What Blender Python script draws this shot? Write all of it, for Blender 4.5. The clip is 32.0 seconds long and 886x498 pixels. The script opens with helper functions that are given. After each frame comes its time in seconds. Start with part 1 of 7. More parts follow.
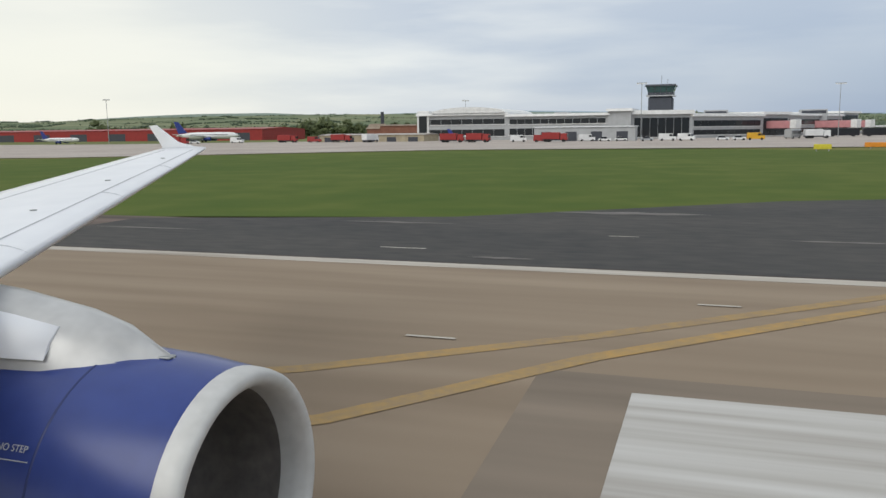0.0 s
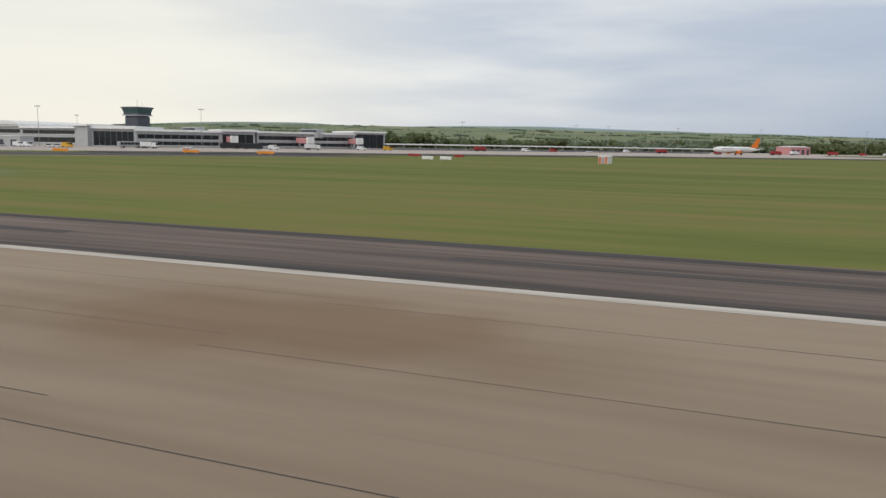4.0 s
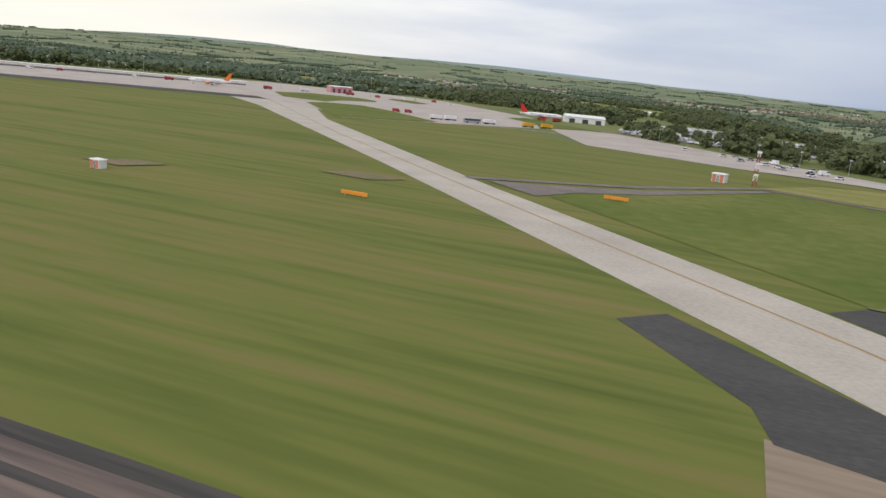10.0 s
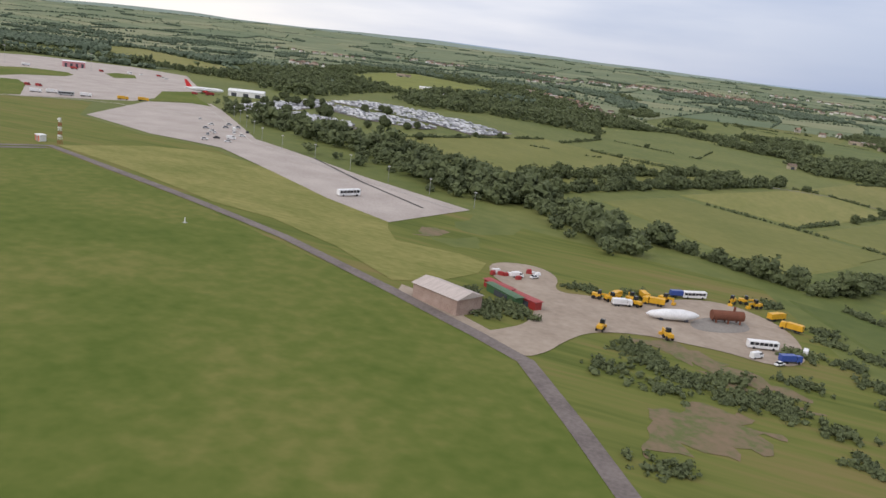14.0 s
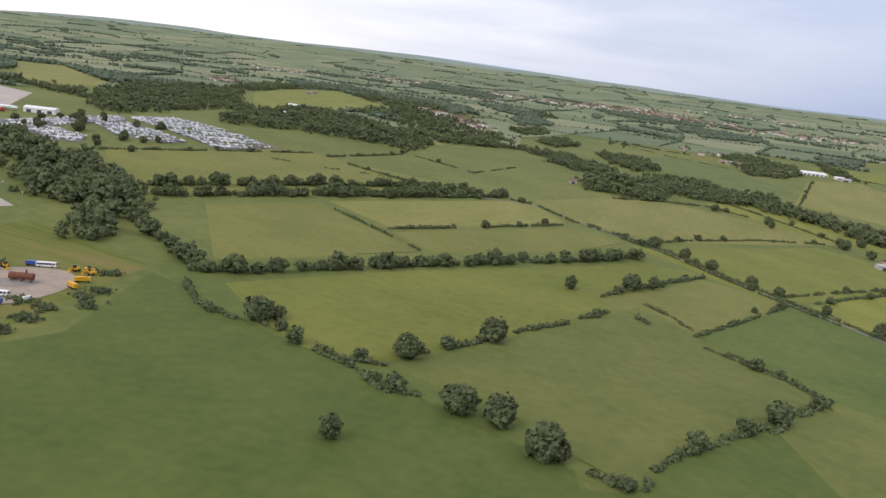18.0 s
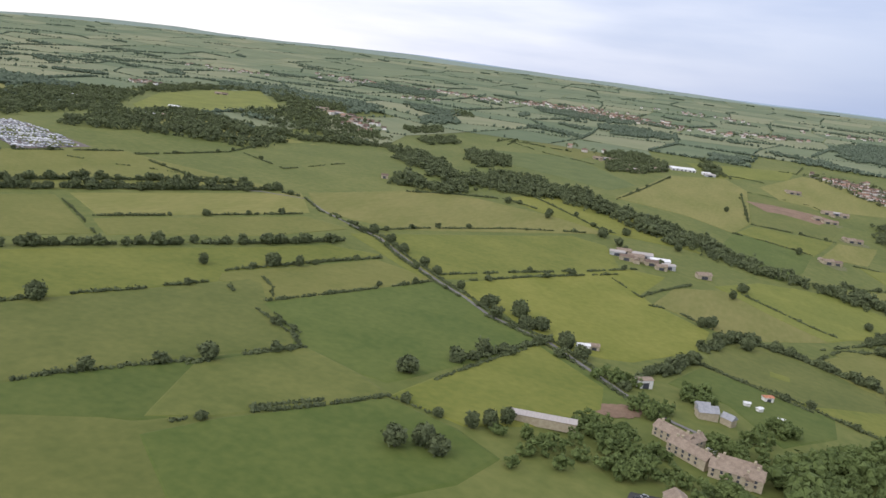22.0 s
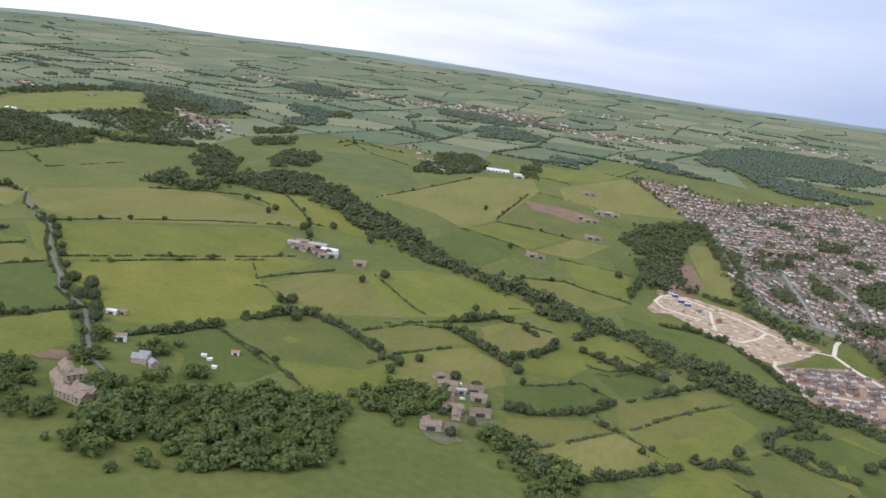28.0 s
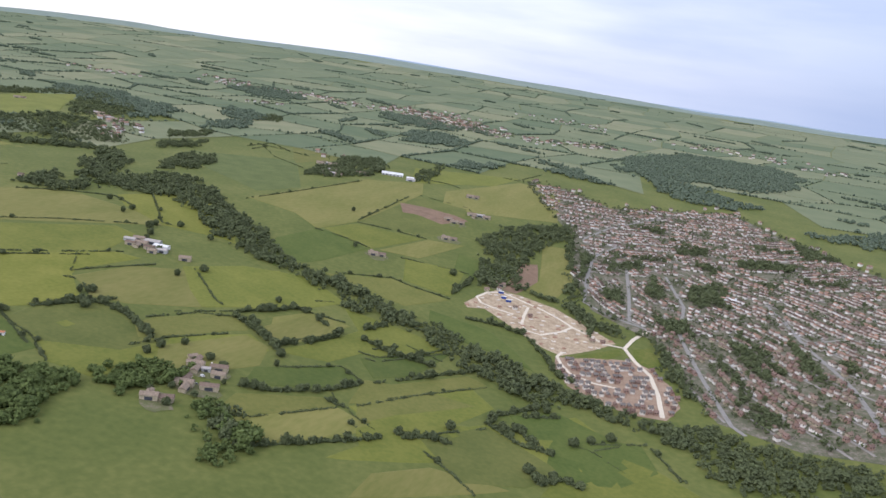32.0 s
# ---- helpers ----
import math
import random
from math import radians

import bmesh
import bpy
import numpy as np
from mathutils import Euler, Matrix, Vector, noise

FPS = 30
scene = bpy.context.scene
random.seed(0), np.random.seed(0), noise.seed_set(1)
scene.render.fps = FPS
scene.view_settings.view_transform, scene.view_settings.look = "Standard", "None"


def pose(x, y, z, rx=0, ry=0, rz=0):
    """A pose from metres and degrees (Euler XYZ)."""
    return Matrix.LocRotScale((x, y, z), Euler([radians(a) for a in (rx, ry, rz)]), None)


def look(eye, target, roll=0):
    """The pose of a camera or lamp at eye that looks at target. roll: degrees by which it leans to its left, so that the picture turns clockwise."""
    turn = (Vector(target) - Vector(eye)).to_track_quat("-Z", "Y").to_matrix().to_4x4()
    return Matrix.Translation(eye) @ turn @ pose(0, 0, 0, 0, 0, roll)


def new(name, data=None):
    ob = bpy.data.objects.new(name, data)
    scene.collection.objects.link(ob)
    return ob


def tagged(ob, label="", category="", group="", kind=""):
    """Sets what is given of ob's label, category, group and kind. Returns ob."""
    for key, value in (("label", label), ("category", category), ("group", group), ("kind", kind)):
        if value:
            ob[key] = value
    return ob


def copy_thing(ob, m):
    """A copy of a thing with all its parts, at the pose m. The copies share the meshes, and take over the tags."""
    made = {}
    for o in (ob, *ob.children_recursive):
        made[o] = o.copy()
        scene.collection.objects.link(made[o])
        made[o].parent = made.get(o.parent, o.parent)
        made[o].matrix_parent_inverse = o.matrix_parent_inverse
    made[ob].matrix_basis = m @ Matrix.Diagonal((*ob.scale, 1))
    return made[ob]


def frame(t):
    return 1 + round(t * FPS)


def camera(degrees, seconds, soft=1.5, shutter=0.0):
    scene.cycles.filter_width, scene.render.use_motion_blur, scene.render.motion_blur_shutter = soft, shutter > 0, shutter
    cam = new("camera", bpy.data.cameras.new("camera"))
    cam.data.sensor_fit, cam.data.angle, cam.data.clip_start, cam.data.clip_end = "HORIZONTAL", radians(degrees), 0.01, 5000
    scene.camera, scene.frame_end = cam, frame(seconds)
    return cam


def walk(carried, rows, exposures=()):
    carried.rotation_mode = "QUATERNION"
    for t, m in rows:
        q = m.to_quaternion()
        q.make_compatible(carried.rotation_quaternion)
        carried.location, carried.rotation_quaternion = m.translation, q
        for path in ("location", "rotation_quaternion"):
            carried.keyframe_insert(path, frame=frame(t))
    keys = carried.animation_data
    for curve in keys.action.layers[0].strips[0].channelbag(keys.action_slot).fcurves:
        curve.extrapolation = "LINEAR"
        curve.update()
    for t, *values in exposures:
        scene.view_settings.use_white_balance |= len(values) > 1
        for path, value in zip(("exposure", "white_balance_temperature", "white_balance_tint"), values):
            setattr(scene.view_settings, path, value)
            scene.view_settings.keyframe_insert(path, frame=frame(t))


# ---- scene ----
cam = camera(57.93, 32.0)
PATH = [  # seconds, place, (yaw, pitch, roll)
    (0, (0.0, 0.01, 2.17), (18.54, -8.42, -0.68)),
    (0.5, (19.54, 0.04, 2.17), (19.51, -7.74, -0.75)),
    (1, (39.08, 0.07, 2.17), (19.71, -7.42, -0.65)),
    (1.5, (58.61, 0.09, 2.19), (20.44, -6.88, -0.78)),
    (2, (78.13, 0.11, 2.22), (20.45, -6.83, -0.57)),
    (2.5, (97.63, 0.11, 2.24), (20.98, -6.4, -0.84)),
    (4.5, (175.24, -0.13, 2.47), (22.27, -8.59, 1.31)),
    (5, (194.47, -0.31, 2.72), (21.61, -10.7, 1.42)),
    (5.5, (213.67, -0.52, 3.02), (21.14, -11.48, 3.03)),
    (6, (232.87, -0.75, 3.44), (20.7, -11.45, 4.06)),
    (6.5, (252.05, -0.97, 4.09), (20.65, -11.04, 4.98)),
    (7, (271.2, -1.2, 4.95), (20.91, -10.52, 5.58)),
    (7.5, (290.27, -1.42, 6.02), (21.65, -10.22, 6.27)),
    (8, (309.27, -1.63, 7.27), (22.09, -9.99, 6.57)),
    (8.5, (328.2, -1.83, 8.69), (22.26, -9.99, 7.01)),
    (9, (347.1, -2.0, 10.27), (22.0, -10.37, 6.26)),
    (9.5, (365.96, -2.15, 11.97), (21.76, -11.12, 5.97)),
    (10, (384.83, -2.28, 13.8), (21.38, -12.05, 5.65)),
    (10.5, (403.7, -2.41, 15.73), (20.78, -14.26, 5.12)),
    (11, (422.56, -2.55, 17.74), (19.75, -15.04, 5.87)),
    (11.5, (441.38, -2.7, 19.85), (19.69, -15.25, 5.51)),
    (12, (460.17, -2.83, 22.04), (19.17, -15.11, 5.67)),
    (12.5, (478.91, -2.95, 24.33), (18.98, -14.82, 5.78)),
    (13, (497.64, -3.05, 26.7), (18.46, -13.65, 6.07)),
    (13.5, (516.38, -3.14, 29.14), (18.39, -13.57, 6.1)),
    (14, (535.18, -3.22, 31.62), (18.08, -13.58, 6.47)),
    (14.5, (553.98, -3.29, 34.13), (18.82, -13.5, 6.35)),
    (16.5, (628.59, -3.5, 44.68), (19.74, -13.07, 6.82)),
    (17, (647.27, -3.47, 47.42), (19.56, -12.8, 7.09)),
    (17.5, (665.96, -3.44, 50.17), (19.51, -12.6, 7.0)),
    (18, (684.67, -3.41, 52.91), (19.37, -12.69, 7.04)),
    (18.5, (703.41, -3.37, 55.65), (19.71, -12.75, 7.06)),
    (19, (722.16, -3.32, 58.39), (19.98, -13.01, 6.94)),
    (19.5, (740.9, -3.27, 61.13), (20.71, -13.14, 6.71)),
    (20, (759.64, -3.19, 63.91), (20.76, -12.84, 6.67)),
    (20.5, (778.39, -3.08, 66.73), (20.88, -12.72, 6.59)),
    (21, (797.16, -2.93, 69.6), (20.64, -12.69, 6.66)),
    (21.5, (815.98, -2.76, 72.54), (20.58, -12.73, 6.66)),
    (22, (834.88, -2.57, 75.54), (20.06, -12.99, 6.84)),
    (22.5, (853.83, -2.37, 78.6), (19.83, -13.21, 6.83)),
    (23, (872.82, -2.15, 81.71), (19.56, -13.25, 6.87)),
    (23.5, (891.83, -1.91, 84.88), (19.41, -13.31, 6.8)),
    (24, (910.85, -1.66, 88.1), (19.39, -13.23, 6.9)),
    (24.5, (929.87, -1.4, 91.37), (19.82, -12.89, 6.87)),
    (25, (948.9, -1.13, 94.68), (20.06, -12.55, 6.91)),
    (25.5, (967.93, -0.86, 98.03), (20.43, -12.3, 6.96)),
    (27.5, (1044.13, 0.23, 112.41), (20.37, -13.07, 7.45)),
    (28, (1063.19, 0.34, 116.3), (20.26, -13.25, 7.6)),
    (28.5, (1082.25, 0.42, 120.23), (19.86, -13.41, 7.72)),
    (29, (1101.31, 0.48, 124.2), (19.66, -13.38, 7.9)),
    (29.5, (1120.39, 0.51, 128.21), (20.04, -13.31, 7.89)),
    (30, (1139.48, 0.53, 132.24), (19.97, -13.35, 7.93)),
    (30.5, (1158.59, 0.54, 136.29), (20.21, -13.34, 7.88)),
    (31, (1177.71, 0.55, 140.35), (20.31, -13.34, 7.96)),
    (31.5, (1196.84, 0.55, 144.4), (20.47, -13.36, 7.95)),
    (32, (1215.97, 0.56, 148.46), (20.54, -13.32, 8.22)),
]


def aim(place, turn):
    yaw, pitch, roll = turn
    return pose(*place, 0, 0, yaw) @ pose(0, 0, 0, 90 + pitch) @ pose(0, 0, 0, 0, 0, roll)


walk(cam, [(t, aim(p, a)) for t, p, a in PATH], [(0, 0.07, 6450, 7), (2.5, 0.05, 6500, 8), (6, 0.0, 6650, 11), (8, 0.15, 6650, 12), (9, 0.23, 6550, 12), (10, 0.19, 6500, 12), (11, 0.03, 6450, 12), (12, 0.02, 6450, 13), (13, 0.18, 6420, 14), (14, 0.24, 6400, 15), (18, 0.37, 6350, 16), (22, 0.4, 6180, 16), (32, 0.46, 5870, 18)])

# ---- light ----
world = bpy.data.worlds.new("sky")
scene.world = world
world.use_nodes = True
wn, wl = world.node_tree.nodes, world.node_tree.links
wn.clear()
w_out, w_bg = wn.new("ShaderNodeOutputWorld"), wn.new("ShaderNodeBackground")
w_sky = wn.new("ShaderNodeTexSky")
w_sky.sky_type, w_sky.sun_disc = "NISHITA", False
w_sky.sun_elevation, w_sky.sun_rotation = radians(38), radians(215)
w_tc, w_map = wn.new("ShaderNodeTexCoord"), wn.new("ShaderNodeMapping")
w_map.inputs["Scale"].default_value = (1.4, 1.4, 9.0)
w_map.inputs["Rotation"].default_value = (0.06, -0.03, 0.4)
w_noise = wn.new("ShaderNodeTexNoise")
w_noise.inputs["Scale"].default_value = 1.5
w_noise.inputs["Detail"].default_value = 6
w_noise.inputs["Roughness"].default_value = 0.5
w_ramp = wn.new("ShaderNodeValToRGB")
w_ramp.color_ramp.elements[0].position, w_ramp.color_ramp.elements[0].color = 0.38, (5.9, 6.35, 7.2, 1)
w_ramp.color_ramp.elements[1].position, w_ramp.color_ramp.elements[1].color = 0.6, (8.9, 8.9, 8.8, 1)
w_mix = wn.new("ShaderNodeMix")
w_mix.data_type = "RGBA"
w_mix.inputs[0].default_value = 0.9
w_sep = wn.new("ShaderNodeSeparateXYZ")
wl.new(w_tc.outputs["Generated"], w_sep.inputs[0])


def w_range(source, a, b, lo=0.0, hi=1.0):
    r = wn.new("ShaderNodeMapRange")
    r.interpolation_type = "SMOOTHSTEP"
    for k, v in enumerate((a, b, lo, hi)):
        r.inputs[1 + k].default_value = v
    wl.new(source, r.inputs[0])
    return r.outputs[0]


def w_times(a, b):
    m = wn.new("ShaderNodeMath")
    m.operation = "MULTIPLY"
    wl.new(a, m.inputs[0]), wl.new(b, m.inputs[1])
    return m.outputs[0]


def w_blend(under, amount, colour):
    m = wn.new("ShaderNodeMix")
    m.data_type = "RGBA"
    wl.new(amount, m.inputs[0]), wl.new(under, m.inputs[6])
    m.inputs[7].default_value = (*colour, 1)
    return m.outputs[2]


# a bank of slate-blue cloud low ahead, a pale warm break low behind
bank = w_times(w_range(w_sep.outputs[0], -0.55, 0.3), w_range(w_sep.outputs[2], 0.26, 0.01, 0.0, 0.95))
glow = w_times(w_range(w_sep.outputs[0], -0.3, -0.75), w_range(w_sep.outputs[2], 0.4, 0.04, 0.0, 0.9))
w_cloud = w_blend(w_blend(w_ramp.outputs[0], bank, (3.1, 3.9, 5.5)), glow, (9.6, 9.3, 8.3))
wl.new(w_tc.outputs["Generated"], w_map.inputs["Vector"])
wl.new(w_map.outputs[0], w_noise.inputs["Vector"])
wl.new(w_noise.outputs[0], w_ramp.inputs[0])
wl.new(w_sky.outputs[0], w_mix.inputs[6])
wl.new(w_cloud, w_mix.inputs[7])
wl.new(w_mix.outputs[2], w_bg.inputs["Color"])
w_bg.inputs["Strength"].default_value = 0.1
wl.new(w_bg.outputs[0], w_out.inputs["Surface"])
sun = new("sun", bpy.data.lights.new("sun", "SUN"))
sun.data.energy, sun.data.angle, sun.data.color = 1.1, radians(36), (1.0, 0.95, 0.88)
sun.matrix_world = look((0, 0, 0), (0.35, 0.75, -0.72))

# ---- materials ----
def mat(name, a, b, scale=1.0, rough=0.8, metal=0.0, bump=0.0, fine=8.0, vary=0.0, stretch=(1, 1, 1), spec=0.4, c=None):
    """Two colours mixed by coarse and fine noise in metres; vary: per-object brightness."""
    m = bpy.data.materials.new(name)
    m.use_nodes = True
    n, l = m.node_tree.nodes, m.node_tree.links
    p = n["Principled BSDF"]
    p.inputs["Roughness"].default_value, p.inputs["Metallic"].default_value = rough, metal
    p.inputs["Specular IOR Level"].default_value = spec
    tc, mp = n.new("ShaderNodeTexCoord"), n.new("ShaderNodeMapping")
    mp.inputs["Scale"].default_value = stretch
    l.new(tc.outputs["Object"], mp.inputs["Vector"])
    n1, n2 = n.new("ShaderNodeTexNoise"), n.new("ShaderNodeTexNoise")
    n1.inputs["Scale"].default_value, n2.inputs["Scale"].default_value = 1 / scale, fine / scale
    n1.inputs["Detail"].default_value = 5
    l.new(mp.outputs[0], n1.inputs["Vector"]), l.new(mp.outputs[0], n2.inputs["Vector"])
    add = n.new("ShaderNodeMath")
    add.operation = "MULTIPLY_ADD"
    add.inputs[1].default_value, add.inputs[2].default_value = 0.45, 0.0
    l.new(n2.outputs[0], add.inputs[0])
    mix = n.new("ShaderNodeMath")
    mix.operation = "MULTIPLY_ADD"
    mix.inputs[1].default_value = 0.6
    l.new(n1.outputs[0], mix.inputs[0]), l.new(add.outputs[0], mix.inputs[2])
    ramp = n.new("ShaderNodeValToRGB")
    e = ramp.color_ramp.elements
    e[0].position, e[0].color = 0.36, (*a, 1)
    e[1].position, e[1].color = 0.68, (*b, 1)
    if c:
        k = e.new(0.52)
        k.color = (*c, 1)
    l.new(mix.outputs[0], ramp.inputs[0])
    last = ramp.outputs[0]
    if vary:
        info, hsv, rg = n.new("ShaderNodeObjectInfo"), n.new("ShaderNodeHueSaturation"), n.new("ShaderNodeMapRange")
        rg.inputs[3].default_value, rg.inputs[4].default_value = 1 - vary, 1 + vary
        l.new(info.outputs["Random"], rg.inputs[0]), l.new(rg.outputs[0], hsv.inputs["Value"]), l.new(last, hsv.inputs["Color"])
        last = hsv.outputs[0]
    l.new(last, p.inputs["Base Color"])
    if bump:
        bp = n.new("ShaderNodeBump")
        bp.inputs["Strength"].default_value, bp.inputs["Distance"].default_value = 0.6, bump
        l.new(n2.outputs[0], bp.inputs["Height"]), l.new(bp.outputs[0], p.inputs["Normal"])
    return m


def plain(name, col, rough=0.5, metal=0.0, dirt=0.12, scale=1.0):
    return mat(name, tuple(v * (1 - dirt) for v in col), tuple(min(1, v * (1 + dirt)) for v in col), scale, rough, metal)

# ---- the land ----
HOLLOWS = [
    (500, 0, -0),
    (500, 300, 4),
    (500, 600, -7),
    (500, 900, -9),
    (500, 1200, 0),
    (750, 0, 3),
    (750, 300, -16),
    (750, 600, 5),
    (750, 900, -1),
    (750, 1200, -2),
    (1000, 0, 1),
    (1000, 300, -4),
    (1000, 600, -16),
    (1000, 900, -3),
    (1000, 1200, 1),
    (1250, 0, -11),
    (1250, 300, -22),
    (1250, 600, -40),
    (1250, 900, -24),
    (1250, 1200, -5),
    (1500, 0, -25),
    (1500, 300, -15),
    (1500, 600, 36),
    (1500, 900, 8),
    (1500, 1200, -4),
    (1750, 0, -15),
    (1750, 300, -19),
    (1750, 600, -3),
    (1750, 900, -2),
    (1750, 1200, -1),
]


def ease(v, a, b):
    v = min(1.0, max(0.0, (v - a) / (b - a)))
    return v * v * (3 - 2 * v)


def land(x, y):
    """Height of the ground: level at the airfield, falling into a valley past its end, rising to far hills."""
    z = sum(w * math.exp(-((x - a) ** 2 + (y - b) ** 2) / 105800.0) for a, b, w in HOLLOWS) * ease(x + 0.1 * y, 400, 520)
    r = math.hypot(x - 600, y)
    side = 0.66 + 0.34 * ease(x - 600 + 0.25 * y, 1500, -900)
    z += 84 * side * ease(r, 1250, 4700) * (0.35 + 0.65 * ease(x + 0.45 * y, -1900, -700))
    z += ease(r, 900, 2200) * 9 * noise.noise((x / 700, y / 700, 0.3))
    return z


def spread(core, lo, hi, step):
    out, v = [], core[0]
    while v <= core[1]:
        out.append(v)
        v += step
    s, v = step, core[0]
    while v > lo:
        s *= 1.06
        v -= s
        out.insert(0, v)
    s, v = step, out[-1]
    while v < hi:
        s *= 1.06
        v += s
        out.append(v)
    return out


def mesh_ob(name, verts, faces, material, parent=None, smooth=False):
    me = bpy.data.meshes.new(name)
    me.from_pydata(verts, [], faces)
    me.materials.append(material)
    if smooth:
        me.polygons.foreach_set("use_smooth", [True] * len(me.polygons))
    ob = new(name, me)
    if parent:
        ob.parent = parent
    return ob


M_ground = mat("pasture", (0.086, 0.112, 0.020), (0.150, 0.161, 0.039), 60, 0.95, fine=14, c=(0.115, 0.135, 0.028))
gx, gy = spread((-200, 1500), -4100, 5300, 20), spread((-60, 1100), -2500, 4700, 20)
gv = [(x, y, land(x, y)) for y in gy for x in gx]
gf = [(j * len(gx) + i, j * len(gx) + i + 1, (j + 1) * len(gx) + i + 1, (j + 1) * len(gx) + i) for j in range(len(gy) - 1) for i in range(len(gx) - 1)]
ground = tagged(mesh_ob("ground", gv, gf, M_ground, smooth=True), "rolling green pasture land reaching to the horizon", "ground", kind="structure")


def patch(name, outline, material, lift=0.05, label="", category="", kind="structure", cell=25.0, thing=True, parent=None):
    """A flat sheet with the given outline, laid on the land."""
    bm = bmesh.new()
    bm.faces.new([bm.verts.new((x, y, 0)) for x, y in outline])
    for axis in (0, 1):
        lo, hi = min(p[axis] for p in outline), max(p[axis] for p in outline)
        if hi < 440 and axis == 0:
            continue
        v = (math.floor(lo / cell) + 1) * cell
        while v < hi:
            if axis == 0 and v < 390 and cell < 20:
                v += cell
                continue
            co, no = [0, 0, 0], [0, 0, 0]
            co[axis], no[axis] = v, 1
            bmesh.ops.bisect_plane(bm, geom=bm.verts[:] + bm.edges[:] + bm.faces[:], plane_co=co, plane_no=no)
            v += cell
    bmesh.ops.triangulate(bm, faces=bm.faces[:])
    for v in bm.verts:
        v.co.z = land(v.co.x, v.co.y) + lift
    bmesh.ops.recalc_face_normals(bm, faces=bm.faces[:])
    if bm.faces and bm.faces[0].normal.z < 0:
        bmesh.ops.reverse_faces(bm, faces=bm.faces[:])
    if name == "field":
        # a soft bank down to the land all round
        rim, away = [e for e in bm.edges if e.is_boundary], {}
        for e in rim:
            a, b = e.verts
            mid, side = (a.co + b.co) / 2, (b.co - a.co).cross(Vector((0, 0, 1))).normalized()
            if side.dot(mid - e.link_faces[0].calc_center_median()) < 0:
                side.negate()
            for v in e.verts:
                away[v] = away.get(v, Vector()) + side
        low = {v: bm.verts.new((v.co.x + d.normalized().x * 1.3, v.co.y + d.normalized().y * 1.3, v.co.z - lift - 0.03)) for v, d in away.items()}
        for e in rim:
            a, b = e.verts
            f = bm.faces.new((a, b, low[b], low[a]))
            f.normal_update()
            if f.normal.z < 0:
                f.normal_flip()
    me = bpy.data.meshes.new(name)
    bm.to_mesh(me)
    bm.free()
    me.materials.append(material)
    ob = new(name, me)
    if parent:
        ob.parent = parent
        return ob
    return tagged(ob, label, category, kind=kind)


def strip(name, points, width, material, lift=0.06, **more):
    """A road or line of one width along the points."""
    ps = [Vector((*p, 0)) for p in points]
    left, right = [], []
    for i, p in enumerate(ps):
        d = (ps[min(i + 1, len(ps) - 1)] - ps[max(i - 1, 0)]).normalized()
        s = Vector((-d.y, d.x, 0)) * width / 2
        left.append((p.x + s.x, p.y + s.y))
        right.append((p.x - s.x, p.y - s.y))
    return patch(name, left + right[::-1], material, lift, **more)

# ---- growing things ----
def islands(name, dark, light, rough=0.9, bump=0.0, scale=1.0, mid=None, wide=0.0):
    """A colour for each loose piece of a mesh, with fine mottling."""
    m = bpy.data.materials.new(name)
    m.use_nodes = True
    n, l = m.node_tree.nodes, m.node_tree.links
    p = n["Principled BSDF"]
    p.inputs["Roughness"].default_value = rough
    p.inputs["Specular IOR Level"].default_value = 0.2
    g, ns, mx, ramp = n.new("ShaderNodeNewGeometry"), n.new("ShaderNodeTexNoise"), n.new("ShaderNodeMath"), n.new("ShaderNodeValToRGB")
    ns.inputs["Scale"].default_value, ns.inputs["Detail"].default_value = 1 / scale, 4
    tc = n.new("ShaderNodeTexCoord")
    l.new(tc.outputs["Object"], ns.inputs["Vector"])
    mx.operation = "MULTIPLY_ADD"
    mx.inputs[1].default_value = 0.75
    half = n.new("ShaderNodeMath")
    half.operation = "MULTIPLY_ADD"
    half.inputs[1].default_value, half.inputs[2].default_value = 0.7, -0.22
    l.new(ns.outputs[0], half.inputs[0])
    l.new(g.outputs["Random Per Island"], mx.inputs[0]), l.new(half.outputs[0], mx.inputs[2])
    value = mx.outputs[0]
    if wide:
        mx.inputs[1].default_value = 0.38
        big, both = n.new("ShaderNodeTexNoise"), n.new("ShaderNodeMath")
        big.inputs["Scale"].default_value, big.inputs["Detail"].default_value = 1 / wide, 3
        both.operation, both.inputs[1].default_value = "MULTIPLY_ADD", 1.3
        low = n.new("ShaderNodeMath")
        low.operation, low.inputs[1].default_value = "SUBTRACT", 0.46
        l.new(tc.outputs["Object"], big.inputs["Vector"]), l.new(big.outputs[0], both.inputs[0]), l.new(value, both.inputs[2]), l.new(both.outputs[0], low.inputs[0])
        value = low.outputs[0]
    e = ramp.color_ramp.elements
    e[0].color, e[1].color = (*dark, 1), (*light, 1)
    if mid:
        e.new(0.5).color = (*mid, 1)
    l.new(value, ramp.inputs[0]), l.new(ramp.outputs[0], p.inputs["Base Color"])
    if bump:
        bp = n.new("ShaderNodeBump")
        bp.inputs["Strength"].default_value, bp.inputs["Distance"].default_value = 1.0, bump
        l.new(ns.outputs[0], bp.inputs["Height"]), l.new(bp.outputs[0], p.inputs["Normal"])
    return m


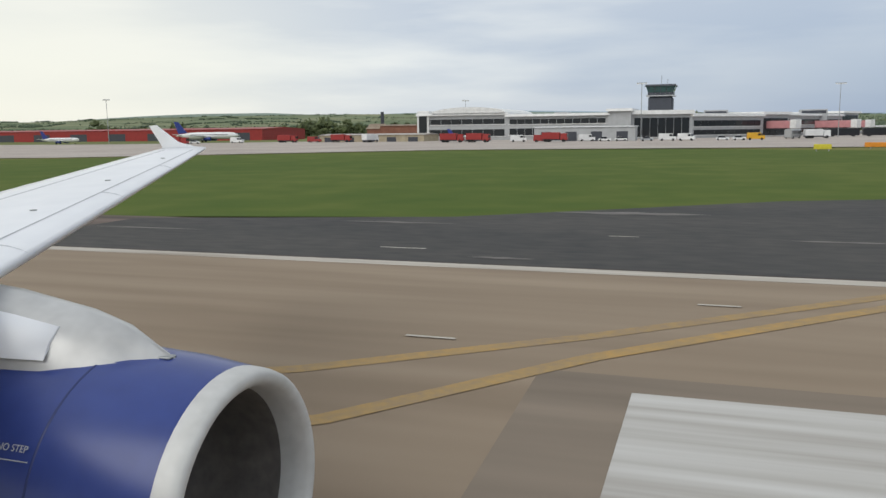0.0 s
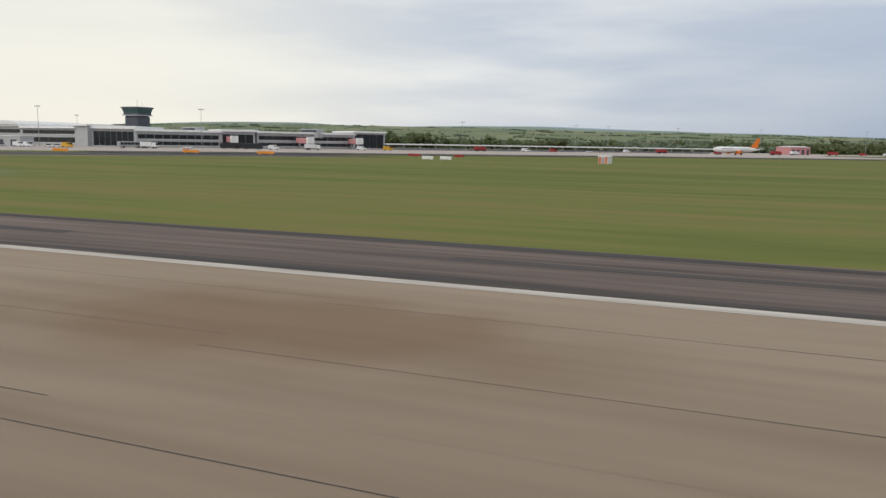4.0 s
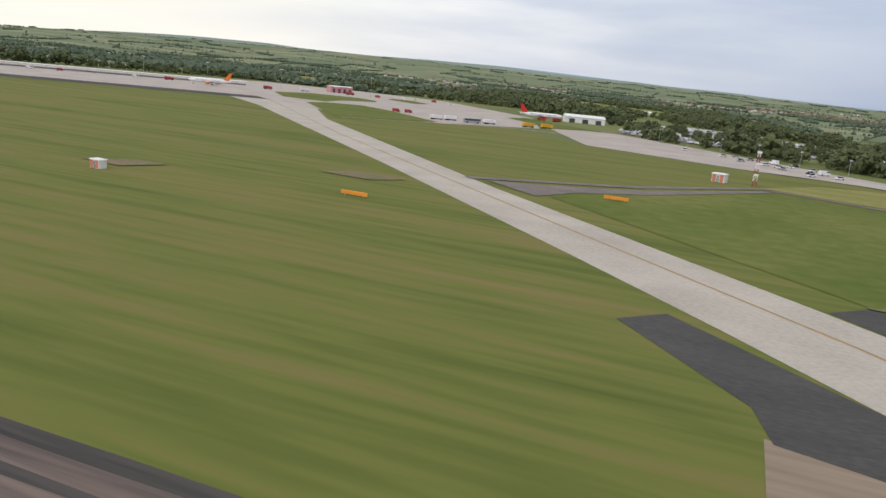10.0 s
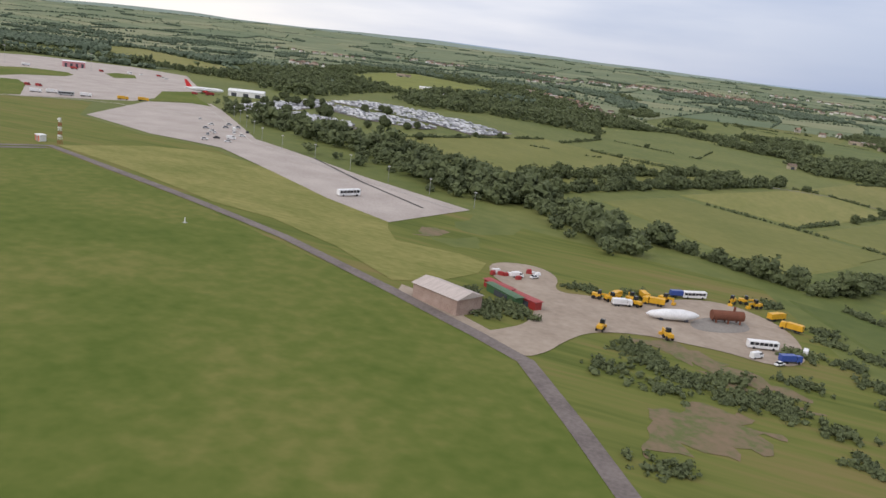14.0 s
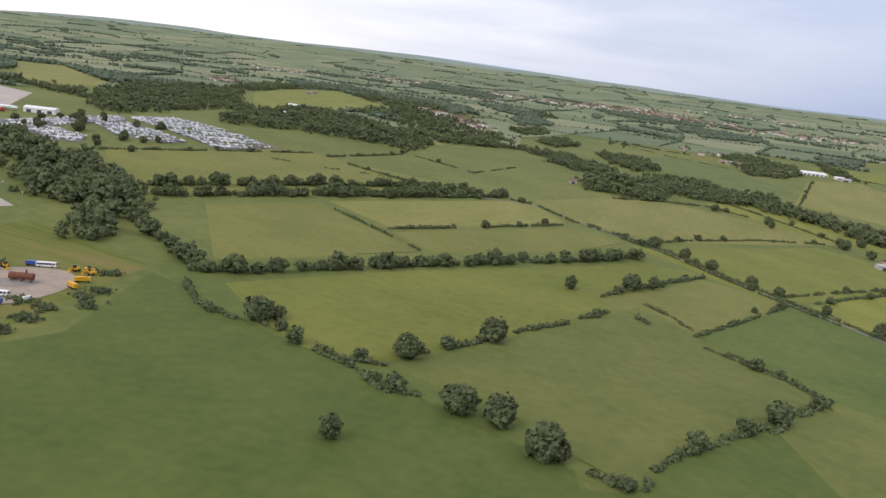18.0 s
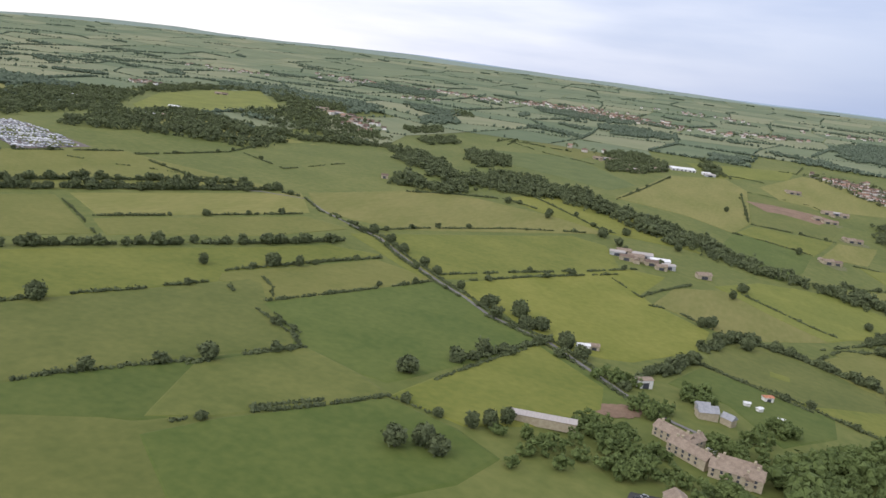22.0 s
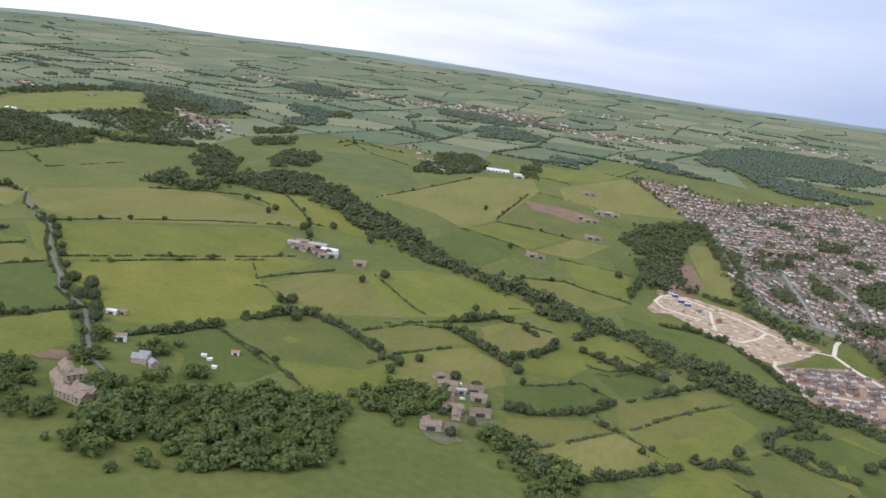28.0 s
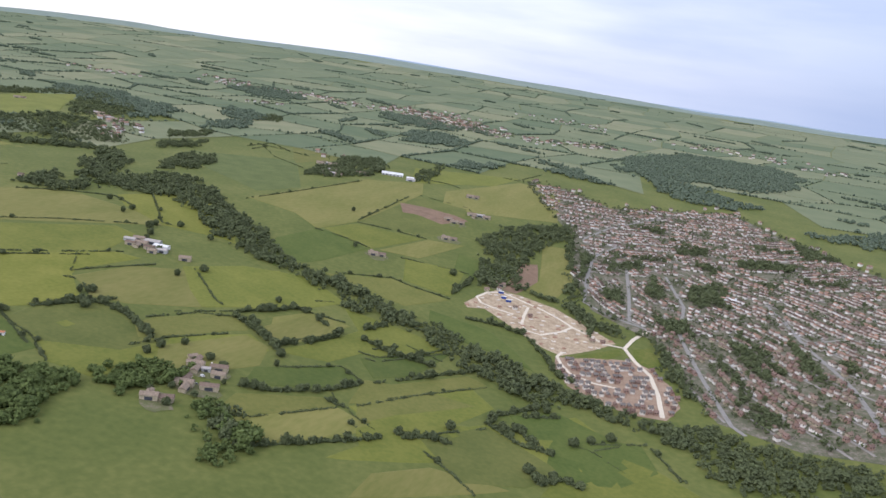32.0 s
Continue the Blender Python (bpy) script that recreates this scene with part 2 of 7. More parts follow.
M_leaf = islands("dark summer foliage", (0.064, 0.080, 0.042), (0.145, 0.172, 0.076), bump=0.4, scale=0.4, wide=7.0)
M_leafy = islands("fresh green foliage", (0.055, 0.080, 0.024), (0.155, 0.20, 0.064), bump=0.4, scale=0.4, wide=7.0)
M_bark = mat("bark", (0.05, 0.04, 0.03), (0.10, 0.08, 0.06), 0.3)
OCT_V = np.array([(1, 0, 0), (-1, 0, 0), (0, 1, 0), (0, -1, 0), (0, 0, 1), (0, 0, -1)], float)
OCT_F = np.array([(0, 2, 4), (2, 1, 4), (1, 3, 4), (3, 0, 4), (2, 0, 5), (1, 2, 5), (3, 1, 5), (0, 3, 5)])
rng = np.random.default_rng(7)


def tri_mesh(name, v, f, material, smooth=True):
    me = bpy.data.meshes.new(name)
    me.vertices.add(len(v)), me.loops.add(3 * len(f)), me.polygons.add(len(f))
    me.vertices.foreach_set("co", np.ascontiguousarray(v, dtype=np.float32).ravel())
    me.loops.foreach_set("vertex_index", np.ascontiguousarray(f, dtype=np.int32).ravel())
    me.polygons.foreach_set("loop_start", np.arange(0, 3 * len(f), 3, dtype=np.int32))
    me.polygons.foreach_set("use_smooth", np.full(len(f), smooth))
    me.materials.append(material)
    me.update(calc_edges=True)
    return me


def clump_mesh(name, spots, material=None, fine=True):
    """Leafy clumps at rows of x, y, z, radius: a rough core under a coat of loose leaf sprays."""
    s = np.asarray(spots, float).reshape(-1, 4)
    k, m, sprays = len(s), len(OCT_V), {True: 13, False: 5, None: 1}[fine]
    q = np.linalg.qr(rng.normal(size=(k, 3, 3)))[0]
    v = np.einsum("kij,vj->kvi", q, OCT_V) * rng.uniform(0.7, 1.2, (k, m, 1))
    v = v * s[:, None, 3:4] * np.array([1, 1, 0.9]) + s[:, None, :3]
    f = (OCT_F[None] + m * np.arange(k)[:, None, None]).reshape(-1, 3)
    out = rng.normal(size=(k, sprays, 3))
    out[:, :, 2] += 0.25
    out /= np.linalg.norm(out, axis=2, keepdims=True)
    mid = s[:, None, :3] + out * s[:, None, 3:4] * rng.uniform(0.7, 1.25, (k, sprays, 1))
    lean = out + rng.normal(size=out.shape) * 0.55
    side = np.cross(lean, rng.normal(size=out.shape))
    side /= np.linalg.norm(side, axis=2, keepdims=True)
    rise = np.cross(lean, side)
    rise /= np.linalg.norm(rise, axis=2, keepdims=True)
    size = s[:, None, 3:4] * rng.uniform(0.3, 0.62, (k, sprays, 1))
    tri = np.stack([mid + side * size, mid - 0.6 * side * size + 0.8 * rise * size, mid - 0.5 * side * size - 0.75 * rise * size], axis=2).reshape(-1, 3)
    t = np.arange(len(tri)).reshape(-1, 3) + k * m
    return tri_mesh(name, np.vstack([v.reshape(-1, 3), tri]), np.vstack([f, t]), material or M_leaf, False)


def crown_spots(x, y, z, r, tall, n):
    """Clumps that fill a tree's crown: radius r, height tall, standing on z."""
    u = rng.normal(size=(n, 3))
    u /= np.linalg.norm(u, axis=1, keepdims=True)
    d = rng.uniform(0.45, 1.0, (n, 1)) ** 0.6
    p = u * d * (r * 0.8, r * 0.8, tall * 0.4) + (x, y, z + tall * 0.56)
    return np.c_[p, r * rng.uniform(0.26, 0.46, n)]


def along(points, step, jitter=0.0):
    out = []
    for (x0, y0), (x1, y1) in zip(points, points[1:]):
        d = math.hypot(x1 - x0, y1 - y0)
        n = max(1, int(d / step))
        for i in range(n):
            t = (i + 0.5) / n
            out.append((x0 + (x1 - x0) * t + rng.normal() * jitter, y0 + (y1 - y0) * t + rng.normal() * jitter))
    return out


HEDGE_NAMES = {0: "thin sparse hedge with gaps between pasture fields", 1: "dark green field hedge with scattered small trees", 2: "tall dense row of dark green trees along a field"}


def hedge(points, size=1):
    """A field hedge: 0 thin with gaps, 1 full with small trees, 2 a row of trees."""
    spots = []
    for x, y in along(points, 0.95 if size else 1.15, 0.28):
        if noise.noise((x / 9, y / 9, 3.5)) > (0.12 if size == 0 else 0.42):
            continue
        swell = 1 + 0.5 * noise.noise((x / 5, y / 5, 6.5))
        spots.append([(x, y, land(x, y) + 0.42 * swell, rng.uniform(0.6, 0.95) * swell * (0.7 if size == 0 else 1.0))])
        if size == 2:
            spots.append([(x + rng.normal() * 0.7, y + rng.normal() * 0.7, land(x, y) + 1.0 * swell, rng.uniform(0.8, 1.25) * swell)])
    gap = {0: 45, 1: 19, 2: 5.8}[size]
    for x, y in along(points, gap, 1.0):
        if rng.random() < {0: 0.4, 1: 0.55, 2: 0.82}[size]:
            r = rng.uniform(1.2, 2.3) if size < 2 else rng.uniform(1.9, 3.5)
            spots.append(crown_spots(x, y, land(x, y) - 0.3, r, r * rng.uniform(1.35, 1.75), 26))
    if not spots:
        spots.append([(*points[0], land(*points[0]) + 0.4, 0.6)])
    ob = new("hedgerow", clump_mesh("hedgerow", np.vstack([np.array(s).reshape(-1, 4) for s in spots])))
    return tagged(ob, HEDGE_NAMES[size], "hedge", kind="stuff")


def inside(x, y, poly):
    hit = False
    for (x0, y0), (x1, y1) in zip(poly, poly[1:] + poly[:1]):
        if (y0 > y) != (y1 > y) and x < (x1 - x0) * (y - y0) / (y1 - y0) + x0:
            hit = not hit
    return hit


def fill(poly, step, ragged=0.0):
    xs, ys = [p[0] for p in poly], [p[1] for p in poly]
    out = []
    y = min(ys) - ragged
    while y < max(ys) + ragged:
        x = min(xs) - ragged
        while x < max(xs) + ragged:
            a, b = x + rng.uniform(-0.5, 0.5) * step, y + rng.uniform(-0.5, 0.5) * step
            sx, sy = (ragged * 2.2 * noise.noise((a / 22, b / 22, h)) for h in (2.5, 7.5)) if ragged else (0, 0)
            if inside(a + sx, b + sy, poly):
                out.append((a, b))
            x += step
        y += step
    return out


def wood(poly, step=4.2, n=9, big=1.0, label="dense dark green broadleaf wood", material=None, ragged=3.5):
    spots = []
    for x, y in fill(poly, step * 1.12, ragged):
        if ragged > 2 and noise.noise((x / 13, y / 13, 9.1)) > 0.34:
            continue
        r = rng.uniform(2.0, 4.1) * big * (1 + 0.5 * noise.noise((x / 18, y / 18, 1.5)))
        spots.append(crown_spots(x, y, land(x, y) - 0.3, r, r * rng.uniform(1.3, 1.9), n + 2))
    for x, y in along(poly + poly[:1], 5.5, 2.6):
        if rng.random() < 0.65:
            r = rng.uniform(1.1, 3.0) * big
            spots.append(crown_spots(x, y, land(x, y) - 0.3, r, r * rng.uniform(1.3, 1.8), n))
    return tagged(new("wood", clump_mesh("wood", np.vstack(spots), material, False)), label, "wood", kind="stuff")


def belt(points, width, **more):
    a, b = [], []
    ps = [Vector((*p, 0)) for p in points]
    for i, p in enumerate(ps):
        d = (ps[min(i + 1, len(ps) - 1)] - ps[max(i - 1, 0)]).normalized()
        a.append((p.x - d.y * width / 2, p.y + d.x * width / 2))
        b.append((p.x + d.y * width / 2, p.y - d.x * width / 2))
    return wood(a + b[::-1], **more)


def empty(name, at, label, category, group=""):
    ob = new(name)
    ob.empty_display_size = 0.2
    ob.matrix_basis = at
    return tagged(ob, label, category, group)


def make_tree(r, tall):
    t = empty("tree", pose(0, 0, -50), "single broadleaf tree with a rounded dark green crown", "tree", "field trees")
    bm = bmesh.new()
    ring = [[bm.verts.new((w * math.cos(k * 1.0472), w * math.sin(k * 1.0472), z)) for k in range(6)] for w, z in ((r * 0.12, -0.3), (r * 0.09, tall * 0.3), (r * 0.04, tall * 0.75))]
    for lo, hi in zip(ring, ring[1:]):
        for k in range(6):
            bm.faces.new((lo[k], lo[(k + 1) % 6], hi[(k + 1) % 6], hi[k]))
    for k in range(5):
        c, s = math.cos(k * 1.256), math.sin(k * 1.256)
        z = tall * (0.26 + 0.05 * k)
        v = [bm.verts.new(p) for p in ((0.03 * r, 0.03 * r, z), (-0.03 * r, -0.03 * r, z), (c * r * 0.6, s * r * 0.6, z + tall * 0.2), (0, 0, z + 0.08 * r))]
        bm.faces.new((v[0], v[2], v[3])), bm.faces.new((v[1], v[3], v[2])), bm.faces.new((v[0], v[1], v[2]))
    me = bpy.data.meshes.new("trunk")
    bm.to_mesh(me)
    bm.free()
    me.materials.append(M_bark)
    new("trunk", me).parent = t
    new("crown", clump_mesh("crown", crown_spots(0, 0, 0, r, tall, 70))).parent = t
    return t


TREES = [make_tree(r, h) for r, h in ((2.6, 4.8), (3.3, 5.6), (2.1, 4.4), (3.0, 4.7))]


def tree(x, y, k=None, size=1.0):
    k = rng.integers(0, 4) if k is None else k
    t = copy_thing(TREES[k], pose(x, y, land(x, y) - 0.1, 0, 0, rng.uniform(0, 360)))
    s = size * rng.uniform(0.85, 1.15)
    t.scale = (s, s, s * rng.uniform(0.9, 1.1))
    return t

# ---- building blocks ----
def part(name, bm, material, parent, label=""):
    me = bpy.data.meshes.new(name)
    bm.to_mesh(me)
    bm.free()
    me.materials.append(material)
    ob = new(name, me)
    ob.parent = parent
    return tagged(ob, label)


def box(bm, x0, y0, z0, x1, y1, z1, tx=0.0, ty=0.0):
    """A box whose top is drawn in by tx and ty."""
    v = [bm.verts.new(p) for p in ((x0, y0, z0), (x1, y0, z0), (x1, y1, z0), (x0, y1, z0), (x0 + tx, y0 + ty, z1), (x1 - tx, y0 + ty, z1), (x1 - tx, y1 - ty, z1), (x0 + tx, y1 - ty, z1))]
    for f in ((3, 2, 1, 0), (4, 5, 6, 7), (0, 1, 5, 4), (1, 2, 6, 5), (2, 3, 7, 6), (3, 0, 4, 7)):
        bm.faces.new([v[i] for i in f])
    return bm


def boxed(*rows, bevel=0.0):
    bm = bmesh.new()
    for r in rows:
        box(bm, *r)
    if bevel:
        bmesh.ops.bevel(bm, geom=bm.edges[:], offset=bevel, segments=1, affect="EDGES")
    return bm


def rod(bm, p, q, r0, r1=None, n=8):
    r1 = r0 if r1 is None else r1
    p, q = Vector(p), Vector(q)
    d = (q - p).normalized()
    a = d.orthogonal().normalized()
    b = d.cross(a)
    lo = [bm.verts.new(p + (a * math.cos(k * 6.28319 / n) + b * math.sin(k * 6.28319 / n)) * r0) for k in range(n)]
    hi = [bm.verts.new(q + (a * math.cos(k * 6.28319 / n) + b * math.sin(k * 6.28319 / n)) * r1) for k in range(n)]
    for k in range(n):
        bm.faces.new((lo[k], lo[(k + 1) % n], hi[(k + 1) % n], hi[k]))
    bm.faces.new(lo[::-1]), bm.faces.new(hi)
    return bm


def rodded(*rows):
    bm = bmesh.new()
    for r in rows:
        rod(bm, *r)
    return bm


def turned(bm, profile, n=28, axis="x", smooth=True, centre=(0, 0, 0), squash=1.0):
    """A body of revolution about x: rows of (x, radius)."""
    rings = []
    for x, r in profile:
        rings.append([bm.verts.new((centre[0] + x, centre[1] + r * math.cos(k * 6.28319 / n), centre[2] + squash * r * math.sin(k * 6.28319 / n))) for k in range(n)])
    for lo, hi in zip(rings, rings[1:]):
        for k in range(n):
            f = bm.faces.new((lo[k], hi[k], hi[(k + 1) % n], lo[(k + 1) % n]))
            f.smooth = smooth
    return bm


def plate(bm, outline, thick, axis=2):
    """A flat plate of the given corner points, thickened along one axis."""
    off = Vector((0, 0, 0))
    off[axis] = thick
    a = [bm.verts.new(Vector(p)) for p in outline]
    b = [bm.verts.new(Vector(p) + off) for p in outline]
    bm.faces.new(a[::-1]), bm.faces.new(b)
    n = len(a)
    for k in range(n):
        bm.faces.new((a[k], a[(k + 1) % n], b[(k + 1) % n], b[k]))
    bmesh.ops.recalc_face_normals(bm, faces=bm.faces[:])
    return bm


# ---- airfield surfaces ----
M_conc = mat("worn brown runway concrete", (0.20, 0.152, 0.108), (0.305, 0.243, 0.18), 7, 0.92, fine=10, stretch=(0.1, 1, 1), spec=0.2)
M_pale = mat("pale taxiway concrete", (0.36, 0.325, 0.28), (0.48, 0.44, 0.385), 8, 0.92, fine=20, spec=0.2)
M_apron = mat("pale pinkish apron concrete", (0.34, 0.295, 0.265), (0.46, 0.41, 0.37), 10, 0.92, fine=20, spec=0.2)
M_asph = mat("dark taxiway asphalt", (0.045, 0.046, 0.048), (0.085, 0.08, 0.075), 5, 0.92, fine=20, stretch=(0.4, 1, 1), spec=0.2)
M_shoulder = mat("streaked shoulder asphalt", (0.045, 0.04, 0.038), (0.19, 0.145, 0.125), 2.2, 0.92, fine=5, stretch=(0.045, 1, 1), spec=0.2)
M_track = mat("grey track asphalt", (0.12, 0.10, 0.09), (0.20, 0.17, 0.155), 4, 0.92)
M_white = mat("worn white road paint", (0.34, 0.315, 0.275), (0.60, 0.585, 0.55), 1.2, 0.75, fine=12)
M_mark = mat("streaked white marking paint", (0.28, 0.25, 0.22), (0.53, 0.52, 0.50), 0.8, 0.8, fine=4, stretch=(0.04, 1, 1), c=(0.43, 0.415, 0.39))
M_yellow = mat("worn yellow road paint", (0.26, 0.19, 0.12), (0.40, 0.25, 0.085), 1.1, 0.85, fine=12, c=(0.32, 0.22, 0.10))
M_grass = mat("mown airfield grass", (0.088, 0.114, 0.026), (0.190, 0.158, 0.060), 9, 0.97, fine=6, stretch=(0.1, 1, 1), c=(0.14, 0.155, 0.04), spec=0.1)
M_green = mat("lush airfield grass", (0.085, 0.119, 0.022), (0.162, 0.165, 0.047), 26, 0.97, fine=11, c=(0.114, 0.140, 0.031), spec=0.1)
M_side = mat("even deep green grass", (0.062, 0.102, 0.018), (0.118, 0.142, 0.034), 30, 0.97, fine=12, c=(0.082, 0.117, 0.023), spec=0.1)
M_rough = mat("dry rough grass", (0.15, 0.165, 0.045), (0.26, 0.24, 0.085), 9, 0.97, fine=9, stretch=(0.5, 1, 1), spec=0.1)
M_faint = mat("faded edge line paint", (0.30, 0.265, 0.22), (0.54, 0.505, 0.45), 2.0, 0.85, fine=8, stretch=(0.1, 1, 1))
M_dim = mat("dim resurfaced concrete", (0.172, 0.140, 0.110), (0.242, 0.198, 0.156), 3, 0.92, fine=8, stretch=(0.1, 1, 1), spec=0.2)
M_joint = plain("black joint sealant", (0.05, 0.04, 0.035), 0.8)

patch("airfield_grass", [(-420, 17), (480, 17), (560, 17), (570, 60), (560, 110), (548, 160), (470, 175), (455, 150), (405, 184), (379, 187), (340, 204), (312, 240), (290, 226), (262, 214), (200, 258), (120, 200), (58, 134), (38, 97), (16, 88), (-27, 84), (-58, 60), (-130, 46), (-260, 90), (-420, 120)], M_grass, 0.02, "streaky mown airfield grass in green and dry yellow", "grass", cell=6)
patch("near_grass", [(445, 17.4), (560, 17.4), (560, 50), (530, 64), (517, 86), (494, 100), (445, 122), (413, 134), (384, 146), (366, 121), (354, 104), (393.5, 64), (416, 41.5)], M_green, 0.06, "smooth green grass inside the perimeter track", "grass", cell=6)
patch("rough_grass", [(395, 170), (409, 178), (440, 168), (458, 153), (474, 146), (477, 139), (482, 131), (494, 132.5), (500, 130), (501, 122), (498, 113), (492, 106), (477, 117), (459, 125.5), (445, 127), (413, 140), (384, 150)], M_rough, 0.075, "rough yellow-green grass beside the perimeter track", "grass", cell=6)
patch("side_grass", [(-200, 17.4), (-14, 17.4), (-6, 19), (2, 25), (12, 29), (20, 38), (28, 52), (33, 63), (25, 72), (-3, 86), (-27, 83), (-58, 57), (-130, 40), (-200, 60)], M_side, 0.031, "lush green grass between runway and apron", "grass")
patch("runway", [(-420, -12), (455, -12), (455, 12.2), (-420, 12.2)], M_conc, 0.03, "worn brown concrete runway with stains and joints", "runway")
patch("runway_shoulder", [(-420, 12.2), (470, 12.2), (470, 17.45), (-420, 17.45)], M_shoulder, 0.033, "dark streaked asphalt runway shoulder", "shoulder")
patch("taxiway_asphalt", [(-14, 12.3), (27, 12.3), (36, 23), (45, 34), (72, 78), (100, 118), (70, 130), (57, 109), (36, 66), (28, 52), (20, 38), (12, 29), (2, 25), (-6, 19), (-14, 17)], M_asph, 0.036, "dark asphalt taxiway leading off the runway", "taxiway")
patch("taxiway_fan", [(27, 12.3), (60, 12.3), (57, 18), (54.5, 27), (54, 36), (58, 47), (65, 74), (84, 100), (100, 118), (72, 78), (45, 34), (36, 23)], M_conc, 0.039, "brown concrete fan of a runway exit", "taxiway")
patch("apron", [(-260, 110), (-130, 47), (-58, 60), (-27, 84), (16, 90), (38, 97), (58, 134), (120, 200), (200, 258), (262, 214), (290, 226), (312, 262), (285, 345), (205, 439), (151, 454), (81, 438), (40, 330), (0, 260), (-30, 230), (-60, 175), (-120, 140), (-260, 150)], M_apron, 0.08, "wide pale concrete airport apron", "apron")
patch("parallel_taxiway", [(42, 106), (58, 132), (120, 199), (200, 257), (215, 245), (130, 182), (72, 118), (57, 100)], M_asph, 0.1, "dark asphalt taxiway along the apron", "taxiway")
patch("apron_island", [(200, 277), (172, 312), (173, 342), (197, 347), (212, 336), (219, 322), (213, 302), (221, 275)], M_green, 0.12, "long grass island in the apron", "grass", cell=6)
patch("apron_island", [(224, 256), (225, 272), (236, 278), (254, 265), (289, 229), (278, 214), (270, 198), (252, 221)], M_green, 0.12, "large grass island beside the taxiway", "grass", cell=6)
patch("apron_island", [(282, 318), (285, 336), (318, 299), (334, 284), (318, 284), (313, 272)], M_green, 0.12, "wedge of grass beside the apron", "grass", cell=6)
strip("service_road", [(271, 200), (283, 213), (293, 228), (306, 242), (317, 247), (333, 244), (351, 244), (367, 240)], 1.0, M_pale, 0.14, label="narrow pale service road along the apron", category="road", cell=6)
patch("apron_island", [(200, 372), (195, 387), (207, 388), (225, 368), (224, 352)], M_green, 0.12, "small grass island in the apron", "grass")
patch("stub_taxiway", [(196, 250), (201, 240), (236, 209), (330, 109), (370.4, 64.5), (383.5, 49.6), (392.5, 38.9), (401, 28), (405.9, 31.3), (410.6, 37), (390, 59.6), (352, 99), (275, 185), (226, 256)], M_pale, 0.045, "pale concrete taxiway running to the runway", "taxiway")
patch("stub_asphalt", [(377.6, 47.3), (380.3, 50.8), (392.4, 39), (397, 32.5), (391.3, 31.4), (387, 32.5), (386, 36.5)], M_asph, 0.042, "dark asphalt edge of the taxiway", "taxiway")
patch("stub_corner", [(388.5, 12.3), (387, 20), (386.6, 33), (391.1, 31.4), (397, 32.5), (399.5, 33.5), (403, 30), (403.5, 12.3)], M_conc, 0.036, "brown concrete corner of the taxiway", "taxiway")
patch("stub_asphalt", [(390.5, 59.7), (393.7, 63.5), (415.3, 40.6), (427, 26), (440, 12.3), (404, 12.3), (404, 25), (405.9, 31.2), (410.6, 36.9)], M_asph, 0.039, "dark asphalt edge of the taxiway", "taxiway")
patch("far_apron", [(340, 207), (314, 268), (327, 293), (345, 275), (400, 213), (449, 188), (482, 177), (475, 144), (456, 153), (405, 187), (379, 190)], M_apron, 0.1, "long strip of pale apron concrete", "apron", cell=6)
patch("taxi_spur", [(348, 106), (355, 109), (368, 120), (385, 145), (387, 145), (370, 116), (361, 106), (358, 97)], M_track, 0.115, "grey asphalt spur off the taxiway", "track", cell=6)
strip("perimeter_track", [(345, 106), (366, 123), (384, 148), (413, 136), (445, 124), (468, 115), (494, 101), (510, 91.5), (518, 86), (527, 71), (536, 55), (545, 35), (550, 10)], 2.4, M_track, 0.11, label="narrow grey perimeter track round the airfield", category="track", cell=6)


def rounded(points, times=2):
    """The outline with its corners cut round."""
    for _ in range(times):
        out = []
        for (x0, y0), (x1, y1) in zip(points, points[1:] + points[:1]):
            out += [(0.75 * x0 + 0.25 * x1, 0.75 * y0 + 0.25 * y1), (0.25 * x0 + 0.75 * x1, 0.25 * y0 + 0.75 * y1)]
        points = out
    return points


TINT_EARTH = mat("dug brown earth and weeds", (0.20, 0.14, 0.085), (0.105, 0.125, 0.036), 3.5, 0.95, c=(0.165, 0.13, 0.07), fine=4)


def ragged(points, amount, times=3):
    """A rounded outline with an uneven edge."""
    return [(x + amount * noise.noise((x * 0.6, y * 0.6, 1.3)), y + amount * noise.noise((x * 0.6, y * 0.6, 7.7))) for x, y in rounded(points, times)]


M_yard = mat("pale dusty yard", (0.27, 0.215, 0.165), (0.37, 0.305, 0.24), 5, 0.95, fine=5)
patch("yard", rounded([(510, 92.5), (513, 89.5), (517.3, 87), (519.5, 91), (520.6, 97.4), (523, 104.5), (529.7, 109), (536.8, 109.5), (541, 110), (547, 108.5), (552, 113), (552, 124), (550, 132), (546, 137), (541, 140.5), (534, 137), (528, 127), (520, 124), (514, 121), (513, 132), (507, 137), (500, 132), (503, 122), (510, 116), (514, 109), (514.6, 101), (512, 95.5)]), M_yard, 0.1, "pale dusty storage yard", "yard", cell=6)
patch("yard_island", rounded([(535, 120), (538, 117.5), (545, 124), (544, 130), (538, 128)]), mat("grey yard concrete", (0.2, 0.18, 0.16), (0.27, 0.25, 0.22), 3, 0.95), 0.115, "greyer concrete patch in the yard", "concrete", cell=6)
patch("shed_apron", [(494, 105), (500, 103), (507, 97), (511.5, 94), (510.5, 91.8), (503, 95), (495, 100.5)], M_yard, 0.095, "pale verge in front of the brick shed", "verge", cell=6)
